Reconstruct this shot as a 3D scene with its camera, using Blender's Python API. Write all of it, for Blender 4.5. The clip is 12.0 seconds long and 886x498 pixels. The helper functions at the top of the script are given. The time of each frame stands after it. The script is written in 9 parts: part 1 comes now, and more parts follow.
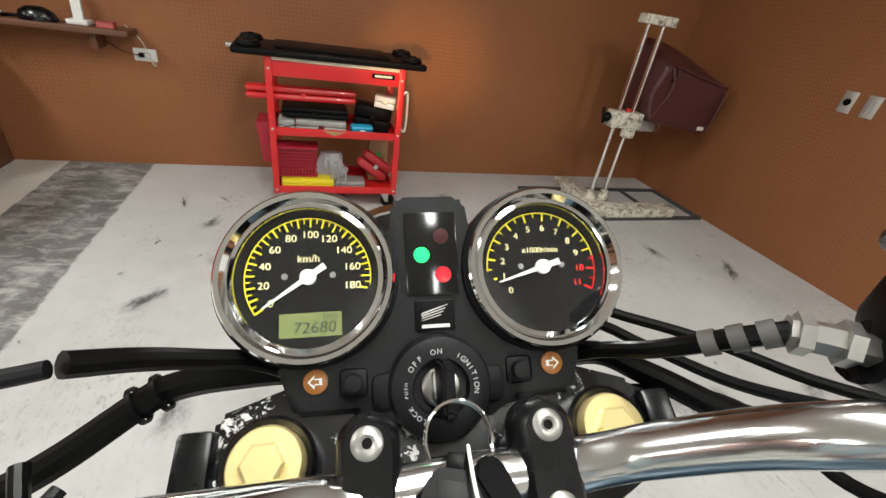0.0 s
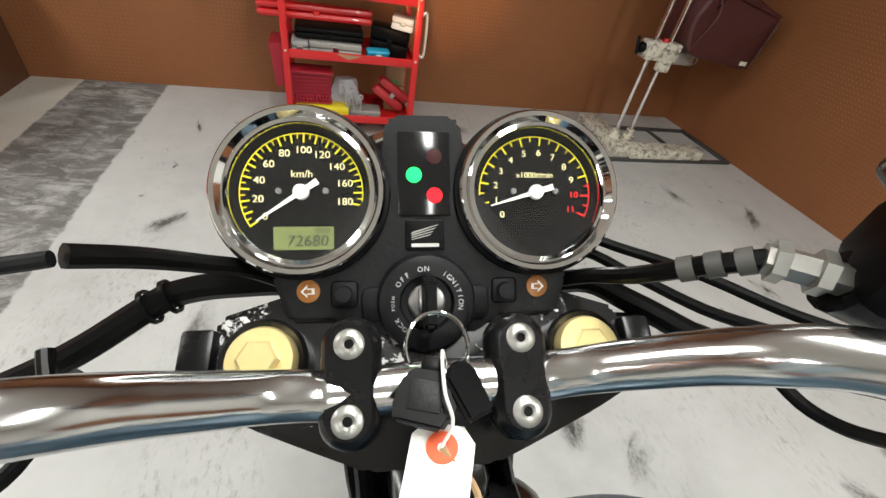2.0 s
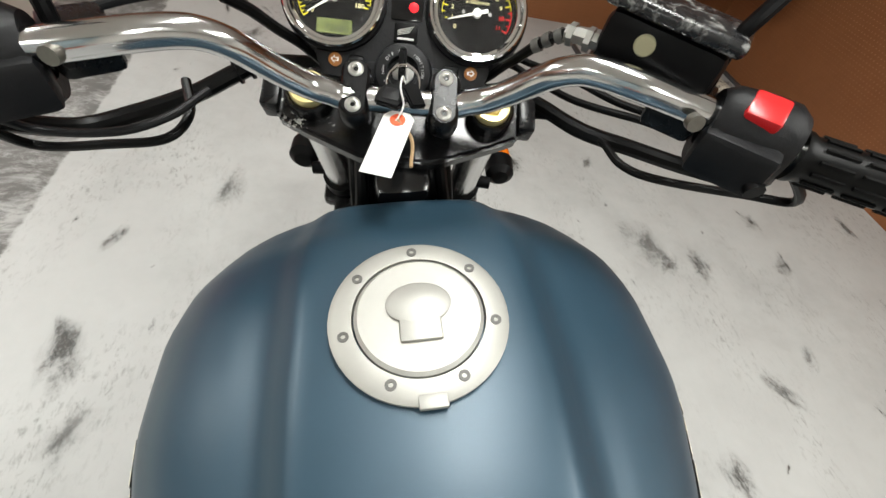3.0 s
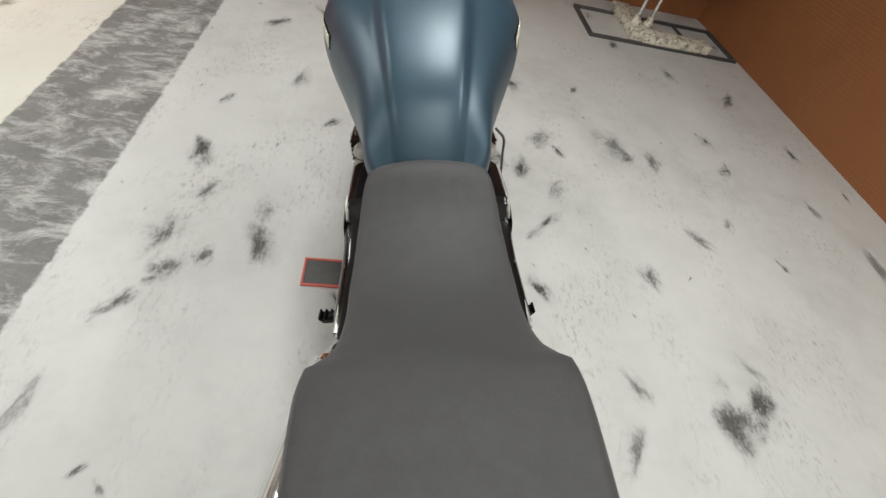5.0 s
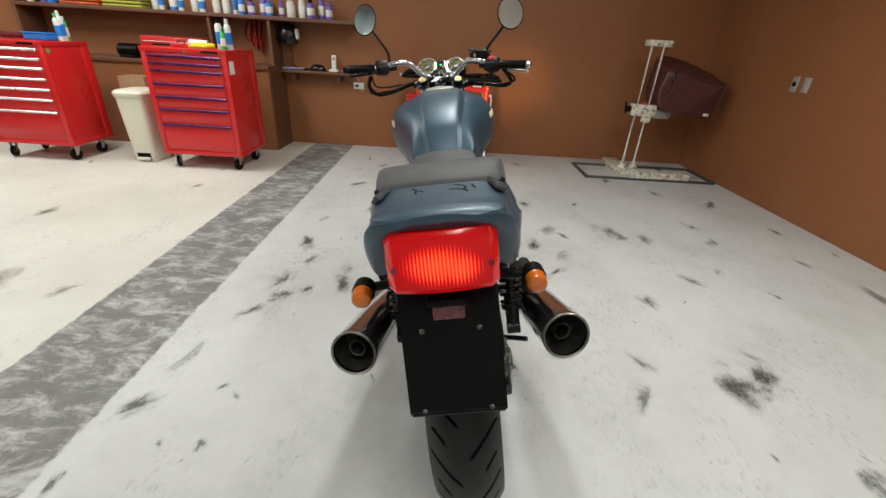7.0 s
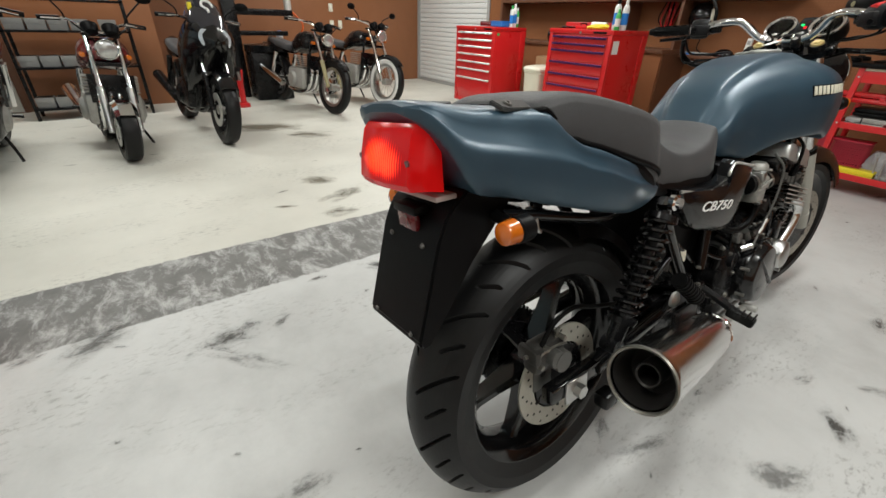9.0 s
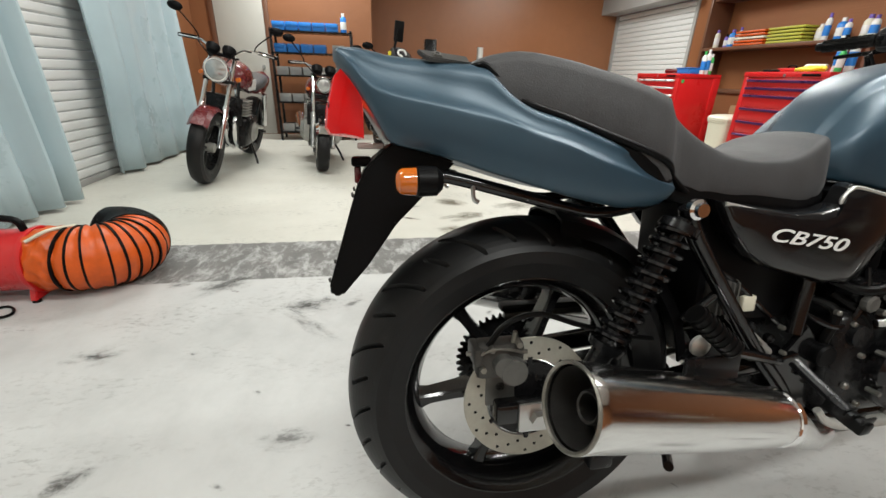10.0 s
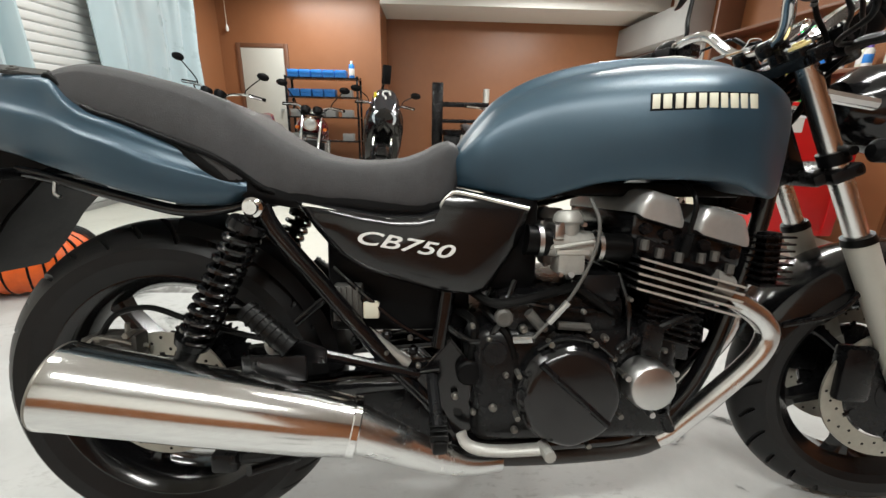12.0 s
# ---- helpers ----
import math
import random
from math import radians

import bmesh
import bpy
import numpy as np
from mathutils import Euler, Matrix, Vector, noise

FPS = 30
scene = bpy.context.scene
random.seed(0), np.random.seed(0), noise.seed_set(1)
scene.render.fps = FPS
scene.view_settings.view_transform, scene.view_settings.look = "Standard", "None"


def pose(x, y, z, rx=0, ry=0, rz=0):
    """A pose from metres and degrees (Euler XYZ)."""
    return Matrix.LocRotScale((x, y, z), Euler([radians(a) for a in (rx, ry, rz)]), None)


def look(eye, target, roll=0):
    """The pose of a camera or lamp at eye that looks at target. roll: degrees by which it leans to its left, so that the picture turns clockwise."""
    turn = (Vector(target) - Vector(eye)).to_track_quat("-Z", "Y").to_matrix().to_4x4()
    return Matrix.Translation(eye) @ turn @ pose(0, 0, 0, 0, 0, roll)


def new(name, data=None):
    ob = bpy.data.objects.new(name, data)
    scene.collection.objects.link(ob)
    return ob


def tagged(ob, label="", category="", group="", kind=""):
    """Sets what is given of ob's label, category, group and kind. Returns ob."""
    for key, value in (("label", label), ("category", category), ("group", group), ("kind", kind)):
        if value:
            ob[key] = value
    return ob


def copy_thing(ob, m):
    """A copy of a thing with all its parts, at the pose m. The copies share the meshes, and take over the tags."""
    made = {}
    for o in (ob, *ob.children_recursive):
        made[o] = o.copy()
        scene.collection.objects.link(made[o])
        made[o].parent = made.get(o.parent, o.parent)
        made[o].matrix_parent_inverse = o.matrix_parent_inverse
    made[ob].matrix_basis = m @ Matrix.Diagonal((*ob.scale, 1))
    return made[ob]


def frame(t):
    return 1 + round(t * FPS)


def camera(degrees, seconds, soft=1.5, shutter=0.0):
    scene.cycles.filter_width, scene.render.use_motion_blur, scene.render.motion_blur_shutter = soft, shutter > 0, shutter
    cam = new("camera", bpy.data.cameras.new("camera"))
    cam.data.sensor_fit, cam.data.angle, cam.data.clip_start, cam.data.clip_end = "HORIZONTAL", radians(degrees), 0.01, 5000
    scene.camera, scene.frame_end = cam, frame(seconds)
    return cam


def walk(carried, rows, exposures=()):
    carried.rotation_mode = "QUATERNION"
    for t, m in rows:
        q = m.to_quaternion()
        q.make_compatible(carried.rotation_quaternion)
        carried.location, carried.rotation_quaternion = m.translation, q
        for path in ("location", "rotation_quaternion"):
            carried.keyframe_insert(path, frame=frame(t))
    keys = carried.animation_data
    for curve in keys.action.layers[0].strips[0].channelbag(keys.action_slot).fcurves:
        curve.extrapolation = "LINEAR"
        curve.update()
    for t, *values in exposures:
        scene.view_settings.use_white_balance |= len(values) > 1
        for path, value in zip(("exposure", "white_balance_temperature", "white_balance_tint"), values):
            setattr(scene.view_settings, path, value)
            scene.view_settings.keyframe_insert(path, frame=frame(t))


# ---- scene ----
cam = camera(94.3, 12.0)
PATH = [
    (0, (-0.004, 0.009, 1.209), (0.599, 1.619, 0.188), 9.2),
    (0.5, (0.004, 0.006, 1.205), (0.609, 1.607, 0.169), 8.6),
    (1, (0.006, 0.007, 1.206), (0.597, 1.598, 0.148), 8.4),
    (1.5, (0.006, 0.011, 1.202), (0.571, 1.575, 0.09), 8.7),
    (2, (0.009, -0.002, 1.205), (0.53, 1.446, -0.073), 11.2),
    (2.5, (0.017, -0.098, 1.22), (0.47, 1.231, -0.205), 14.1),
    (3, (0.012, -0.231, 1.241), (0.468, 0.971, -0.292), 18.0),
    (3.5, (-0.018, -0.43, 1.265), (0.441, 0.69, -0.328), 20.2),
    (3.7, (-0.018, -0.51, 1.273), (0.434, 0.587, -0.337), 20.5),
    (5.3, (0.016, -1.271, 1.307), (0.312, 0.037, -0.177), 14.5),
    (5.5, (0.023, -1.392, 1.274), (0.273, 0.053, -0.086), 11.6),
    (6, (0.034, -1.671, 1.231), (0.203, -0.008, 0.133), 7.8),
    (6.5, (0.061, -1.897, 1.194), (0.156, -0.121, 0.28), 5.2),
    (6.7, (0.064, -1.98, 1.181), (0.138, -0.19, 0.292), 4.5),
    (8.3, (0.484, -2.015, 1.099), (-0.267, -0.437, 0.127), 1.7),
    (8.5, (0.544, -1.941, 1.064), (-0.405, -0.479, 0.083), 2.0),
    (9, (0.665, -1.736, 1.059), (-0.751, -0.71, 0.088), 1.9),
    (9.5, (0.756, -1.532, 1.003), (-0.937, -0.958, 0.106), 1.8),
    (10, (0.852, -1.386, 0.928), (-0.961, -1.066, 0.147), 1.9),
    (10.5, (0.901, -1.237, 0.886), (-0.959, -1.002, 0.19), 2.1),
    (11, (0.934, -1.034, 0.866), (-0.949, -0.867, 0.213), 1.7),
    (11.5, (0.969, -0.817, 0.867), (-0.931, -0.697, 0.253), 1.5),
    (12, (0.975, -0.586, 0.89), (-0.928, -0.512, 0.279), 1.2),
]
walk(cam, [(t, look(eye, target, roll)) for t, eye, target, roll in PATH], [(0, 0.14), (1.5, 0.11), (2.5, 0.0), (3.5, -0.05), (5.5, -0.16), (6.5, -0.14), (8.5, -0.27), (9.0, -0.23), (10.0, 0.03), (11.0, 0.11), (12.0, 0.23)])

# ---- light ----
world = bpy.data.worlds.new("world")
scene.world = world
world.use_nodes = True
world.node_tree.nodes["Background"].inputs[0].default_value = (0.75, 0.85, 1.0, 1)
world.node_tree.nodes["Background"].inputs[1].default_value = 0.15
scene.view_settings.exposure = 0.0
LAMP_SPOTS = [(-5.2, -2.2, 54), (-5.2, 1.2, 72), (-2.6, -2.2, 34), (-2.6, 1.2, 52), (0.1, -2.2, 26), (0.1, 0.35, 42), (1.6, -0.8, 42)]
LAMP_Z = 2.72
for lx, ly, watts in LAMP_SPOTS:
    ld = bpy.data.lights.new("ceiling_tube", "AREA")
    ld.shape, ld.size, ld.size_y, ld.energy, ld.color = "RECTANGLE", 0.2, 1.2, watts, (0.975, 0.985, 0.945)
    lo = new("ceiling_tube", ld)
    lo.matrix_world = pose(lx, ly, LAMP_Z - 0.09)
# the motorcycle's lit headlamp throws a warm patch on the wall ahead
hd = bpy.data.lights.new("headlamp_beam", "SPOT")
hd.energy, hd.color, hd.spot_size, hd.spot_blend, hd.shadow_soft_size = 125.0, (1.0, 0.52, 0.17), radians(24), 1.0, 0.05
hl = new("headlamp_beam", hd)
hl.matrix_world = look((0.06, 0.52, 0.92), (0.80, 3.1, 0.80))

# ---- small helpers for meshes ----
def thing(name, label, category, m=None, group="", kind=""):
    ob = new(name)
    ob.empty_display_size = 0.05
    if m is not None:
        ob.matrix_world = m
    return tagged(ob, label, category, group, kind)


def mesh_of(name, bm, material, smooth=True):
    bmesh.ops.recalc_face_normals(bm, faces=bm.faces)
    me = bpy.data.meshes.new(name)
    bm.to_mesh(me)
    bm.free()
    me.materials.append(material)
    if smooth:
        me.shade_smooth()
        me.set_sharp_from_angle(angle=radians(35))
    return me


def part(name, bm, material, parent=None, label="", smooth=True, m=None):
    ob = new(name, mesh_of(name, bm, material, smooth))
    if parent is not None:
        ob.parent = parent
    if m is not None:
        ob.matrix_basis = m
    return tagged(ob, label)


def structure(name, bm, material, label, category, smooth=False):
    return tagged(part(name, bm, material, None, "", smooth), label, category, "", "structure")


def add_box(bm, lo, hi, bevel=0.0, m=None, seg=2):
    lo, hi = Vector(lo), Vector(hi)
    mid, size = (lo + hi) / 2, hi - lo
    g = bmesh.ops.create_cube(bm, size=1.0, matrix=Matrix.Translation(mid) @ Matrix.Diagonal((*size, 1)))
    vs = g["verts"]
    if bevel > 0:
        es = list({e for v in vs for e in v.link_edges})
        r = bmesh.ops.bevel(bm, geom=es, offset=bevel, segments=seg, affect="EDGES", profile=0.5)
        vs = list({v for f in r["faces"] for v in f.verts} | {v for v in vs if v.is_valid})
    if m is not None:
        bmesh.ops.transform(bm, matrix=m, verts=vs)
    return vs


def box(lo, hi, bevel=0.0, m=None, seg=2):
    bm = bmesh.new()
    add_box(bm, lo, hi, bevel, m, seg)
    return bm


def frame_to(d):
    d = Vector(d).normalized()
    return d.to_track_quat("Z", "Y").to_matrix().to_4x4()


def add_rings(bm, rings, caps=True, closed=False):
    """Skin a list of rings, each a list of points of equal number."""
    vr = [[bm.verts.new(p) for p in ring] for ring in rings]
    n = len(vr[0])
    pairs = list(zip(vr, vr[1:])) + ([(vr[-1], vr[0])] if closed else [])
    for a, b in pairs:
        for i in range(n):
            j = (i + 1) % n
            try:
                bm.faces.new((a[i], a[j], b[j], b[i]))
            except ValueError:
                pass
    if caps and not closed:
        bm.faces.new(vr[0][::-1])
        bm.faces.new(vr[-1])
    return vr


def add_rod(bm, a, b, r0, r1=None, seg=16, caps=True):
    a, b = Vector(a), Vector(b)
    r1 = r0 if r1 is None else r1
    f = frame_to(b - a)
    ring = lambda c, r: [c + f @ Vector((r * math.cos(k), r * math.sin(k), 0)) for k in [2 * math.pi * i / seg for i in range(seg)]]
    add_rings(bm, [ring(a, r0), ring(b, r1)], caps)


def rod(a, b, r0, r1=None, seg=16):
    bm = bmesh.new()
    add_rod(bm, a, b, r0, r1, seg)
    return bm


def add_lathe(bm, profile, m=None, seg=32, closed=False):
    """Turn (radius, height) pairs about z; m places the result."""
    m = m or Matrix()
    rings = [[m @ Vector((max(r, 0.0004) * math.cos(k), max(r, 0.0004) * math.sin(k), h)) for k in [2 * math.pi * i / seg for i in range(seg)]] for r, h in profile]
    add_rings(bm, rings, caps=not closed, closed=closed)


def lathe(profile, m=None, seg=32, closed=False):
    bm = bmesh.new()
    add_lathe(bm, profile, m, seg, closed)
    return bm


def smooth_path(points, step=6):
    """Catmull-Rom through the points."""
    pts = [Vector(p) for p in points]
    if len(pts) < 3:
        return pts
    ext = [2 * pts[0] - pts[1]] + pts + [2 * pts[-1] - pts[-2]]
    out = []
    for i in range(1, len(ext) - 2):
        p0, p1, p2, p3 = ext[i - 1:i + 3]
        for k in range(step):
            t = k / step
            out.append(0.5 * (2 * p1 + (p2 - p0) * t + (2 * p0 - 5 * p1 + 4 * p2 - p3) * t * t + (3 * p1 - p0 - 3 * p2 + p3) * t ** 3))
    return out + [pts[-1]]


def add_tube(bm, points, r, seg=10, step=6, taper=None, flat=1.0):
    path = smooth_path(points, step)
    d = (path[1] - path[0]).normalized()
    side = d.orthogonal().normalized()
    rings = []
    for i, p in enumerate(path):
        t = (path[min(i + 1, len(path) - 1)] - path[max(i - 1, 0)]).normalized()
        side = (side - side.dot(t) * t).normalized()
        up = t.cross(side)
        rr = r if taper is None else r + (taper - r) * i / (len(path) - 1)
        rings.append([p + side * (rr * math.cos(k)) + up * (rr * flat * math.sin(k)) for k in [2 * math.pi * j / seg for j in range(seg)]])
    add_rings(bm, rings)


def tube(points, r, seg=10, step=6, taper=None, flat=1.0):
    bm = bmesh.new()
    add_tube(bm, points, r, seg, step, taper, flat)
    return bm


def sheet(outline, thick, m=None, bevel=0.0):
    """A plate of the given outline (x, y), from z = 0 to thick."""
    bm = bmesh.new()
    f = bm.faces.new([bm.verts.new((x, y, 0)) for x, y in outline])
    g = bmesh.ops.extrude_face_region(bm, geom=[f])
    bmesh.ops.translate(bm, vec=(0, 0, thick), verts=[v for v in g["geom"] if isinstance(v, bmesh.types.BMVert)])
    if bevel:
        bmesh.ops.bevel(bm, geom=[e for e in bm.edges], offset=bevel, segments=2, affect="EDGES")
    if m is not None:
        bmesh.ops.transform(bm, matrix=m, verts=bm.verts)
    return bm


def text_bm(body, size, m, depth=0.001, shear=0.0, squash=1.0, spacing=1.0, bold=0.0):
    cu = bpy.data.curves.new("text", "FONT")
    cu.body, cu.size, cu.extrude, cu.shear, cu.align_x, cu.align_y, cu.space_character = body, size, depth, shear, "CENTER", "CENTER", spacing
    cu.offset = bold
    ob = bpy.data.objects.new("text", cu)
    me = bpy.data.meshes.new_from_object(ob)
    bm = bmesh.new()
    bm.from_mesh(me)
    bpy.data.objects.remove(ob)
    bpy.data.meshes.remove(me)
    bmesh.ops.transform(bm, matrix=m @ Matrix.Diagonal((squash, 1, 1, 1)), verts=bm.verts)
    return bm


# ---- materials ----
def nodes_of(name):
    mat = bpy.data.materials.new(name)
    mat.use_nodes = True
    nt = mat.node_tree
    return mat, nt, nt.nodes["Principled BSDF"]


def link(nt, a, b):
    nt.links.new(a, b)


def noise_node(nt, scale, detail=4.0, rough=0.6, vec=None, dist=0.0):
    n = nt.nodes.new("ShaderNodeTexNoise")
    n.inputs["Scale"].default_value, n.inputs["Detail"].default_value, n.inputs["Roughness"].default_value = scale, detail, rough
    n.inputs["Distortion"].default_value = dist
    if vec is not None:
        link(nt, vec, n.inputs["Vector"])
    return n.outputs["Fac"]


def ramp(nt, fac, stops):
    r = nt.nodes.new("ShaderNodeValToRGB")
    el = r.color_ramp.elements
    while len(el) < len(stops):
        el.new(0.5)
    for e, (p, c) in zip(el, stops):
        e.position = p
        e.color = (c, c, c, 1) if isinstance(c, (int, float)) else (*c, 1)
    link(nt, fac, r.inputs[0])
    return r.outputs[0]


def math_node(nt, op, a, b=None, clamp=False):
    n = nt.nodes.new("ShaderNodeMath")
    n.operation, n.use_clamp = op, clamp
    for i, v in enumerate((a, b)):
        if v is None:
            continue
        if isinstance(v, (int, float)):
            n.inputs[i].default_value = v
        else:
            link(nt, v, n.inputs[i])
    return n.outputs[0]


def mix(nt, fac, a, b, mode="MIX"):
    n = nt.nodes.new("ShaderNodeMix")
    n.data_type, n.blend_type = "RGBA", mode
    for sock, v in ((n.inputs[0], fac), (n.inputs[6], a), (n.inputs[7], b)):
        if isinstance(v, (int, float)):
            sock.default_value = v
        elif isinstance(v, tuple):
            sock.default_value = (*v, 1)
        else:
            link(nt, v, sock)
    return n.outputs[2]


def bump(nt, bsdf, height, strength=0.2, distance=0.002):
    b = nt.nodes.new("ShaderNodeBump")
    b.inputs["Strength"].default_value, b.inputs["Distance"].default_value = strength, distance
    link(nt, height, b.inputs["Height"])
    link(nt, b.outputs[0], bsdf.inputs["Normal"])


def position(nt):
    return nt.nodes.new("ShaderNodeNewGeometry").outputs["Position"]


def object_co(nt):
    return nt.nodes.new("ShaderNodeTexCoord").outputs["Object"]


def surface(name, colour, rough=0.5, metal=0.0, vary=0.12, grain=40.0, bumps=0.0, dirt=0.0, dirt_colour=(0.05, 0.04, 0.03), coat=0.0, rough_vary=0.1, spec=0.5):
    """A worn surface: colour that drifts at two scales, uneven gloss, fine relief, dirt in patches."""
    mat, nt, b = nodes_of(name)
    co = object_co(nt)
    big = noise_node(nt, grain * 0.12, 3, 0.6, co)
    fine = noise_node(nt, grain, 5, 0.65, co)
    both = math_node(nt, "ADD", math_node(nt, "MULTIPLY", big, 0.6), math_node(nt, "MULTIPLY", fine, 0.4))
    lo = tuple(max(0.0, c * (1 - vary)) for c in colour)
    hi = tuple(min(1.0, c * (1 + vary)) for c in colour)
    col = ramp(nt, both, [(0.3, lo), (0.7, hi)])
    if dirt > 0:
        spots = ramp(nt, noise_node(nt, grain * 0.5, 8, 0.75, co, 0.4), [(0.62 - 0.25 * dirt, 0.0), (0.70 - 0.2 * dirt, 1.0)])
        col = mix(nt, math_node(nt, "MULTIPLY", spots, min(1.0, dirt * 1.5)), col, dirt_colour)
    link(nt, col, b.inputs["Base Color"])
    b.inputs["Metallic"].default_value = metal
    link(nt, ramp(nt, both, [(0.25, max(0.02, rough - rough_vary)), (0.75, min(1.0, rough + rough_vary))]), b.inputs["Roughness"])
    b.inputs["Coat Weight"].default_value = coat
    b.inputs["Specular IOR Level"].default_value = spec
    if bumps > 0:
        bump(nt, b, fine, bumps, 0.002)
    return mat


def glow(name, colour, strength):
    mat, nt, b = nodes_of(name)
    b.inputs["Base Color"].default_value = (*colour, 1)
    b.inputs["Emission Color"].default_value = (*colour, 1)
    b.inputs["Emission Strength"].default_value = strength
    b.inputs["Roughness"].default_value = 0.25
    return mat


def glass_mat(name, colour=(1, 1, 1), rough=0.02):
    """Thin clear cover: mostly see-through, with a glossy face."""
    mat, nt, b = nodes_of(name)
    t = nt.nodes.new("ShaderNodeBsdfTransparent")
    t.inputs[0].default_value = (*colour, 1)
    g = nt.nodes.new("ShaderNodeBsdfGlossy")
    g.inputs["Roughness"].default_value = rough
    f = nt.nodes.new("ShaderNodeFresnel")
    f.inputs[0].default_value = 1.45
    m = nt.nodes.new("ShaderNodeMixShader")
    link(nt, f.outputs[0], m.inputs[0])
    link(nt, t.outputs[0], m.inputs[1])
    link(nt, g.outputs[0], m.inputs[2])
    link(nt, m.outputs[0], nt.nodes["Material Output"].inputs[0])
    return mat


def pegboard_mat():
    """Brown hardboard with holes one inch apart."""
    mat, nt, b = nodes_of("brown_pegboard")
    co = position(nt)
    sep = nt.nodes.new("ShaderNodeSeparateXYZ")
    link(nt, co, sep.inputs[0])
    across = math_node(nt, "ADD", sep.outputs[0], sep.outputs[1])
    def cell(v):
        f = math_node(nt, "FRACT", math_node(nt, "MULTIPLY", v, 40.0))
        d = math_node(nt, "SUBTRACT", f, 0.5)
        return math_node(nt, "MULTIPLY", d, d)
    r2 = math_node(nt, "ADD", cell(across), cell(sep.outputs[2]))
    hole = ramp(nt, r2, [(0.008, 1.0), (0.02, 0.0)])
    big = noise_node(nt, 0.9, 4, 0.6, co)
    fine = noise_node(nt, 25.0, 4, 0.6, co)
    base = ramp(nt, math_node(nt, "ADD", math_node(nt, "MULTIPLY", big, 0.75), math_node(nt, "MULTIPLY", fine, 0.25)), [(0.3, (0.225, 0.086, 0.033)), (0.7, (0.285, 0.114, 0.046))])
    worn = ramp(nt, noise_node(nt, 1.3, 3, 0.5, co), [(0.42, 0.1), (0.62, 0.75)])
    col = mix(nt, math_node(nt, "MULTIPLY", hole, worn), base, (0.44, 0.23, 0.11))
    link(nt, col, b.inputs["Base Color"])
    b.inputs["Roughness"].default_value = 0.52
    b.inputs["Specular IOR Level"].default_value = 0.3
    bump(nt, b, math_node(nt, "SUBTRACT", math_node(nt, "MULTIPLY", fine, 0.15), hole), 0.35, 0.002)
    return mat


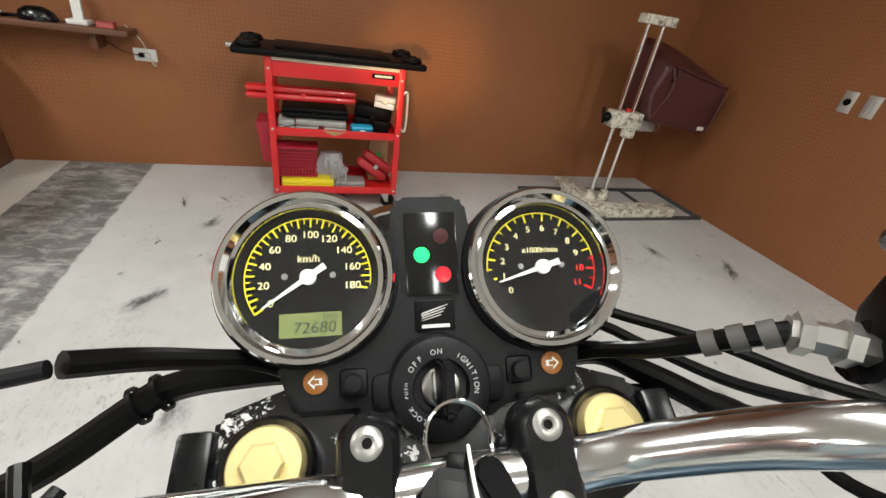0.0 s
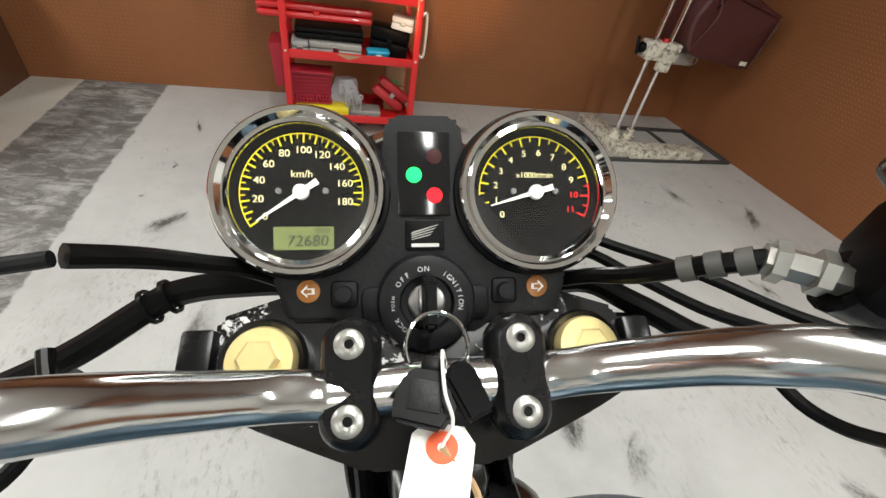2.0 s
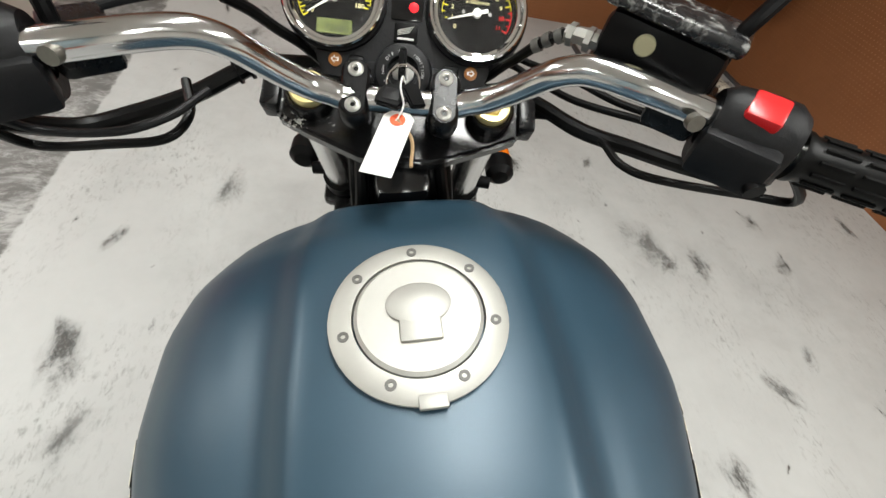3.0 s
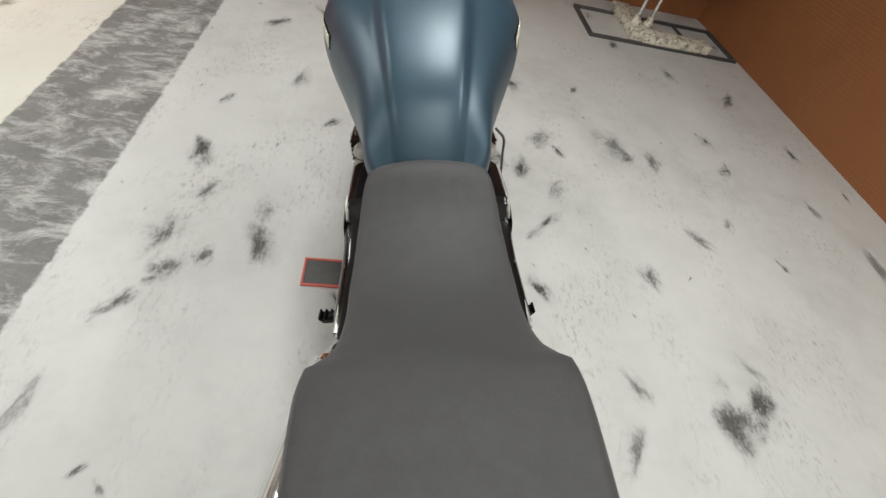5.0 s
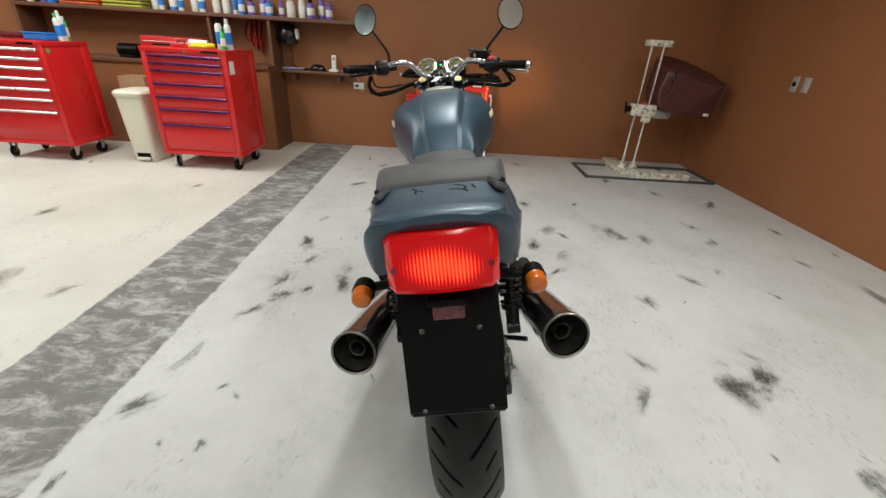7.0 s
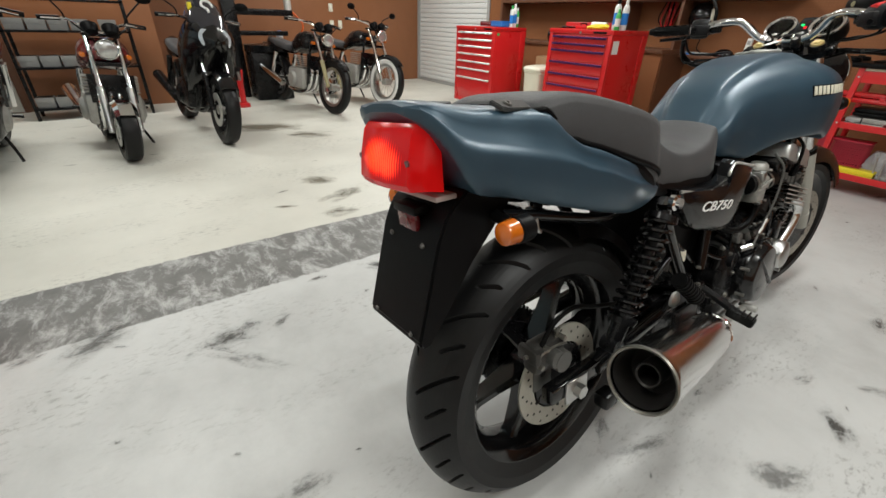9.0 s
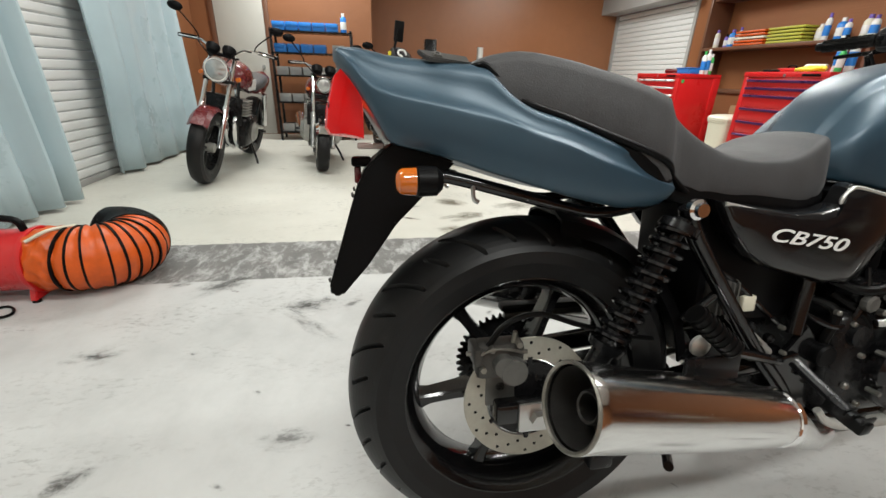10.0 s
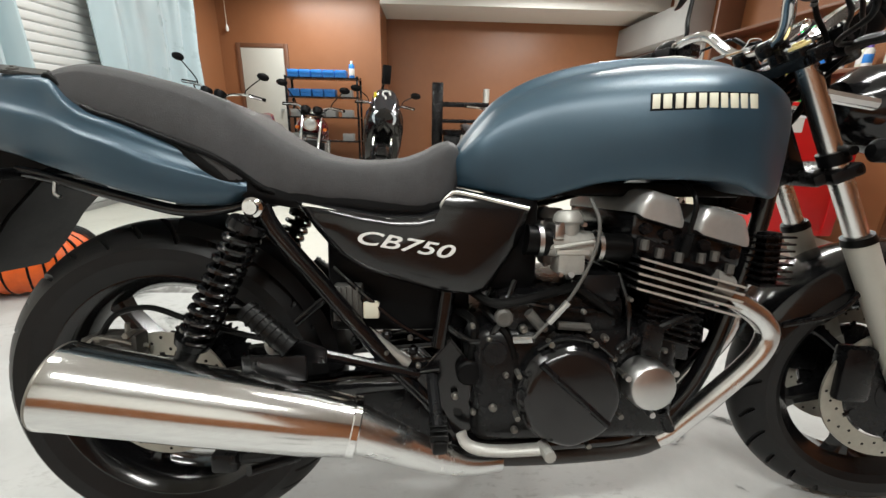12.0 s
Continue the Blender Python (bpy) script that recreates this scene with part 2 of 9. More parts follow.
def floor_mat():
    """Grey-white painted concrete, scuffed, with a worn bare strip along x = -1.24."""
    mat, nt, b = nodes_of("painted_concrete")
    co = position(nt)
    sep = nt.nodes.new("ShaderNodeSeparateXYZ")
    link(nt, co, sep.inputs[0])
    big = noise_node(nt, 1.1, 5, 0.62, co)
    mid = noise_node(nt, 7.0, 6, 0.7, co)
    fine = noise_node(nt, 60.0, 4, 0.7, co)
    paint = ramp(nt, math_node(nt, "ADD", math_node(nt, "MULTIPLY", big, 0.65), math_node(nt, "MULTIPLY", mid, 0.35)), [(0.3, (0.40, 0.404, 0.396)), (0.5, (0.51, 0.515, 0.506)), (0.72, (0.58, 0.585, 0.576))])
    # greenish cream paint beyond the strip
    left = ramp(nt, math_node(nt, "ADD", math_node(nt, "MULTIPLY", sep.outputs[0], -1.0), -1.25), [(0.0, 0.0), (0.05, 1.0)])
    cream = ramp(nt, big, [(0.3, (0.53, 0.52, 0.465)), (0.7, (0.66, 0.65, 0.585))])
    paint = mix(nt, left, paint, cream)
    # scuffs
    scuff_co = nt.nodes.new("ShaderNodeMapping")
    scuff_co.inputs["Scale"].default_value = (2.2, 0.9, 1.0)
    link(nt, co, scuff_co.inputs[0])
    patch = ramp(nt, noise_node(nt, 1.6, 4, 0.55, scuff_co.outputs[0]), [(0.47, 0.0), (0.66, 1.0)])
    speck = ramp(nt, noise_node(nt, 26.0, 6, 0.75, scuff_co.outputs[0], 0.3), [(0.52, 0.0), (0.66, 1.0)])
    scuff = math_node(nt, "MULTIPLY", math_node(nt, "MULTIPLY", patch, speck), 0.7)
    paint = mix(nt, scuff, paint, (0.2, 0.195, 0.185))
    # bare strip with ragged edges and white paint rubbed across it
    wob = math_node(nt, "MULTIPLY", math_node(nt, "SUBTRACT", noise_node(nt, 14.0, 5, 0.7, co), 0.5), 0.05)
    dx = math_node(nt, "ABSOLUTE", math_node(nt, "ADD", math_node(nt, "ADD", sep.outputs[0], 1.2525), wob))
    strip = ramp(nt, dx, [(0.230, 1.0), (0.240, 0.0)])
    rub_co = nt.nodes.new("ShaderNodeMapping")
    rub_co.inputs["Scale"].default_value = (4.0, 7.5, 1.0)
    rub_co.inputs["Rotation"].default_value = (0, 0, 0.35)
    link(nt, co, rub_co.inputs[0])
    rub = ramp(nt, noise_node(nt, 1.4, 10, 0.78, rub_co.outputs[0], 0.4), [(0.47, 0.0), (0.62, 1.0)])
    bare = ramp(nt, mid, [(0.3, (0.11, 0.108, 0.102)), (0.7, (0.20, 0.198, 0.19))])
    bare = mix(nt, math_node(nt, "MULTIPLY", rub, 0.75), bare, (0.52, 0.52, 0.51))
    col = mix(nt, strip, paint, bare)
    link(nt, col, b.inputs["Base Color"])
    link(nt, ramp(nt, math_node(nt, "ADD", math_node(nt, "MULTIPLY", mid, 0.7), math_node(nt, "MULTIPLY", strip, 0.35)), [(0.25, 0.42), (0.8, 0.70)]), b.inputs["Roughness"])
    bump(nt, b, math_node(nt, "ADD", math_node(nt, "MULTIPLY", fine, 0.4), mid), 0.12, 0.003)
    return mat


def stain_mat(name, colour, speckle, most):
    """A smudge of uneven outline that breaks up into specks towards its rim."""
    mat, nt, b = nodes_of(name)
    co = object_co(nt)
    rnd = nt.nodes.new("ShaderNodeObjectInfo").outputs["Random"]
    ln = nt.nodes.new("ShaderNodeVectorMath")
    ln.operation = "LENGTH"
    link(nt, co, ln.inputs[0])
    spread = nt.nodes.new("ShaderNodeCombineXYZ")
    link(nt, math_node(nt, "MULTIPLY", rnd, 90.0), spread.inputs[0])
    link(nt, math_node(nt, "MULTIPLY", rnd, 37.0), spread.inputs[1])
    off = nt.nodes.new("ShaderNodeVectorMath")
    link(nt, co, off.inputs[0])
    link(nt, spread.outputs[0], off.inputs[1])
    lobes = noise_node(nt, 1.5, 4, 0.6, off.outputs[0], 0.5)
    body = math_node(nt, "ADD", math_node(nt, "SUBTRACT", 0.78, ln.outputs["Value"]), math_node(nt, "MULTIPLY", math_node(nt, "SUBTRACT", lobes, 0.5), 2.0))
    core = ramp(nt, body, [(0.0, 0.0), (0.25, 0.35), (0.8, 1.0)])
    streak = nt.nodes.new("ShaderNodeMapping")
    streak.inputs["Scale"].default_value = (1.5, 0.8, 1.0)
    link(nt, position(nt), streak.inputs[0])
    specks = noise_node(nt, 62.0, 7, 0.78, streak.outputs[0], 0.2)
    broken = ramp(nt, math_node(nt, "ADD", specks, math_node(nt, "MULTIPLY", core, 0.26)), [(0.58, 0.0), (0.74, 1.0)])
    a = math_node(nt, "MULTIPLY", core, math_node(nt, "ADD", math_node(nt, "MULTIPLY", broken, speckle), 1.0 - speckle))
    a = math_node(nt, "MULTIPLY", a, ramp(nt, ln.outputs["Value"], [(0.72, 1.0), (0.99, 0.0)]))
    a = math_node(nt, "MULTIPLY", a, math_node(nt, "ADD", math_node(nt, "MULTIPLY", rnd, most * 0.45), most * 0.55))
    b.inputs["Base Color"].default_value = (*colour, 1)
    b.inputs["Roughness"].default_value = 0.5
    link(nt, a, b.inputs["Alpha"])
    return mat


PEG = pegboard_mat()
FLOOR = floor_mat()
SMUDGE = stain_mat("rubber_smudge", (0.07, 0.068, 0.062), 0.72, 0.85)
OILSTAIN = stain_mat("brown_oil_stain", (0.17, 0.15, 0.105), 0.35, 0.85)
CEIL = surface("white_ceiling_board", (0.74, 0.73, 0.69), 0.75, vary=0.05, grain=6)
BROWN = surface("brown_painted_board", (0.25, 0.10, 0.042), 0.4, vary=0.1, grain=8)
SHELFWOOD = surface("dark_brown_shelf", (0.13, 0.055, 0.028), 0.45, vary=0.15, grain=30)
SHUTTER = surface("white_shutter_steel", (0.68, 0.69, 0.68), 0.42, vary=0.05, grain=5)
GREYPAINT = surface("grey_paint", (0.34, 0.34, 0.33), 0.5, vary=0.06)
RED = surface("red_enamel", (0.56, 0.012, 0.014), 0.32, vary=0.08, grain=12, coat=0.2)
DARKRED = surface("dark_red_enamel", (0.11, 0.008, 0.011), 0.25, vary=0.1, coat=0.4)
PURPLE = surface("purple_anodised_pull", (0.07, 0.018, 0.10), 0.3, 0.5)
CREAM = surface("cream_plastic", (0.66, 0.64, 0.52), 0.45, vary=0.06, grain=10, dirt=0.25, dirt_colour=(0.3, 0.28, 0.22))
CHIPPED = surface("chipped_cream_paint", (0.68, 0.65, 0.55), 0.5, vary=0.08, grain=55, dirt=0.55, dirt_colour=(0.07, 0.055, 0.04))
BLACKPLASTIC = surface("black_plastic", (0.0035, 0.0035, 0.0038), 0.42, vary=0.2, grain=80, bumps=0.05, spec=0.10)
GREYPLASTIC = surface("dark_grey_plastic", (0.0075, 0.0077, 0.0085), 0.44, vary=0.2, grain=220, bumps=0.25, spec=0.2)
RUBBER = surface("black_rubber", (0.003, 0.003, 0.003), 0.36, vary=0.25, grain=60, bumps=0.1, spec=0.13)
TYRE = surface("tyre_rubber", (0.008, 0.008, 0.0082), 0.42, vary=0.3, grain=50, bumps=0.1, dirt=0.06, dirt_colour=(0.022, 0.022, 0.021), spec=0.25)
CHROME = surface("chrome", (0.80, 0.80, 0.80), 0.06, 1.0, vary=0.03, rough_vary=0.03)
WORNCHROME = surface("pitted_chrome", (0.62, 0.62, 0.62), 0.16, 1.0, vary=0.05, grain=90, dirt=0.08, dirt_colour=(0.12, 0.1, 0.09), rough_vary=0.06)
PIPECHROME = surface("weathered_chrome", (0.70, 0.70, 0.69), 0.24, 1.0, vary=0.06, grain=70, dirt=0.06, dirt_colour=(0.2, 0.18, 0.16), rough_vary=0.08)
STEEL = surface("bare_steel", (0.50, 0.50, 0.49), 0.32, 1.0, vary=0.1)
ALU = surface("satin_aluminium", (0.60, 0.595, 0.56), 0.42, 0.7, vary=0.1, grain=60)
CASTALU = surface("dull_cast_aluminium", (0.36, 0.355, 0.33), 0.45, 0.4, vary=0.25, grain=70, bumps=0.1)
GOLD = surface("gold_anodised", (0.92, 0.76, 0.36), 0.36, 0.7, vary=0.06, grain=120)
BLACKPAINT = surface("black_gloss_paint", (0.005, 0.005, 0.0055), 0.14, vary=0.2, spec=0.5)
BLACKSATIN = surface("black_satin_paint", (0.005, 0.005, 0.0055), 0.27, vary=0.2, grain=60, bumps=0.08, spec=0.25)
def chipped_black():
    """Gloss black paint with small bright chips gathered in patches."""
    mat, nt, b = nodes_of("chipped_gloss_black")
    co = object_co(nt)
    patch = ramp(nt, noise_node(nt, 26.0, 3, 0.5, co), [(0.46, 0.0), (0.66, 1.0)])
    chip = math_node(nt, "ADD", noise_node(nt, 210.0, 5, 0.7, co, 0.5), math_node(nt, "MULTIPLY", patch, 0.16))
    spread = nt.nodes.new("ShaderNodeSeparateXYZ")
    link(nt, co, spread.inputs[0])
    chip = math_node(nt, "SUBTRACT", chip, ramp(nt, math_node(nt, "SUBTRACT", spread.outputs[1], 1.0), [(0.265, 0.2), (0.285, 0.0)]))
    spots = ramp(nt, chip, [(0.66, 0.0), (0.70, 1.0)])
    link(nt, mix(nt, spots, (0.006, 0.006, 0.0065), (0.55, 0.54, 0.52)), b.inputs["Base Color"])
    link(nt, ramp(nt, spots, [(0.0, 0.22), (1.0, 0.6)]), b.inputs["Roughness"])
    bump(nt, b, spots, 0.3, -0.0004)
    return mat


CHIPBLACK = chipped_black()
BLUE = surface("matt_blue_metallic", (0.022, 0.056, 0.086), 0.44, 0.35, vary=0.05, grain=300, rough_vary=0.04)
SEATMAT = surface("grey_black_vinyl", (0.043, 0.043, 0.045), 0.55, vary=0.2, grain=350, bumps=0.35, spec=0.32)
for node in SEATMAT.node_tree.nodes:
    if node.type == "BSDF_PRINCIPLED":
        node.inputs["Sheen Weight"].default_value = 0.07
        node.inputs["Sheen Roughness"].default_value = 0.45
for node in BLUE.node_tree.nodes:
    if node.type == "BSDF_PRINCIPLED":
        node.inputs["Coat Weight"].default_value = 0.38
        node.inputs["Coat Roughness"].default_value = 0.33
WHITE = surface("white_plastic", (0.72, 0.72, 0.70), 0.4, vary=0.04)
PAPER = surface("white_paper", (0.75, 0.74, 0.71), 0.7, vary=0.04)
YELLOW = surface("yellow_plastic", (0.75, 0.62, 0.02), 0.4, vary=0.08)
CYAN = surface("cyan_plastic", (0.02, 0.33, 0.52), 0.4, vary=0.08)
BLUEPLASTIC = surface("blue_plastic", (0.02, 0.20, 0.62), 0.42, vary=0.08)
GREEN = surface("green_plastic", (0.05, 0.42, 0.10), 0.4, vary=0.08)
ORANGECLOTH = surface("orange_pvc_cloth", (0.55, 0.082, 0.004), 0.4, vary=0.3, grain=25, bumps=0.35)
AMBER = surface("amber_lens", (0.50, 0.115, 0.006), 0.15, vary=0.1, coat=0.6)
MAROON = surface("maroon_leathercloth", (0.075, 0.022, 0.022), 0.42, vary=0.2, grain=45, bumps=0.12)
CURTAIN = surface("pale_blue_vinyl_curtain", (0.42, 0.53, 0.57), 0.3, vary=0.06, grain=4)
MIRROR = surface("mirror_glass", (0.85, 0.86, 0.86), 0.02, 1.0, vary=0.0, rough_vary=0.0)
CARD = surface("brown_cardboard", (0.36, 0.23, 0.12), 0.7, vary=0.12)
GLASS = glass_mat("clear_cover")

# ---- the room ----
X0, X1, Y0, Y1, ZC = -7.1, 3.02, -3.78, 3.11, 2.82
WALL_X, WALL_Y = -6.06, -1.34          # the nearer part of the far wall
SH_A, SH_B, SH_Z = -7.1, -4.98, 2.0    # shutter in the back wall
FS_A, FS_B, FS_Z = -4.95, -2.2, 2.45    # shutter in the front wall

structure("floor", box((X0 - 0.2, Y0 - 0.2, -0.12), (X1 + 0.2, Y1 + 0.2, 0.0)), FLOOR, "scuffed grey-white painted concrete floor with a worn bare strip", "floor")
structure("ceiling", box((X0 - 0.2, Y0 - 0.2, ZC), (X1 + 0.2, Y1 + 0.2, ZC + 0.12)), CEIL, "plain white board ceiling", "ceiling")
structure("wall_right", box((X1, -0.25, 0), (X1 + 0.12, Y1 + 0.12, ZC)), PEG, "brown perforated hardboard wall", "wall")
# Unseen stretch of wall; its pale upper part is added to brighten the engine side.
structure("wall_right_dado", box((X1, Y0, 0), (X1 + 0.12, -0.25, 0.95)), PEG, "brown perforated hardboard below a white wall", "wall")
structure("wall_right_upper", box((X1, Y0, 0.95), (X1 + 0.12, -0.25, ZC)), CEIL, "off-white upper wall, out of view, lightening the motorcycle's side", "wall")
bm = box((SH_B, Y1, 0), (X1, Y1 + 0.12, ZC))
add_box(bm, (X0, Y1, SH_Z + 0.02), (SH_B, Y1 + 0.12, ZC))
structure("wall_back", bm, PEG, "brown perforated hardboard wall behind the tool cart", "wall")
structure("wall_far", box((X0 - 0.12, WALL_Y, 0), (X0, Y1 + 0.12, ZC)), BROWN, "glossy brown board wall behind parked motorcycles", "wall")
structure("wall_far_near", box((WALL_X - 0.12, Y0, 0), (WALL_X, WALL_Y, ZC)), BROWN, "brown board wall with a white door", "wall")
structure("wall_return", box((X0 - 0.12, WALL_Y - 0.1, 0), (WALL_X - 0.12, WALL_Y, ZC)), BROWN, "brown board return of the wall", "wall")
bm = box((FS_B, Y0 - 0.12, 0), (X1 + 0.12, Y0, ZC))
add_box(bm, (FS_A, Y0 - 0.12, FS_Z), (FS_B, Y0, ZC))
structure("wall_front", bm, CEIL, "off-white wall above the entrance shutter", "wall")
structure("wall_front_end", box((WALL_X - 0.12, Y0 - 0.12, 0), (FS_A - 0.002, Y0, ZC)), BROWN, "brown board wall beside the entrance shutter", "wall")
structure("soffit", box((X0, WALL_Y, 2.50), (WALL_X, Y1, ZC - 0.01)), CEIL, "white lowered ceiling over the far bay", "ceiling")


def shutter(name, a, b, y, facing, top, label):
    """Roll-up shutter of horizontal ribs, from x = a to b."""
    ob = tagged(new(name), label, "shutter", "", "structure")
    n = int(top / 0.075)
    me = None
    for i in range(n):
        if me is None:
            bm = bmesh.new()
            prof = [(0.0, 0.0), (0.012, 0.012), (0.016, 0.036), (0.012, 0.06), (0.0, 0.071)]
            rings = [[Vector((x, -facing * d, h)) for d, h in prof] + [Vector((x, 0.02 * facing, h)) for d, h in prof[::-1]] for x in (a, b)]
            add_rings(bm, rings)
            me = mesh_of("slat", bm, SHUTTER, True)
        s = new("slat", me)
        s.parent = ob
        s.location = (0, y, 0.05 + i * 0.075)
    part("bottom_rail", box((a, y - 0.03, 0.0), (b, y + 0.025, 0.05), 0.004), GREYPAINT, ob, "dark bottom rail")
    for x in (a, b):
        part("guide_rail", box((x - 0.03, y - 0.045, 0), (x + 0.03, y + 0.045, top)), GREYPAINT, ob)
    return ob


shutter("shutter_back", SH_A + 0.03, SH_B - 0.03, Y1 + 0.03, 1, SH_Z, "white ribbed steel roller shutter, closed")
shutter("shutter_front", FS_A + 0.03, FS_B - 0.03, Y0 + 0.04, -1, FS_Z, "white ribbed steel entrance shutter, closed")
tagged(part("shutter_box", box((SH_A, Y1 - 0.32, SH_Z), (SH_B + 0.05, Y1 - 0.004, SH_Z + 0.42), 0.01), GREYPAINT, None), "grey steel shutter housing over the shutter", "shutter", "", "structure")

door = tagged(new("door_1"), "white flush door in a brown frame, closed", "door", "", "structure")
# Leaf colour is lowered, the shade on the door put into the paint.
part("leaf", box((WALL_X + 0.004, -3.47, 0.01), (WALL_X + 0.035, -2.83, 1.84), 0.004), surface("shaded_cream_door", (0.42, 0.41, 0.37), 0.5, vary=0.06, grain=6), door)
part("door_frame", box((WALL_X + 0.002, -3.54, 0.0), (WALL_X + 0.03, -3.475, 1.91), 0.004), SHELFWOOD, door)
part("door_frame", box((WALL_X + 0.002, -2.825, 0.0), (WALL_X + 0.03, -2.76, 1.91), 0.004), SHELFWOOD, door)
part("door_frame", box((WALL_X + 0.002, -3.475, 1.845), (WALL_X + 0.03, -2.825, 1.91), 0.004), SHELFWOOD, door)
part("handle", rod((WALL_X + 0.035, -2.9, 0.95), (WALL_X + 0.09, -2.9, 0.95), 0.022), STEEL, door)
for lx, ly, watts in LAMP_SPOTS:
    l = thing("ceiling_light", "white twin-tube fluorescent ceiling light, lit", "ceiling light", pose(lx, ly, LAMP_Z), "ceiling lights")
    part("housing", box((-0.12, -0.63, -0.03), (0.12, 0.63, ZC - LAMP_Z), 0.01), WHITE, l)
    part("lampholder", box((-0.11, 0.605, -0.075), (0.11, 0.63, -0.03), 0.004), WHITE, l)
    part("lampholder", box((-0.11, -0.63, -0.075), (0.11, -0.605, -0.03), 0.004), WHITE, l)

# ---- the motorcycle ----
BIKE_M = pose(0.2365, -1.163, 0.006, 0, -9.1, 0.9)
bike = thing("motorcycle", "matt blue naked motorcycle with black engine, leaning on its side stand", "motorcycle", BIKE_M)
HEAD = Vector((0, 1.275, 1.0))
FRONT = Matrix.Translation((0, -0.006, -0.004)) @ Matrix.Translation(HEAD) @ Matrix.Rotation(radians(-9.0), 4, Vector((0, -0.43, 0.903))) @ Matrix.Translation(-HEAD)


def bp(name, bm, material, label="", parent=None, front=False, smooth=True):
    """A part of the motorcycle; front: it turns with the handlebar."""
    if front and parent is None:
        bmesh.ops.transform(bm, matrix=FRONT, verts=bm.verts)
    elif front:
        bmesh.ops.transform(bm, matrix=FRONT, verts=bm.verts)
    return part(name, bm, material, parent or bike, label, smooth)


def mirror_x(bm):
    for v in bm.verts:
        v.co.x = -v.co.x
    return bm


def interp(table, y):
    """Values of a table at y, by cubic Hermite pieces with monotone slopes."""
    xs = [r[0] for r in table]
    y = min(max(y, xs[0]), xs[-1])
    k = min(max(int(np.searchsorted(xs, y)) - 1, 0), len(xs) - 2)
    out = []
    for i in range(1, len(table[0])):
        def slope(n):
            if n == 0 or n == len(xs) - 1:
                a, b = (0, 1) if n == 0 else (n - 1, n)
                return (table[b][i] - table[a][i]) / (xs[b] - xs[a])
            p, q = (table[n][i] - table[n - 1][i]) / (xs[n] - xs[n - 1]), (table[n + 1][i] - table[n][i]) / (xs[n + 1] - xs[n])
            return 0.0 if p * q <= 0 else 2 * p * q / (p + q)
        h = xs[k + 1] - xs[k]
        u = (y - xs[k]) / h
        out.append((2 * u ** 3 - 3 * u * u + 1) * table[k][i] + (u ** 3 - 2 * u * u + u) * h * slope(k) + (3 * u * u - 2 * u ** 3) * table[k + 1][i] + (u ** 3 - u * u) * h * slope(k + 1))
    return out


def half_ring(pts, y, step=3):
    """Closed ring at y from a half outline that runs from the top middle round the right side to the bottom middle."""
    path = smooth_path([(x, 0, z) for x, z in pts], step)
    right = [(p.x, p.z) for p in path]
    left = [(-x, z) for x, z in right[::-1] if x > 1e-5]
    return [Vector((x, y, z)) for x, z in right + left]


def loft(ys, outline, step=3):
    bm = bmesh.new()
    add_rings(bm, [half_ring(outline(y), y, step) for y in ys])
    return bm


DARKCAST = surface("dirty_cast_metal", (0.09, 0.088, 0.082), 0.5, 0.3, vary=0.3, grain=70, bumps=0.1)

# tank
TANK = [  # y, top, widest, height of widest, bottom, crease
    (0.612, 0.800, 0.080, 0.785, 0.757, 0.045),
    (0.635, 0.835, 0.100, 0.800, 0.753, 0.052),
    (0.665, 0.878, 0.118, 0.812, 0.748, 0.058),
    (0.71, 0.926, 0.124, 0.825, 0.740, 0.064),
    (0.77, 0.960, 0.138, 0.838, 0.729, 0.071),
    (0.83, 0.980, 0.160, 0.846, 0.747, 0.078),
    (0.90, 0.994, 0.187, 0.852, 0.765, 0.084),
    (0.97, 1.002, 0.211, 0.856, 0.769, 0.087),
    (1.04, 1.004, 0.225, 0.862, 0.768, 0.090),
    (1.10, 1.002, 0.224, 0.864, 0.760, 0.090),
    (1.145, 0.996, 0.213, 0.866, 0.742, 0.088),
    (1.180, 0.980, 0.194, 0.868, 0.738, 0.084),
    (1.205, 0.970, 0.172, 0.869, 0.740, 0.078),
    (1.222, 0.955, 0.146, 0.868, 0.752, 0.068),
    (1.233, 0.938, 0.120, 0.866, 0.775, 0.055),
    (1.239, 0.912, 0.074, 0.864, 0.812, 0.034),
]


def tank_outline(y):
    zt, w, zw, zb, cx = interp(TANK, y)
    h, dw = zt - zw, w - cx
    fade = max(0.0, min(1.0, (y - 0.66) / 0.12)) * max(0.0, min(1.0, (1.17 - y) / 0.10))
    d = 0.0065 * fade
    return [(0, zt), (cx * 0.5, zt - 0.001), (cx * 0.86, zt - 0.004), (cx, zt - 0.009 - 0.3 * d), (cx + 0.10 * dw + 0.004, zt - 0.018 - d), (cx + 0.34 * dw, zt - 0.11 * h - 0.014 - 0.5 * d),
            (cx + 0.64 * dw, zt - 0.29 * h - 0.010), (cx + 0.90 * dw, zt - 0.60 * h), (w, zw), (w * 0.985, zw - 0.45 * (zw - zb)),
            (w * 0.945, zb + 0.016), (w * 0.90, zb + 0.002), (w * 0.8, zb + 0.004), (0.03, zb + 0.012), (0, zb + 0.012)]


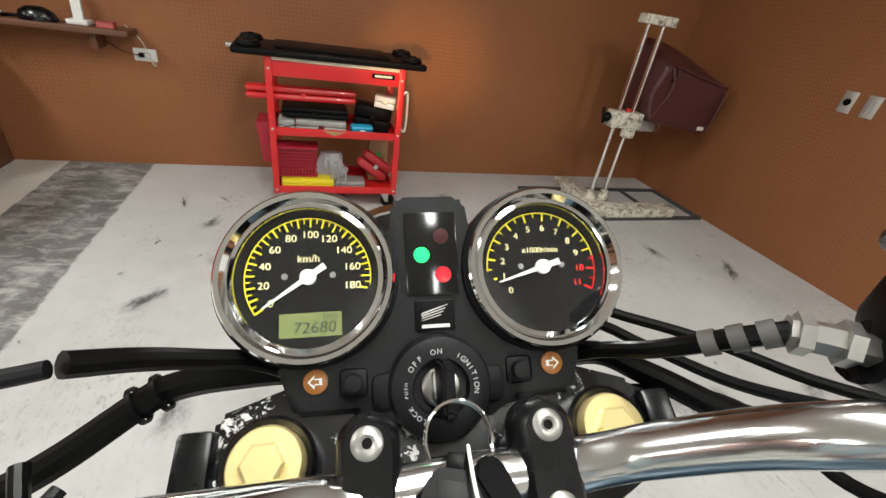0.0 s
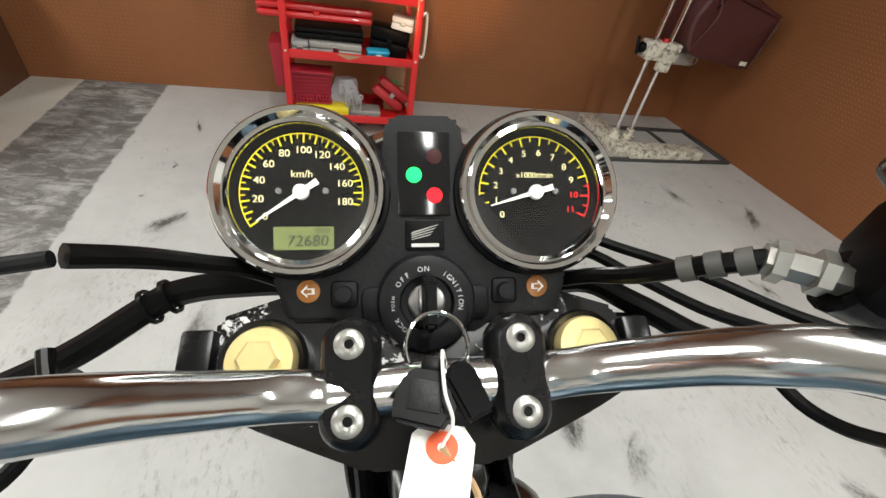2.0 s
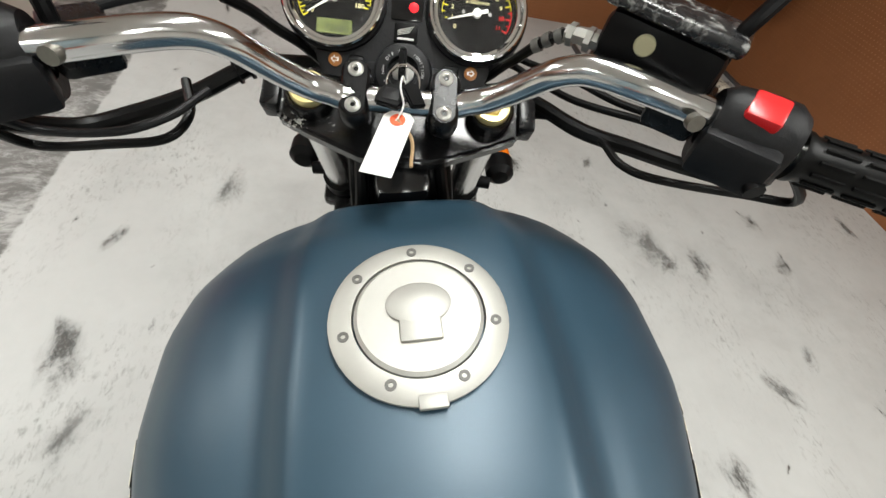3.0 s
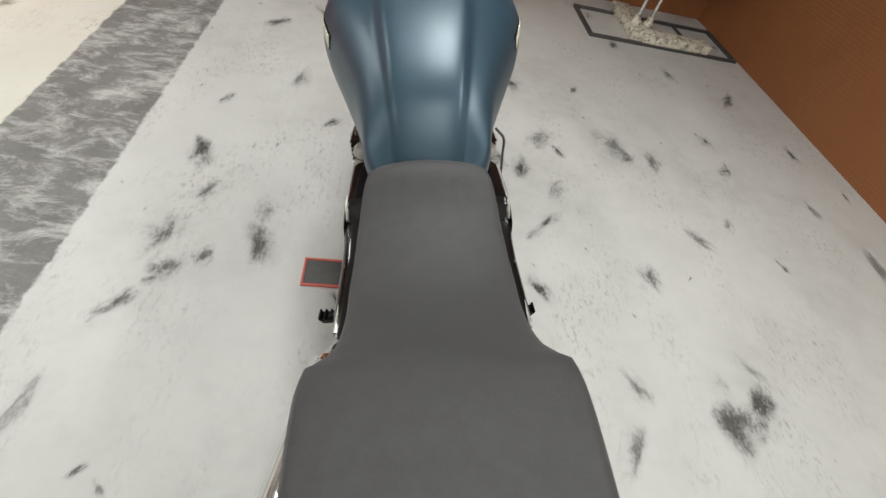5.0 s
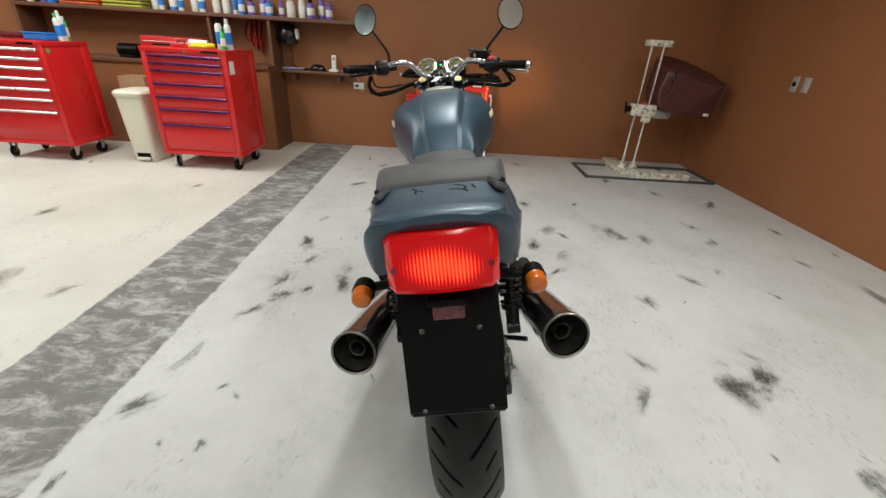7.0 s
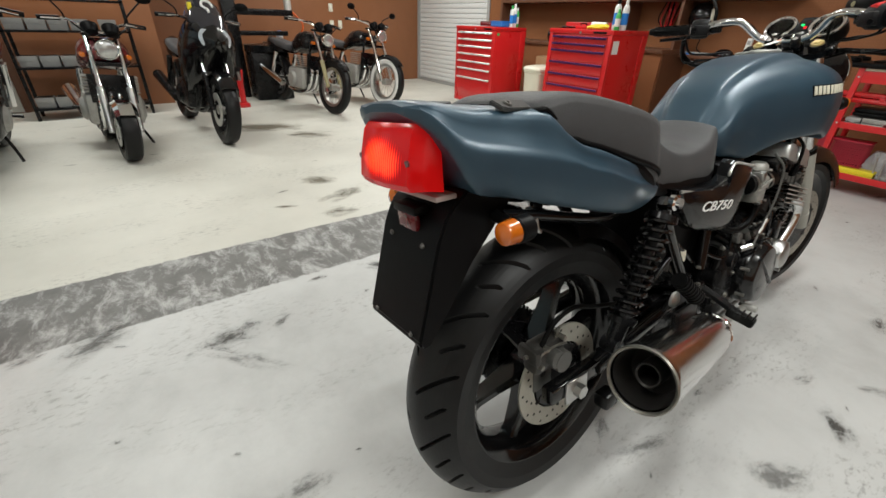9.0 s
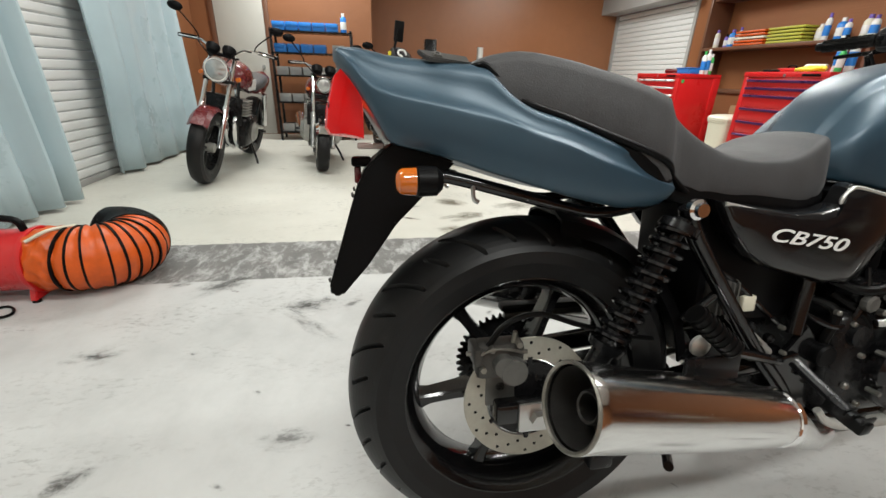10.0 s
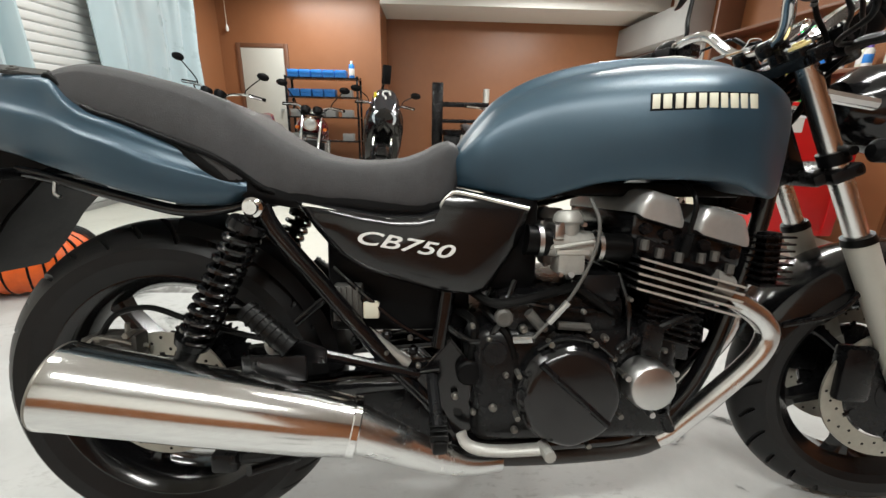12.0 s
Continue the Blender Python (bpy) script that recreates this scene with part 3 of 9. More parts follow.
tank = bp("fuel_tank", loft([0.612 + (1.200 - 0.612) * i / 44 for i in range(45)] + [1.208, 1.215, 1.222, 1.228, 1.233, 1.236, 1.239], tank_outline), BLUE, "matt blue-grey fuel tank with raised spine")
FILLER = surface("dull_silver_cap", (0.40, 0.395, 0.365), 0.5, 0.5, vary=0.1, grain=60)
CAP = pose(0, 1.0665, 1.0055, -1.0) @ Matrix.Diagonal((0.97, 0.97, 1, 1))
bp("filler_ring", lathe([(0.046, -0.004), (0.061, -0.004), (0.062, 0.002), (0.058, 0.0045), (0.046, 0.0045)], CAP, 48, True), FILLER, "satin silver filler ring", tank)
cap = bp("filler_cap", lathe([(0.0, -0.002), (0.0445, -0.002), (0.0445, 0.004), (0.042, 0.006), (0.0, 0.0065)], CAP, 48), FILLER, "satin silver filler cap", tank)
bm = bmesh.new()
add_box(bm, (-0.014, -0.022, 0.0064), (0.014, 0.004, 0.0092), 0.0012, CAP)
part("lock_flap", bm, FILLER, cap)
bm = bmesh.new()
add_lathe(bm, [(0.0, 0.006), (0.022, 0.006), (0.0225, 0.0085), (0.02, 0.0095), (0.0, 0.0095)], CAP @ pose(0, 0.006, 0) @ Matrix.Diagonal((1, 0.72, 1, 1)), 28)
part("lock_cover", bm, FILLER, cap)
bp("hinge_tab", box((-0.006, -0.0645, 0.001), (0.012, -0.0555, 0.0052), 0.001, CAP), FILLER, "", tank)
for k in range(7):
    a = radians(91 + 360 / 7 * k)
    bp("cap_bolt", lathe([(0.0016, 0.002), (0.0016, 0.0035), (0.0038, 0.0035), (0.0038, 0.0052), (0.0016, 0.0052)], CAP @ pose(0.0525 * math.cos(a), 0.0525 * math.sin(a), 0), 12, True), DARKCAST, "", tank)


# emblem on both sides: five plain blocks in cream on a dark plate
def tank_x(y, z):
    """Half width of the tank at y and z on its flank."""
    ring = [(p.x, p.z) for p in half_ring(tank_outline(y), y) if p.x > 0.06]
    return max(x for x, zz in ring if abs(zz - z) < 0.012)


def emblem(sign):
    side = lambda lo, hi: (lo, hi) if sign > 0 else ((-hi[0], lo[1], lo[2]), (-lo[0], hi[1], hi[2]))
    lean_out = math.degrees(math.atan2(tank_x(1.02, 0.882) - tank_x(1.02, 0.908), 0.026))
    plate, spots = bmesh.new(), []
    for i in range(5):
        y = 0.938 + 0.0331 * (i + 0.5)
        turn = math.degrees(math.atan2(tank_x(y + 0.016, 0.895) - tank_x(y - 0.016, 0.895), 0.032))
        m = Matrix.Translation((sign * tank_x(y, 0.895), y, 0.895)) @ pose(0, 0, 0, 0, -sign * lean_out, -sign * turn)
        lo, hi = side((-0.012, -0.0170, -0.0150), (0.0012, 0.0170, 0.0140))
        add_box(plate, lo, hi, 0.001, m)
        spots.append(m)
    e = bp("emblem", plate, BLACKPLASTIC, "dark plate with cream block marks")
    for m in spots:
        bm = bmesh.new()
        for y0, y1, z0, z1 in ((-0.0145, -0.0030, -0.0125, 0.0115), (0.0015, 0.0145, -0.0125, 0.0115)):
            lo, hi = side((0.0, y0, z0), (0.0028, y1, z1))
            add_box(bm, lo, hi, 0.0012, m)
        part("block", bm, CREAM, e)


emblem(1)
emblem(-1)

# seat
SEAT = [  # y, top, half width, bottom
    (-0.080, 0.900, 0.102, 0.893), (-0.076, 0.926, 0.116, 0.886), (-0.062, 0.944, 0.124, 0.876), (0.0, 0.955, 0.133, 0.862), (0.06, 0.947, 0.141, 0.842),
    (0.12, 0.933, 0.148, 0.826), (0.18, 0.917, 0.154, 0.805), (0.215, 0.904, 0.157, 0.780), (0.240, 0.894, 0.155, 0.758), (0.254, 0.886, 0.146, 0.750), (0.266, 0.879, 0.134, 0.745), (0.28, 0.870, 0.129, 0.740),
    (0.31, 0.850, 0.126, 0.733), (0.35, 0.829, 0.125, 0.729), (0.40, 0.812, 0.126, 0.726), (0.46, 0.806, 0.124, 0.722), (0.52, 0.810, 0.122, 0.714),
    (0.565, 0.824, 0.119, 0.712), (0.595, 0.840, 0.114, 0.718), (0.618, 0.846, 0.105, 0.735), (0.634, 0.838, 0.085, 0.760), (0.642, 0.822, 0.055, 0.785)]


def seat_outline(y):
    zt, w, zb = interp(SEAT, y)
    h = zt - zb
    crown = 0.004 if y < 0.25 else 0.010
    return [(0, zt), (w * 0.45, zt - crown * 0.3), (w * (0.88 if y < 0.25 else 0.8), zt - crown), (w * (0.975 if y < 0.25 else 0.945), zt - 0.012 - 0.04 * h), (w, zt - 0.27 * h), (w * 1.03, zt - 0.55 * h), (w * 1.035, zb + 0.12 * h), (w * 1.0, zb), (w * 0.9, zb - 0.001), (0, zb)]


seat_ys = [-0.080, -0.078, -0.076, -0.071, -0.066, -0.062, -0.05, -0.04] + [-0.03 + 0.66 * i / 44 for i in range(45)] + [0.634, 0.639, 0.642]
seat = bp("seat", loft(sorted(set(seat_ys)), seat_outline), SEATMAT, "grey-black vinyl seat with a raised pillion pad")


def seam_points(f, lo, hi, n, sign):
    out = []
    for i in range(n):
        y = lo + (hi - lo) * i / (n - 1)
        zt, w, zb = interp(SEAT, y)
        x, z = f(zt, w, zb)
        out.append((sign * x, y, z))
    return out


for sg in (1, -1):
    bp("piping", tube(seam_points(lambda zt, w, zb: (w * 0.955, zt - 0.014 - 0.06 * (zt - zb)), -0.045, 0.24, 14, sg), 0.0012, 6, 2), SEATMAT, "", seat)
# black edge strip below the seat
bp("seat_base", loft([-0.084, -0.06, 0.0, 0.06, 0.12, 0.18, 0.22, 0.25, 0.28, 0.33, 0.42, 0.52, 0.58, 0.61], lambda y: [(0, interp(SEAT, y)[2] + 0.03), (interp(SEAT, y)[1] * 0.9, interp(SEAT, y)[2] + 0.03), (interp(SEAT, y)[1] * 1.0 + 0.004, interp(SEAT, y)[2] + 0.006), (interp(SEAT, y)[1] * 1.0 + 0.004, interp(SEAT, y)[2] - 0.014), (interp(SEAT, y)[1] * 0.9, interp(SEAT, y)[2] - 0.018), (0, interp(SEAT, y)[2] - 0.018)]), BLACKPLASTIC)

# tail cowl
TAIL = [  # y, top, half width at top, widest, height of widest, bottom
    (-0.276, 0.952, 0.060, 0.066, 0.948, 0.938), (-0.268, 0.955, 0.086, 0.096, 0.944, 0.928), (-0.250, 0.955, 0.096, 0.116, 0.924, 0.905), (-0.222, 0.951, 0.100, 0.128, 0.890, 0.860),
    (-0.195, 0.945, 0.102, 0.134, 0.878, 0.818), (-0.15, 0.941, 0.106, 0.140, 0.868, 0.806), (-0.10, 0.936, 0.118, 0.149, 0.856, 0.792), (-0.06, 0.932, 0.126, 0.154, 0.846, 0.778),
    (-0.02, 0.892, 0.144, 0.163, 0.838, 0.766), (0.01, 0.872, 0.152, 0.170, 0.826, 0.757), (0.06, 0.856, 0.157, 0.177, 0.810, 0.742), (0.12, 0.834, 0.156, 0.179, 0.786, 0.727),
    (0.18, 0.812, 0.150, 0.169, 0.768, 0.717), (0.22, 0.796, 0.143, 0.163, 0.758, 0.717), (0.25, 0.777, 0.142, 0.158, 0.750, 0.724), (0.264, 0.762, 0.140, 0.150, 0.748, 0.736)]


def tail_outline(y):
    zt, wt, w, zw, zb = interp(TAIL, y)
    h = zt - zw
    return [(0, zt + 0.003), (wt * 0.5, zt + 0.002), (wt * 0.9, zt - 0.002), (wt + 0.26 * (w - wt), zt - 0.14 * h - 0.002), (wt + 0.42 * (w - wt), zt - 0.46 * h), (wt + 0.66 * (w - wt), zt - 0.72 * h), (wt + 0.93 * (w - wt), zt - 0.86 * h), (w, zw),
            (w * 0.985, zw - 0.5 * (zw - zb)), (w * 0.93, zb + 0.1 * (zw - zb)), (w * 0.86, zb), (w * 0.6, zb + 0.004), (0, zb + 0.004)]


GRABGREY = surface("dull_grey_alloy", (0.055, 0.055, 0.054), 0.42, 0.3, vary=0.3, grain=60)
# Black tube under the seat: trim, and the shade in the gap above the cowl.
edge_side = []
for y in (0.262, 0.24, 0.21, 0.17, 0.12, 0.06, 0.02, -0.01, -0.035, -0.055, -0.066):
    edge_side.append((interp(SEAT, y)[1] * (1.03 if y > 0.0 else 0.975) + 0.001, y, min(interp(TAIL, y)[0], 0.926) + 0.002))
half = [(0.128, 0.305, 0.738), (0.136, 0.283, 0.750)] + edge_side + [(0.100, -0.076, 0.927), (0.06, -0.076, 0.929)]
for sg in (1, -1):
    bp("seat_gap_band", tube([(sg * x, y, z) for x, y, z in half], 0.0055, 10, 4), BLACKPLASTIC, "black trim band under the seat, also drawing the gap's shade", seat)
tail = bp("tail_cowl", loft([-0.276, -0.272, -0.268, -0.260, -0.250, -0.242] + [-0.235 + 0.49 * i / 40 for i in range(41)] + [0.26, 0.264], tail_outline), BLUE, "matt blue-grey tail cowl")
for sg in (1, -1):
    m = pose(sg * 0.1075, -0.114, 0.9390, -5, sg * 32, sg * 5)
    pl = bp("grab_rail_cover", sheet([(-0.013, -0.034), (-0.011, -0.040), (0.009, -0.030), (0.012, -0.022), (0.012, 0.034), (0.009, 0.038), (-0.011, 0.038), (-0.013, 0.035)] if sg > 0 else [(0.013, -0.034), (0.013, 0.035), (0.011, 0.038), (-0.009, 0.038), (-0.012, 0.034), (-0.012, -0.022), (-0.009, -0.030), (0.011, -0.040)], 0.007, m @ pose(0, 0, -0.004), 0.0015), GRABGREY, "dull grey metal cover with a bolt", tail)
    part("bolt", lathe([(0.0028, 0.002), (0.0028, 0.004), (0.0070, 0.004), (0.0075, 0.0025), (0.0085, 0.0025), (0.0085, 0.001), (0.003, 0.001)], m @ pose(0, -0.012, 0.002), 14, True), DARKCAST, pl)
# scratches in the paint
for pts in ([(-0.045, -0.10, 0), (-0.040, -0.112, 0), (-0.043, -0.125, 0), (-0.038, -0.135, 0)], [(0.03, -0.085, 0), (0.045, -0.10, 0), (0.05, -0.115, 0), (0.046, -0.125, 0)], [(0.062, -0.095, 0), (0.066, -0.12, 0)], [(-0.042, -0.108, 0), (-0.030, -0.116, 0), (-0.026, -0.126, 0)], [(0.018, -0.122, 0), (0.032, -0.124, 0), (0.046, -0.133, 0), (0.052, -0.146, 0)], [(-0.05, -0.092, 0), (-0.043, -0.100, 0)]):
    bp("scratch", tube([(x, y, interp(TAIL, y)[0] + 0.0023) for x, y, _ in pts], 0.0016, 5, 4), BLACKPLASTIC, "dark scratch in the paint", tail)


# tail light
def lit_red():
    mat, nt, b = nodes_of("lit_tail_lens")
    co = object_co(nt)
    sep = nt.nodes.new("ShaderNodeSeparateXYZ")
    link(nt, co, sep.inputs[0])
    def near(x0, z0, sx, sz):
        dx = math_node(nt, "MULTIPLY", math_node(nt, "SUBTRACT", sep.outputs[0], x0), 1 / sx)
        dz = math_node(nt, "MULTIPLY", math_node(nt, "SUBTRACT", sep.outputs[2], z0), 1 / sz)
        return math_node(nt, "ADD", math_node(nt, "MULTIPLY", dx, dx), math_node(nt, "MULTIPLY", dz, dz))
    d = math_node(nt, "MINIMUM", near(-0.004, 0.878, 0.058, 0.030), near(0.026, 0.872, 0.036, 0.026))
    rib = math_node(nt, "SINE", math_node(nt, "MULTIPLY", sep.outputs[0], 1100.0))
    hot = ramp(nt, math_node(nt, "ADD", d, math_node(nt, "MULTIPLY", rib, 0.45)), [(0.05, 1.0), (1.2, 0.0)])
    link(nt, ramp(nt, hot, [(0.0, (0.55, 0.001, 0.002)), (0.6, (1.0, 0.014, 0.004)), (1.0, (1.0, 0.07, 0.016))]), b.inputs["Emission Color"])
    link(nt, math_node(nt, "ADD", math_node(nt, "MULTIPLY", math_node(nt, "POWER", hot, 1.8), 1.5), 0.36), b.inputs["Emission Strength"])
    b.inputs["Base Color"].default_value = (0.35, 0.003, 0.004, 1)
    b.inputs["Roughness"].default_value = 0.15
    b.inputs["Specular IOR Level"].default_value = 0.3
    return mat


LITRED = lit_red()
bm = bmesh.new()
rows = []
for i in range(65):
    u = -1 + 2 * i / 64
    x = 0.089 * u
    bulge = 0.012 * (1 - u * u) + (0.0007 if i % 2 else 0.0)
    edge = 0.018 * max(0, abs(u) - 0.86) / 0.14
    prof = [(-0.215, 0.907), (-0.240 - bulge + edge, 0.909), (-0.250 - bulge + edge, 0.898), (-0.262 - bulge + edge, 0.855), (-0.266 - bulge + edge, 0.824), (-0.260 - bulge + edge, 0.814), (-0.215, 0.808)]
    rows.append([Vector((x, y, z)) for y, z in prof])
add_rings(bm, rows)
bmesh.ops.translate(bm, vec=(0, -0.020, 0.018), verts=bm.verts)
tl = bp("tail_light", bm, LITRED, "ribbed red tail light, lit")
for sg in (1, -1):
    part("lens_screw", lathe([(0.0, 0), (0.005, 0), (0.005, 0.003), (0.0, 0.003)], pose(sg * 0.074, -0.284, 0.874, 90), 12), DARKRED, tl)
bp("number_plate_lamp", box((-0.035, -0.258, 0.780), (0.035, -0.225, 0.796), 0.004), BLACKPLASTIC)
PLATELENS = surface("dull_clear_lens", (0.34, 0.27, 0.25), 0.15, vary=0.1)
bp("plate_light_lens", box((-0.082, -0.246, 0.809), (0.082, -0.205, 0.8185), 0.003), PLATELENS, "clear lens strip under the tail light")
bp("reflector", box((-0.028, -0.254, 0.752), (0.028, -0.243, 0.780), 0.003), DARKRED, "small dark red reflector")

# rear mudguard
prof = [(-0.19, 0.82), (-0.232, 0.785), (-0.250, 0.75), (-0.302, 0.585), (-0.297, 0.572), (-0.281, 0.571), (-0.236, 0.622), (-0.188, 0.690), (-0.140, 0.738), (-0.09, 0.79)]
mg = bp("rear_mudguard", sheet(prof, 0.176, Matrix(((0, 0, 1, -0.088), (1, 0, 0, 0), (0, 1, 0, 0), (0, 0, 0, 1))), 0.004), BLACKPLASTIC, "black plastic number plate holder")
for x, z, y in ((-0.06, 0.592, -0.3), (0.06, 0.592, -0.3), (-0.05, 0.735, -0.256), (0.05, 0.735, -0.256)):
    part("bolt", lathe([(0, 0), (0.005, 0), (0.004, 0.004), (0, 0.004)], pose(x, y, z, 100), 10), DARKCAST, mg)
# inner mudguard over the tyre
bm = bmesh.new()
rings = []
for i in range(16):
    a = radians(8 + 74 * i / 15)
    r0 = 0.356
    cy, cz = 0.058 + math.cos(a) * r0, 0.338 + math.sin(a) * r0
    o, n = Vector((0, cy, cz)), Vector((0, math.cos(a), math.sin(a)))
    rings.append([o + Vector((x, 0, 0)) + n * d for x, d in ((-0.085, -0.03), (-0.075, -0.004), (-0.04, 0.006), (0.04, 0.006), (0.075, -0.004), (0.085, -0.03), (0.079, -0.03), (0.07, -0.008), (0.04, 0.001), (-0.04, 0.001), (-0.07, -0.008), (-0.079, -0.03))])
add_rings(bm, rings)
bp("inner_mudguard", bm, BLACKPLASTIC)

# indicators
def indicator(name, at, sign, front=False):
    m = Matrix.Translation(at)
    body = bp(name, lathe([(0, -0.002), (0.012, -0.001), (0.021, 0.008), (0.022, 0.034), (0.020, 0.036), (0, 0.036)], m @ pose(0, 0, 0, -90 if front else 90), 24), BLACKPLASTIC, "black turn signal with an amber lens", None, front)
    lens = lathe([(0, 0.066), (0.011, 0.065), (0.0175, 0.060), (0.0190, 0.055), (0.0186, 0.053), (0.0194, 0.050), (0.0189, 0.048), (0.0197, 0.045), (0.0192, 0.043), (0.0198, 0.040), (0.0198, 0.037), (0, 0.037)], m @ pose(0, 0, 0, -90 if front else 90), 24)
    if front:
        bmesh.ops.transform(lens, matrix=FRONT, verts=lens.verts)
    part("lens", lens, AMBER, body, "amber lens")
    st = rod(Vector(at) + Vector((-sign * 0.018, -0.014, 0)), Vector(at) + Vector((-sign * 0.07, -0.012, 0.004)), 0.009, 0.011, 12)
    if front:
        bmesh.ops.transform(st, matrix=FRONT, verts=st.verts)
    part("stalk", st, BLACKPLASTIC, body)


for sg in (1, -1):
    indicator("rear_turn_signal", (sg * 0.164, -0.128, 0.765), sg)

# wheels
def tyre_bm(R, half, rim_r, grooves, hub, phase=0.0):
    """A tyre with cut tread; R: outer radius, half: half width."""
    prof = []
    for k in range(25):
        u = -1 + 2 * k / 24
        prof.append((u * half, R - 0.052 * abs(u) ** 2.3, u))
    bm = bmesh.new()
    m = 22
    n = grooves * m
    rings = []
    for i in range(n):
        ring = []
        for x, r, u in prof:
            a = 2 * math.pi * (i / n - 0.62 * abs(u) / grooves)
            row = (i + (0 if u > 0 else 11)) % m
            cut = (0.10 < abs(u) < 0.88 and row == 0) or (0.45 < abs(u) < 0.80 and row == 11)
            ring.append((x, r - (0.010 if cut else 0.0), a))
        a = ring[-1][2]
        ring += [(half * 0.96, R - 0.075, a), (half * 0.80, rim_r - 0.002, a), (-half * 0.80, rim_r - 0.002, a), (-half * 0.96, R - 0.075, a)]
        rings.append([Vector((x, hub.y + r * math.cos(t), hub.z + r * math.sin(t))) for x, r, t in ring])
    add_rings(bm, rings, closed=True)
    return bm


def rim_bm(rim_r, half, hub):
    return lathe([(rim_r, -half), (rim_r + 0.008, -half), (rim_r + 0.008, -half + 0.008), (rim_r - 0.012, -half + 0.014), (rim_r - 0.020, -0.02), (rim_r - 0.020, 0.02), (rim_r - 0.012, half - 0.014), (rim_r + 0.008, half - 0.008), (rim_r + 0.008, half), (rim_r, half), (rim_r - 0.014, half - 0.012), (rim_r - 0.030, 0.024), (rim_r - 0.030, -0.024), (rim_r - 0.014, -half + 0.012)], Matrix.Translation(hub) @ pose(0, 0, 0, 0, 90), 72, True)


DISCSTEEL = surface("stained_disc_steel", (0.36, 0.345, 0.295), 0.4, 0.5, vary=0.2, grain=60)


def wheel(prefix, R, half, rim_r, hub, grooves, start, front=False, disc_x=(0.082,), disc_r=0.128, both=False):
    ty = bp(prefix + "_tyre", tyre_bm(R, half, rim_r, grooves, hub), TYRE, "worn black tyre with cut tread", None, front, False)
    rm = bp(prefix + "_rim", rim_bm(rim_r, half * 0.82, hub), BLACKPAINT, "gloss black cast rim", None, front)
    T = FRONT if front else Matrix()
    for k in range(6):
        a = radians(start + 60 * k)
        f = lambda r, w, x: hub + Vector((x, r * math.cos(a) - w * math.sin(a), r * math.sin(a) + w * math.cos(a)))
        bm = bmesh.new()
        rings = []
        for r, w, x in ((0.035, 0.020, 0.040), (0.07, 0.014, 0.032), (0.13, 0.011, 0.024), (rim_r - 0.05, 0.011, 0.020), (rim_r - 0.026, 0.017, 0.022)):
            rings.append([f(r, w * s, x * q) for s, q in ((-1, -0.8), (-0.6, -1), (0.6, -1), (1, -0.8), (1, 0.8), (0.6, 1), (-0.6, 1), (-1, 0.8))])
        add_rings(bm, rings)
        bmesh.ops.transform(bm, matrix=T, verts=bm.verts)
        part("spoke", bm, BLACKPAINT, rm)
    bm = rod(hub + Vector((-0.075, 0, 0)), hub + Vector((0.075, 0, 0)), 0.048, None, 28)
    bmesh.ops.transform(bm, matrix=T, verts=bm.verts)
    part("hub", bm, BLACKSATIN, rm)
    for x in disc_x:
        bm = lathe([(disc_r - 0.045, -0.0025), (disc_r, -0.0025), (disc_r, 0.0025), (disc_r - 0.045, 0.0025)], Matrix.Translation(hub + Vector((x, 0, 0))) @ pose(0, 0, 0, 0, 90), 56, True)
        bmesh.ops.transform(bm, matrix=T, verts=bm.verts)
        dk = bp("brake_disc", bm, DISCSTEEL, "drilled steel brake disc")
        # Flat black discs on both faces draw the dark of the uncut holes.
        bm = bmesh.new()
        for k in range(36):
            a = 2 * math.pi * k / 36
            r = disc_r - 0.010 - 0.011 * (k % 3)
            for o in (-0.0029, 0.0029):
                c = hub + Vector((x + o, r * math.cos(a), r * math.sin(a)))
                vs = [bm.verts.new(c + Vector((0, 0.0034 * math.cos(t), 0.0034 * math.sin(t)))) for t in [2 * math.pi * j / 8 for j in range(8)]]
                bm.faces.new(vs)
        bmesh.ops.transform(bm, matrix=T, verts=bm.verts)
        tagged(part("hole_mark", bm, BLACKPLASTIC, dk, "", False), kind="stuff")
        bm = bmesh.new()
        add_rod(bm, hub + Vector((x - 0.006, 0, 0)), hub + Vector((x + 0.004, 0, 0)), disc_r - 0.05, None, 28)
        for k in range(6):
            a = radians(30 + 60 * k)
            add_rod(bm, hub + Vector((x - 0.004, (disc_r - 0.06) * math.cos(a), (disc_r - 0.06) * math.sin(a))), hub + Vector((x + 0.006, (disc_r - 0.06) * math.cos(a), (disc_r - 0.06) * math.sin(a))), 0.009, None, 10)
            add_rod(bm, hub + Vector((x, (disc_r - 0.06) * math.cos(a), (disc_r - 0.06) * math.sin(a))), hub + Vector((x, (disc_r - 0.04) * math.cos(a), (disc_r - 0.04) * math.sin(a))), 0.006, None, 8)
        bmesh.ops.transform(bm, matrix=T, verts=bm.verts)
        part("carrier", bm, BLACKSATIN, dk, "black disc carrier")


DULLSTEEL = surface("dull_plated_steel", (0.22, 0.21, 0.185), 0.4, 0.8, vary=0.25, grain=150)
DARKSTEEL = surface("oily_steel", (0.06, 0.057, 0.052), 0.45, 0.6, vary=0.3, grain=90)
REAR, FRONTHUB = Vector((0, 0.058, 0.338)), Vector((0, 1.640, 0.318))
wheel("rear_wheel", 0.345, 0.080, 0.236, REAR, 15, 8)
wheel("front_wheel", 0.318, 0.062, 0.230, FRONTHUB, 13, 20, True, (-0.07, 0.07), 0.158)

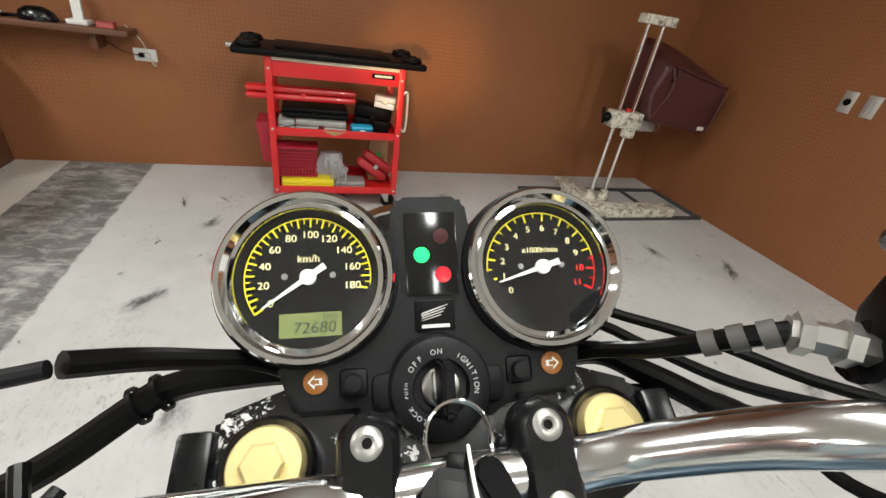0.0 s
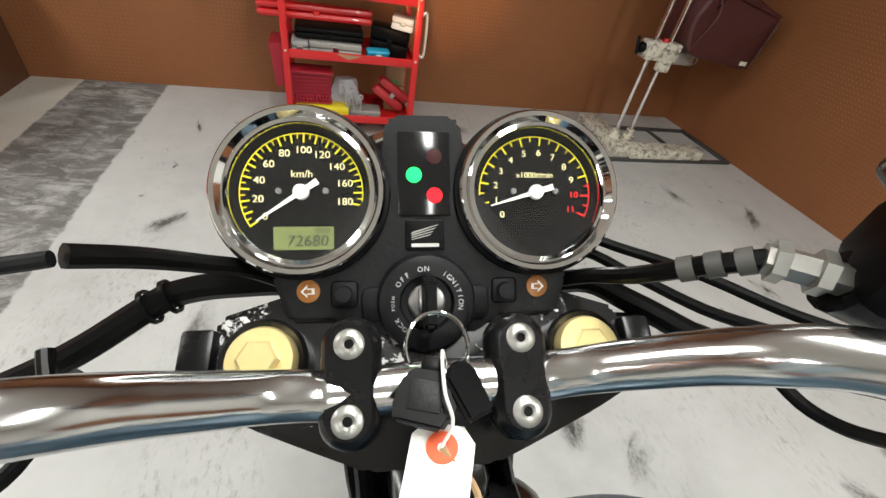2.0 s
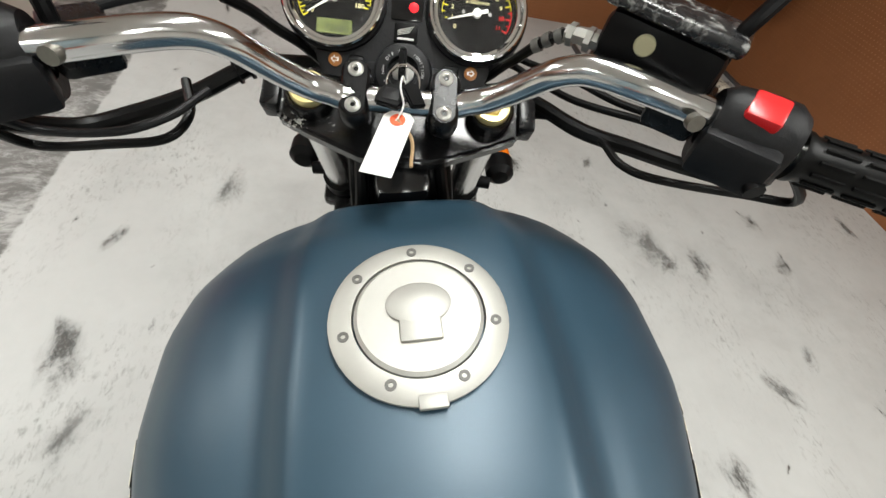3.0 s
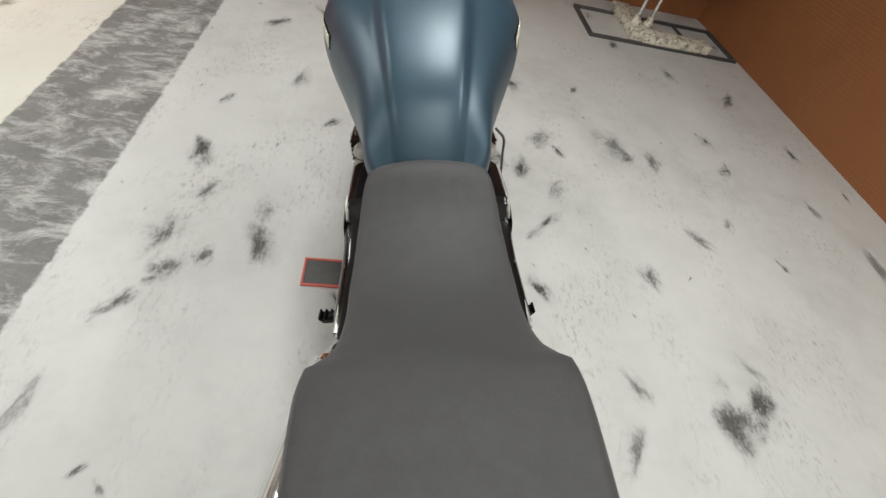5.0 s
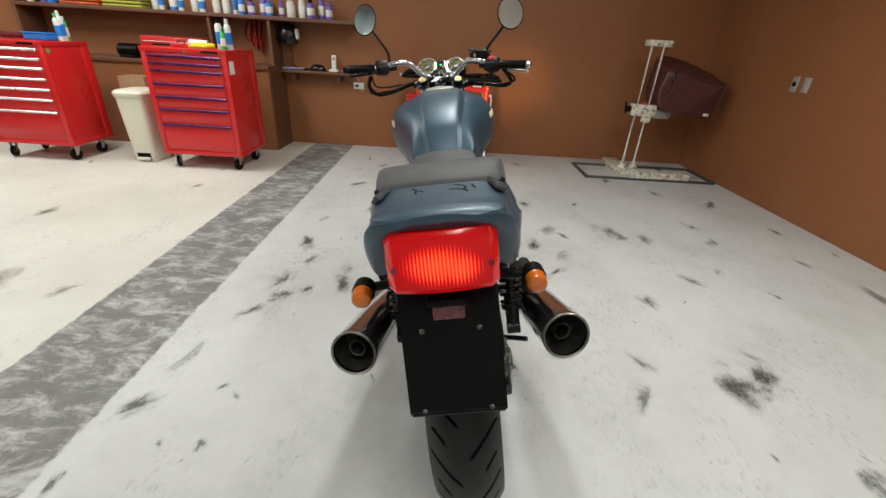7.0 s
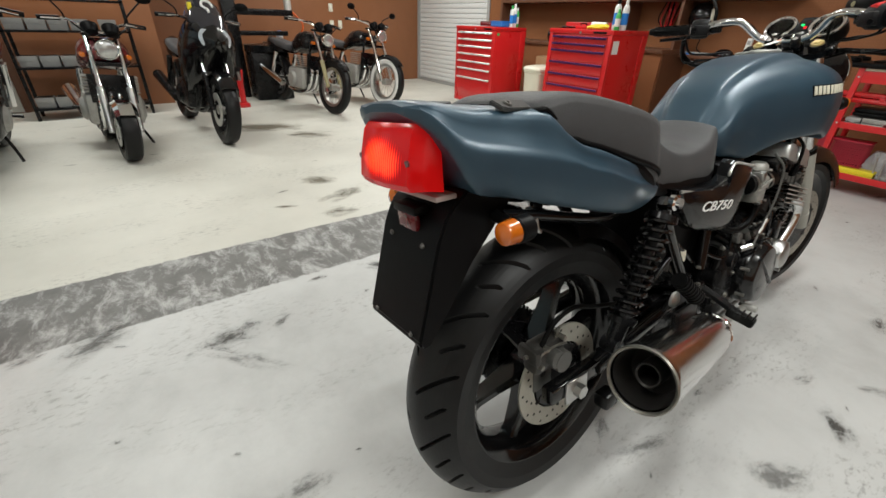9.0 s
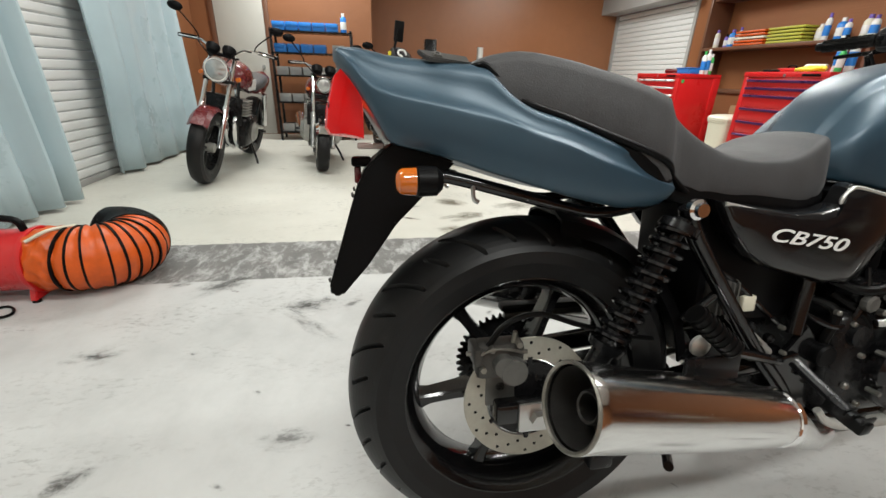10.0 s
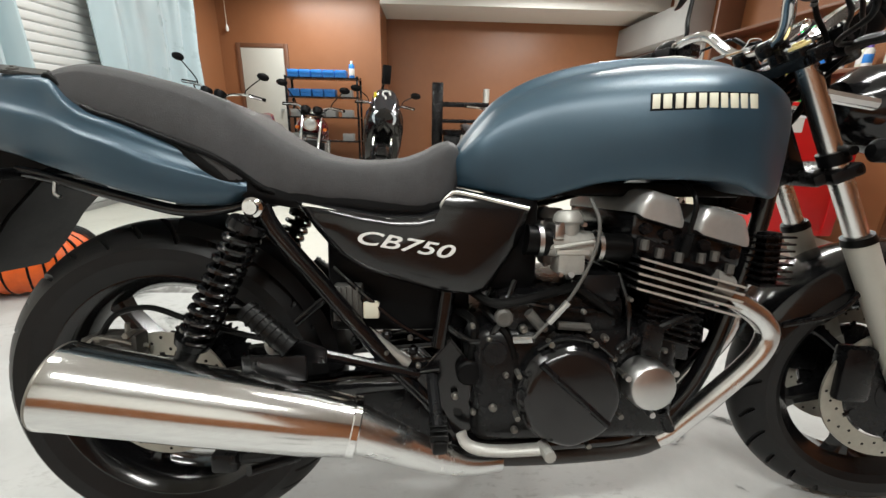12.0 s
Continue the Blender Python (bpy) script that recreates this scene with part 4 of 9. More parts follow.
# chain sprocket on the far side of the rear hub
tooth = []
for k in range(40 * 4):
    a = 2 * math.pi * k / 160
    r = 0.108 if k % 4 in (1, 2) else 0.098
    tooth.append((0.058 + r * math.cos(a), 0.338 + r * math.sin(a)))
spk = bp("rear_sprocket", sheet(tooth, 0.006, Matrix(((0, 0, 1, -0.084), (1, 0, 0, 0), (0, 1, 0, 0), (0, 0, 0, 1)))), BLACKSATIN, "oily black rear sprocket", None, False, False)
part("carrier", rod((-0.086, 0.058, 0.338), (-0.04, 0.058, 0.338), 0.062, 0.075, 32), BLACKSATIN, spk)
part("chain_guard", box((-0.10, 0.05, 0.452), (-0.068, 0.46, 0.470), 0.006), BLACKPLASTIC, spk)
for z0, z1 in ((0.440, 0.455), (0.232, 0.330)):
    part("chain", rod((-0.081, 0.06, z0), (-0.081, 0.62, z1 if z0 > 0.3 else 0.33), 0.009, None, 8), DARKSTEEL, spk)

# rear brake caliper, hose and stay
cal = bp("rear_brake_caliper", box((0.075, -0.055, 0.405), (0.118, 0.035, 0.475), 0.012), DARKSTEEL, "weathered dark brake caliper")
part("piston_housing", rod((0.09, 0.01, 0.425), (0.135, 0.01, 0.425), 0.027, 0.024, 20), DARKCAST, cal)
part("bracket", box((0.068, -0.03, 0.33), (0.088, 0.03, 0.42), 0.006), DARKCAST, cal)
for y, z in ((-0.045, 0.43), (-0.03, 0.468), (0.02, 0.474)):
    part("bolt", rod((0.10, y, z), (0.126, y, z), 0.006, None, 6), DULLSTEEL, cal)
part("piston_housing", rod((0.112, -0.008, 0.437), (0.134, -0.008, 0.437), 0.021, 0.019, 18), DARKCAST, cal)
part("bridge", box((0.070, -0.062, 0.436), (0.124, -0.046, 0.470), 0.005), DARKSTEEL, cal)
part("bleed_screw", rod((0.108, 0.012, 0.470), (0.110, 0.016, 0.494), 0.0045, None, 8), DULLSTEEL, cal)
part("pad_pin", rod((0.098, -0.070, 0.452), (0.098, 0.045, 0.446), 0.0045, None, 8), DULLSTEEL, cal)
part("spring_clip", tube([(0.122, -0.050, 0.460), (0.128, -0.030, 0.472), (0.126, 0.0, 0.468), (0.122, 0.028, 0.458)], 0.0028, 6), DULLSTEEL, cal)
bp("brake_hose", tube([(0.11, -0.035, 0.47), (0.112, 0.0, 0.512), (0.112, 0.06, 0.525), (0.11, 0.13, 0.50), (0.105, 0.22, 0.47), (0.10, 0.30, 0.45)], 0.0055, 8), RUBBER)
bp("axle_nut", rod((0.10, 0.055, 0.333), (0.155, 0.055, 0.333), 0.016, None, 6), STEEL)
# swing arm
for sg in (1, -1):
    sw = bp("swing_arm", box((sg * 0.115 - 0.016, -0.02, 0.318), (sg * 0.115 + 0.016, 0.16, 0.358), 0.006), BLACKPAINT, "gloss black box-section swing arm")
    part("arm", rod((sg * 0.115, 0.14, 0.338), (sg * 0.10, 0.60, 0.385), 0.023, 0.026, 12), BLACKPAINT, sw)
    part("axle_plate", box((sg * 0.135 - 0.004, 0.02, 0.305), (sg * 0.135 + 0.004, 0.09, 0.362), 0.003), STEEL, sw)


# rear shock absorbers
def shock(sign):
    top, low = Vector((sign * 0.165, 0.286, 0.716)), Vector((sign * 0.160, 0.135, 0.425))
    d = (low - top).normalized()
    f = frame_to(d)
    s = bp("shock_absorber", rod(top + d * 0.02, top + d * 0.30, 0.013, None, 14), BLACKSATIN, "black coil-over rear shock absorber")
    part("lower_body", rod(top + d * 0.235, low, 0.022, 0.018, 16), BLACKSATIN, s)
    part("upper_seat", rod(top + d * 0.028, top + d * 0.042, 0.031, 0.033, 20), BLACKSATIN, s)
    part("lower_seat", rod(top + d * 0.262, top + d * 0.276, 0.033, 0.029, 20), BLACKSATIN, s)
    pts = []
    turns = 11
    for i in range(turns * 12 + 1):
        a = 2 * math.pi * i / 12
        pts.append(top + d * (0.042 + 0.222 * i / (turns * 12)) + f @ Vector((0.027 * math.cos(a), 0.027 * math.sin(a), 0)))
    part("spring", tube(pts, 0.0056, 7, 1), BLACKPAINT, s, "gloss black coil spring")
    part("top_bolt", lathe([(0, 0.0), (0.017, 0.0), (0.017, 0.010), (0.012, 0.013), (0.011, 0.020), (0, 0.020)], Matrix.Translation(top + Vector((sign * 0.008, 0, 0))) @ pose(0, 0, 0, 0, 90 * sign), 18), CHROME, s)
    part("eye", rod(low - Vector((0.018, 0, 0)), low + Vector((0.018, 0, 0)), 0.019, None, 16), BLACKSATIN, s)


shock(1)
shock(-1)

# frame
frame_parts = [
    ([(0.155, 0.29, 0.716), (0.15, 0.311, 0.672), (0.142, 0.387, 0.573), (0.135, 0.50, 0.43), (0.13, 0.59, 0.33), (0.128, 0.625, 0.262)], 0.0155),
    ([(0.115, 0.20, 0.735), (0.115, 0.29, 0.735), (0.105, 0.45, 0.70), (0.10, 0.62, 0.70)], 0.014),
    ([(0.128, 0.625, 0.262), (0.125, 0.70, 0.245), (0.12, 0.90, 0.243), (0.115, 1.02, 0.262), (0.105, 1.13, 0.36), (0.092, 1.215, 0.585), (0.085, 1.255, 0.78), (0.03, 1.275, 0.86)], 0.0165),
    ([(0.10, 0.62, 0.70), (0.08, 0.80, 0.735), (0.05, 1.02, 0.80), (0.03, 1.17, 0.86)], 0.017),
    ([(0.13, 0.333, 0.50), (0.137, 0.39, 0.55)], 0.008),
    ([(0.11, -0.14, 0.772), (0.115, -0.08, 0.760), (0.12, 0.05, 0.726), (0.115, 0.14, 0.705), (0.11, 0.22, 0.712), (0.11, 0.29, 0.735)], 0.010),
    ([(0.125, 0.60, 0.45), (0.115, 0.62, 0.60), (0.10, 0.625, 0.70)], 0.016),
]
for pts, r in frame_parts:
    for sg in (1, -1):
        bp("frame_tube", tube([(sg * x, y, z) for x, y, z in pts], r, 12, 5), BLACKPAINT, "gloss black frame tube")
bp("head_tube", rod((0, 1.268, 0.965), (0, 1.345, 0.80), 0.028, None, 20), BLACKPAINT)
bp("cross_brace", rod((-0.11, -0.10, 0.768), (0.11, -0.10, 0.768), 0.010, None, 10), BLACKSATIN)
for sg in (1, -1):
    bp("luggage_hook", tube([(sg * 0.12, -0.07, 0.76), (sg * 0.125, -0.07, 0.735), (sg * 0.125, -0.062, 0.728)], 0.004, 6), STEEL)
    bp("gusset", sheet([(0.54, 0.37), (0.63, 0.25), (0.68, 0.30), (0.66, 0.42), (0.62, 0.47)], 0.012, Matrix(((0, 0, 1, 0.125 if sg > 0 else -0.137), (1, 0, 0, 0), (0, 1, 0, 0), (0, 0, 0, 1))), 0.003), BLACKPAINT, "black footrest hanger plate")

# side covers
COVER = [(0.343, 0.727), (0.42, 0.716), (0.50, 0.703), (0.565, 0.703), (0.60, 0.715), (0.614, 0.745), (0.628, 0.752), (0.70, 0.737), (0.765, 0.722), (0.745, 0.66), (0.712, 0.602), (0.690, 0.565), (0.66, 0.556), (0.60, 0.562), (0.521, 0.585), (0.455, 0.605), (0.415, 0.632), (0.375, 0.68)]


def side_cover(sign):
    def place(x0):
        return Matrix(((0, 0, sign, sign * x0), (1, 0, 0, 0), (0, 1, 0, 0), (0, 0, 0, 1)))
    bm = bmesh.new()
    c = Vector((0.56, 0.65, 0))
    rings = []
    for s, h in ((1.0, 0.0), (1.0, 0.012), (0.985, 0.022), (0.95, 0.030), (0.86, 0.036), (0.6, 0.041)):
        rings.append([place(0.125) @ Vector((c.x + (y - c.x) * s, c.y + (z - c.y) * s, h)) for y, z in COVER])
    add_rings(bm, rings)
    cov = bp("side_cover", bm, BLACKPAINT, "gloss black side cover with white lettering")
    if sign > 0:
        m = Matrix(((0, 0, 1, 0.1668), (0.985, 0.10, 0, 0.532), (-0.165, 0.99, 0, 0.653), (0, 0, 0, 1)))
        part("lettering", text_bm("CB750", 0.034, m, 0.0006, 0.34, 1.80, 1.02, 0.0004), WHITE, cov, "white model lettering")
    sx = sign * 0.1560
    line = [(0.36, 0.7235), (0.42, 0.7115), (0.50, 0.6985), (0.57, 0.6985), (0.603, 0.7105), (0.6, 0.725), (0.613, 0.7405), (0.63, 0.7465), (0.70, 0.7315), (0.755, 0.7195)]
    part("silver_stripe", tube([(sx, y, z - 0.003) for y, z in line], 0.0038, 6, 3), ALU, cov, "thin silver stripe")


side_cover(1)
side_cover(-1)
bp("battery_box", box((-0.10, 0.385, 0.47), (0.10, 0.66, 0.71), 0.015), BLACKPLASTIC)
bp("air_box", box((-0.128, 0.62, 0.56), (0.128, 0.785, 0.74), 0.02), BLACKPLASTIC)

CAMSILVER = surface("dull_silver_cover", (0.42, 0.42, 0.41), 0.34, 0.55, vary=0.15, grain=45, bumps=0.08, dirt=0.06, dirt_colour=(0.2, 0.19, 0.17))

DULLBOLT = surface("dull_bolt_head", (0.17, 0.165, 0.15), 0.42, 0.8, vary=0.3, grain=200)

# engine
eng = bp("crankcase", box((-0.165, 0.66, 0.265), (0.165, 1.06, 0.50), 0.03, None, 3), BLACKSATIN, "black air-cooled four-cylinder crankcase")
part("sump", box((-0.10, 0.74, 0.205), (0.10, 0.98, 0.29), 0.02), BLACKSATIN, eng)
part("upper_case", box((-0.155, 0.70, 0.47), (0.155, 0.95, 0.565), 0.025), BLACKSATIN, eng)
oct_ = [((0.097 + 0.0015 * math.cos(radians(8 * 10 * k))) * math.cos(radians(10 * k)), (0.101 + 0.0015 * math.cos(radians(8 * 10 * k))) * math.sin(radians(10 * k))) for k in range(36)]
for sg in (1, -1):
    bm = bmesh.new()
    rings = []
    for s, h in ((1.0, 0.155), (1.0, 0.186), (0.985, 0.193), (0.94, 0.197), (0.90, 0.208), (0.84, 0.214), (0.78, 0.2155)):
        rings.append([Vector((sg * h, 0.834 + y * s, 0.383 + z * s)) for y, z in oct_])
    add_rings(bm, rings)
    cc = part("clutch_cover" if sg > 0 else "generator_cover", bm, BLACKPAINT, eng, "gloss black round engine cover")
    for k in range(8):
        a = radians(22.5 + 45 * k)
        part("bolt", rod((sg * 0.18, 0.834 + 0.103 * math.cos(a), 0.383 + 0.106 * math.sin(a)), (sg * 0.203, 0.834 + 0.103 * math.cos(a), 0.383 + 0.106 * math.sin(a)), 0.0055, None, 6), DULLBOLT, cc)
    part("rib", rod((sg * 0.2125, 0.775, 0.45), (sg * 0.2125, 0.90, 0.335), 0.007, None, 10), BLACKSATIN, cc)
    pc = part("pulse_cover", lathe([(0, 0.22), (0.030, 0.22), (0.040, 0.216), (0.045, 0.207), (0.046, 0.17), (0, 0.17)], pose(0, 0.978, 0.403, 0, 90 * sg), 32), STEEL, eng, "round satin silver cover")
    for k in range(3):
        a = radians(35 + 120 * k)
        part("bolt", rod((sg * 0.19, 0.978 + 0.05 * math.cos(a), 0.40 + 0.05 * math.sin(a)), (sg * 0.212, 0.978 + 0.05 * math.cos(a), 0.40 + 0.05 * math.sin(a)), 0.006, None, 6), STEEL, pc)
part("starter_cover", rod((0.12, 0.70, 0.455), (0.175, 0.70, 0.455), 0.022, None, 16), BLACKSATIN, eng)
part("pivot_cap", lathe([(0, 0.0), (0.024, 0.0), (0.024, 0.02), (0.02, 0.024), (0, 0.024)], pose(0.135, 0.655, 0.408, 0, 90), 22), BLACKPLASTIC, eng, "black round pivot cap")
part("pivot_cap", lathe([(0, 0.0), (0.024, 0.0), (0.024, 0.02), (0.02, 0.024), (0, 0.024)], pose(-0.135, 0.655, 0.408, 0, -90), 22), BLACKPLASTIC, eng, "black round pivot cap")
TILTM = Matrix(((1, 0, 0, 0), (0, 0.966, 0.07, 1.03), (0, -0.259, 0.99, 0.50), (0, 0, 0, 1)))
cyl = bp("cylinder_block", box((-0.160, -0.048, -0.06), (0.160, 0.05, 0.20), 0.008, TILTM), BLACKSATIN, "black finned cylinder block")
for i in range(11):
    z = -0.026 + i * 0.0135
    y0, y1, xw = (-0.056, 0.054, 0.176) if i < 6 else (-0.097, 0.112, 0.192)
    f = part("fin", box((-xw, y0, z), (xw, y1, z + 0.004), 0.0012, TILTM, 1), BLACKSATIN, cyl)
    for sg in (1, -1):
        if i >= 6:
            part("fin_edge", box((sg * (xw + 0.0005) - 0.001, y0 + 0.003, z + 0.0002), (sg * (xw + 0.0005) + 0.001, y1 - 0.003, z + 0.0042), 0.0, TILTM), ALU, f, "polished fin edge")
head = bp("cylinder_head", box((-0.165, -0.092, 0.112), (0.165, 0.105, 0.150), 0.010, TILTM), BLACKSATIN, "black cylinder head under two silver cam covers")
for y0, y1 in ((-0.108, -0.008), (0.006, 0.124)):
    part("cam_box", box((-0.160, y0 + 0.006, 0.14), (0.160, y1 - 0.006, 0.192), 0.010, TILTM), BLACKPAINT, head)
    for y in (y0 + 0.030, y1 - 0.030):
        part("side_boss", rod(TILTM @ Vector((0.155, y, 0.165)), TILTM @ Vector((0.170, y, 0.165)), 0.012, 0.010, 14), BLACKSATIN, head)
for y0, zt in ((-0.056, 0.236), (0.066, 0.238)):
    bm = bmesh.new()
    hw = 0.047 if y0 < 0 else 0.056
    prof = [(-hw, 0.188), (-hw, 0.198), (-hw + 0.006, 0.212), (-hw + 0.016, zt - 0.006), (-hw + 0.026, zt), (hw - 0.026, zt), (hw - 0.016, zt - 0.006), (hw - 0.006, 0.212), (hw, 0.198), (hw, 0.188)]
    rings = []
    for x, s_, dz in ((-0.176, 0.72, -0.006), (-0.174, 0.86, -0.003), (-0.168, 0.95, 0.0), (-0.155, 1.0, 0.0), (0.155, 1.0, 0.0), (0.168, 0.95, 0.0), (0.174, 0.86, -0.003), (0.176, 0.72, -0.006)):
        rings.append([TILTM @ Vector((x, y0 + y * s_, 0.190 + (z - 0.190) * s_ + dz)) for y, z in prof])
    add_rings(bm, rings)
    cvr = part("cam_cover", bm, CAMSILVER, head, "satin silver cam cover")
    for x in (-0.13, -0.05, 0.05, 0.13):
        part("cover_bolt", rod(TILTM @ Vector((x, y0 + hw - 0.012, 0.205)), TILTM @ Vector((x, y0 + hw - 0.012, 0.226)), 0.006, None, 6), STEEL, cvr)
for sg in (1, -1):
    part("spark_plug_cap", rod(TILTM @ Vector((sg * 0.165, -0.002, 0.135)), TILTM @ Vector((sg * 0.178, -0.004, 0.178)), 0.010, 0.008, 12), BLACKPLASTIC, head)
    for y, z in ((-0.012, 0.130), (0.030, 0.140), (0.055, 0.150), (0.088, 0.135), (-0.080, 0.135), (-0.050, 0.128)):
        nut = part("stud_nut", rod(TILTM @ Vector((sg * 0.172, y, z - 0.008)), TILTM @ Vector((sg * 0.172, y, z + 0.010)), 0.0075, None, 6), DARKCAST, head)
    part("plug_lead", tube([TILTM @ Vector((sg * 0.178, -0.004, 0.178)), (sg * 0.175, 1.045, 0.74), (sg * 0.12, 1.03, 0.79)], 0.0045, 8), RUBBER, head)
    part("tensioner", box((sg * 0.168 - 0.014, -0.062, -0.065), (sg * 0.168 + 0.014, -0.020, 0.0), 0.006, TILTM), BLACKSATIN, cyl)
# Added block and plate that stop the pale floor showing ahead of the cylinders.
bp("cylinder_gap_block", box((-0.030, 1.085, 0.30), (0.030, 1.200, 0.56), 0.012), BLACKSATIN, "black block closing the gap ahead of the cylinders")
bp("cylinder_gap_plate", box((-0.06, 1.19, 0.45), (0.06, 1.205, 0.56), 0.004), BLACKSATIN)
# small castings, clamps and bolts round the crankcase
for y, z, r in ((0.715, 0.520, 0.017), (0.752, 0.498, 0.008), (0.790, 0.500, 0.007), (0.872, 0.497, 0.007), (0.905, 0.480, 0.007), (0.925, 0.440, 0.006), (0.742, 0.300, 0.007), (0.90, 0.292, 0.006), (1.035, 0.36, 0.006), (1.02, 0.455, 0.006), (0.93, 0.34, 0.006), (0.70, 0.345, 0.008), (0.722, 0.41, 0.006)):
    part("case_bolt", lathe([(0, 0), (r, 0), (r, 0.012), (r * 0.7, 0.015), (0, 0.013)], pose(0.158, y, z, 0, 90), 10), DULLBOLT if r < 0.01 else DARKCAST, eng)
part("oil_pipe", tube([(0.165, 0.955, 0.465), (0.172, 1.0, 0.50), (0.165, 1.06, 0.52), (0.13, 1.10, 0.50)], 0.009, 10), BLACKSATIN, eng)
part("breather_cover", box((0.02, 0.86, 0.545), (0.160, 0.935, 0.60), 0.012, Matrix.Translation((0, 0, 0))), BLACKSATIN, eng)
part("bright_rim", tube([(0.196, 0.772, 0.470), (0.197, 0.80, 0.486), (0.197, 0.835, 0.491), (0.197, 0.875, 0.482), (0.196, 0.91, 0.455)], 0.0035, 8), BLACKPAINT, eng, "raised edge of the cover")
for k, (p0, p1, r) in enumerate((((0.165, 0.815, 0.505), (0.165, 0.875, 0.500), 0.008), ((0.168, 0.93, 0.455), (0.168, 0.962, 0.485), 0.008), ((0.165, 0.76, 0.53), (0.165, 0.785, 0.50), 0.010), ((0.16, 1.03, 0.33), (0.16, 1.05, 0.29), 0.011))):
    part("casting_lug", rod(p0, p1, r, None, 10), BLACKSATIN if k % 2 else DARKCAST, eng)

# carburettors
for x in (0.14, 0.047, -0.047, -0.14):
    cb = bp("carburettor", rod((x, 0.795, 0.655), (x, 0.875, 0.65), 0.026, None, 18), CASTALU, "dull cast carburettor")
    part("bowl", box((x - 0.024, 0.81, 0.597), (x + 0.024, 0.862, 0.645), 0.008), CASTALU, cb)
    part("dome", lathe([(0, 0.715), (0.018, 0.713), (0.025, 0.705), (0.027, 0.694), (0.022, 0.688), (0.02, 0.66), (0, 0.66)], pose(x, 0.832, 0), 20), CASTALU, cb)
    part("throttle_bracket", box((x - 0.026, 0.800, 0.664), (x + 0.030, 0.818, 0.690), 0.003), STEEL, cb)
    part("choke_lever", rod((x + 0.028, 0.80, 0.648), (x + 0.030, 0.872, 0.662), 0.004, None, 8), CASTALU, cb)
    part("bowl_rim", box((x - 0.027, 0.806, 0.636), (x + 0.027, 0.866, 0.645), 0.002), ALU, cb)
    part("drain_screw", rod((x + 0.01, 0.835, 0.592), (x + 0.026, 0.835, 0.600), 0.006, None, 8), STEEL, cb)
    part("clamp_band", lathe([(0.0275, 0.0), (0.030, 0.0), (0.030, 0.008), (0.0275, 0.008)], Matrix.Translation((x, 0.885, 0.649)) @ pose(0, 0, 0, -90), 24, True), STEEL, cb)
    part("clamp_band", lathe([(0.0285, 0.0), (0.031, 0.0), (0.031, 0.008), (0.0285, 0.008)], Matrix.Translation((x, 0.775, 0.658)) @ pose(0, 0, 0, -90), 24, True), STEEL, cb)
    part("rubber_boot", rod((x, 0.755, 0.66), (x, 0.80, 0.655), 0.028, 0.026, 16), RUBBER, cb)
    part("inlet_stub", rod((x, 0.87, 0.65), (x, 0.945, 0.645), 0.024, 0.027, 16), RUBBER, cb)
    for y, z in ((0.812, 0.69), (0.853, 0.69), (0.815, 0.6), (0.858, 0.6)):
        part("screw", rod((x + 0.016, y, z), (x + 0.030, y, z), 0.004, None, 6), STEEL, cb)
bp("clutch_cable", tube([(0.165, 0.862, 0.735), (0.19, 0.869, 0.700), (0.193, 0.866, 0.655), (0.193, 0.844, 0.597), (0.19, 0.815, 0.548), (0.19, 0.764, 0.489)], 0.0032, 8), DARKCAST, "grey cable with an adjuster")
bp("cable_adjuster", rod((0.192, 0.822, 0.556), (0.190, 0.79, 0.518), 0.0065, None, 8), STEEL)
bp("clutch_arm", rod((0.17, 0.735, 0.480), (0.188, 0.765, 0.488), 0.008, None, 8), STEEL)
for pts in ([(0.13, 0.66, 0.56), (0.16, 0.70, 0.545), (0.165, 0.78, 0.56), (0.14, 0.90, 0.59)], [(0.12, 0.68, 0.53), (0.155, 0.72, 0.49), (0.16, 0.74, 0.44)], [(0.10, 0.63, 0.52), (0.145, 0.665, 0.50), (0.14, 0.66, 0.43)], [(0.15, 0.93, 0.52), (0.17, 0.90, 0.54), (0.15, 0.84, 0.58)]):
    bp("hose", tube(pts, 0.009, 8), RUBBER)
for y, z in ((0.46, 0.545), (0.50, 0.47), (0.55, 0.44), (0.44, 0.46)):
    bp("fitting", lathe([(0, 0), (0.010, 0), (0.009, 0.010), (0.004, 0.014), (0, 0.014)], pose(0.115, y, z, 0, 90), 10), BLACKSATIN)
bp("connector_block", box((0.12, 0.457, 0.508), (0.135, 0.487, 0.540), 0.004), CREAM, "yellowed plastic connector")
bp("rear_brake_cylinder", rod((0.128, 0.44, 0.50), (0.128, 0.54, 0.415), 0.011, None, 12), CASTALU)

# hoses, clips and small fittings between gearbox and carburettors
for pts, r in (([(0.12, 0.60, 0.50), (0.15, 0.66, 0.47), (0.155, 0.70, 0.49), (0.15, 0.72, 0.54), (0.13, 0.74, 0.58)], 0.0065), ([(0.13, 0.72, 0.56), (0.16, 0.76, 0.545), (0.165, 0.83, 0.535), (0.155, 0.90, 0.53)], 0.0055),
               ([(0.11, 0.45, 0.42), (0.135, 0.52, 0.40), (0.14, 0.60, 0.41)], 0.005), ([(0.10, 0.40, 0.60), (0.125, 0.45, 0.56), (0.13, 0.52, 0.50), (0.12, 0.58, 0.46)], 0.005), ([(0.15, 0.93, 0.60), (0.165, 0.945, 0.54), (0.165, 0.95, 0.48)], 0.005)):
    bp("vent_hose", tube(pts, r, 8), BLACKPAINT)
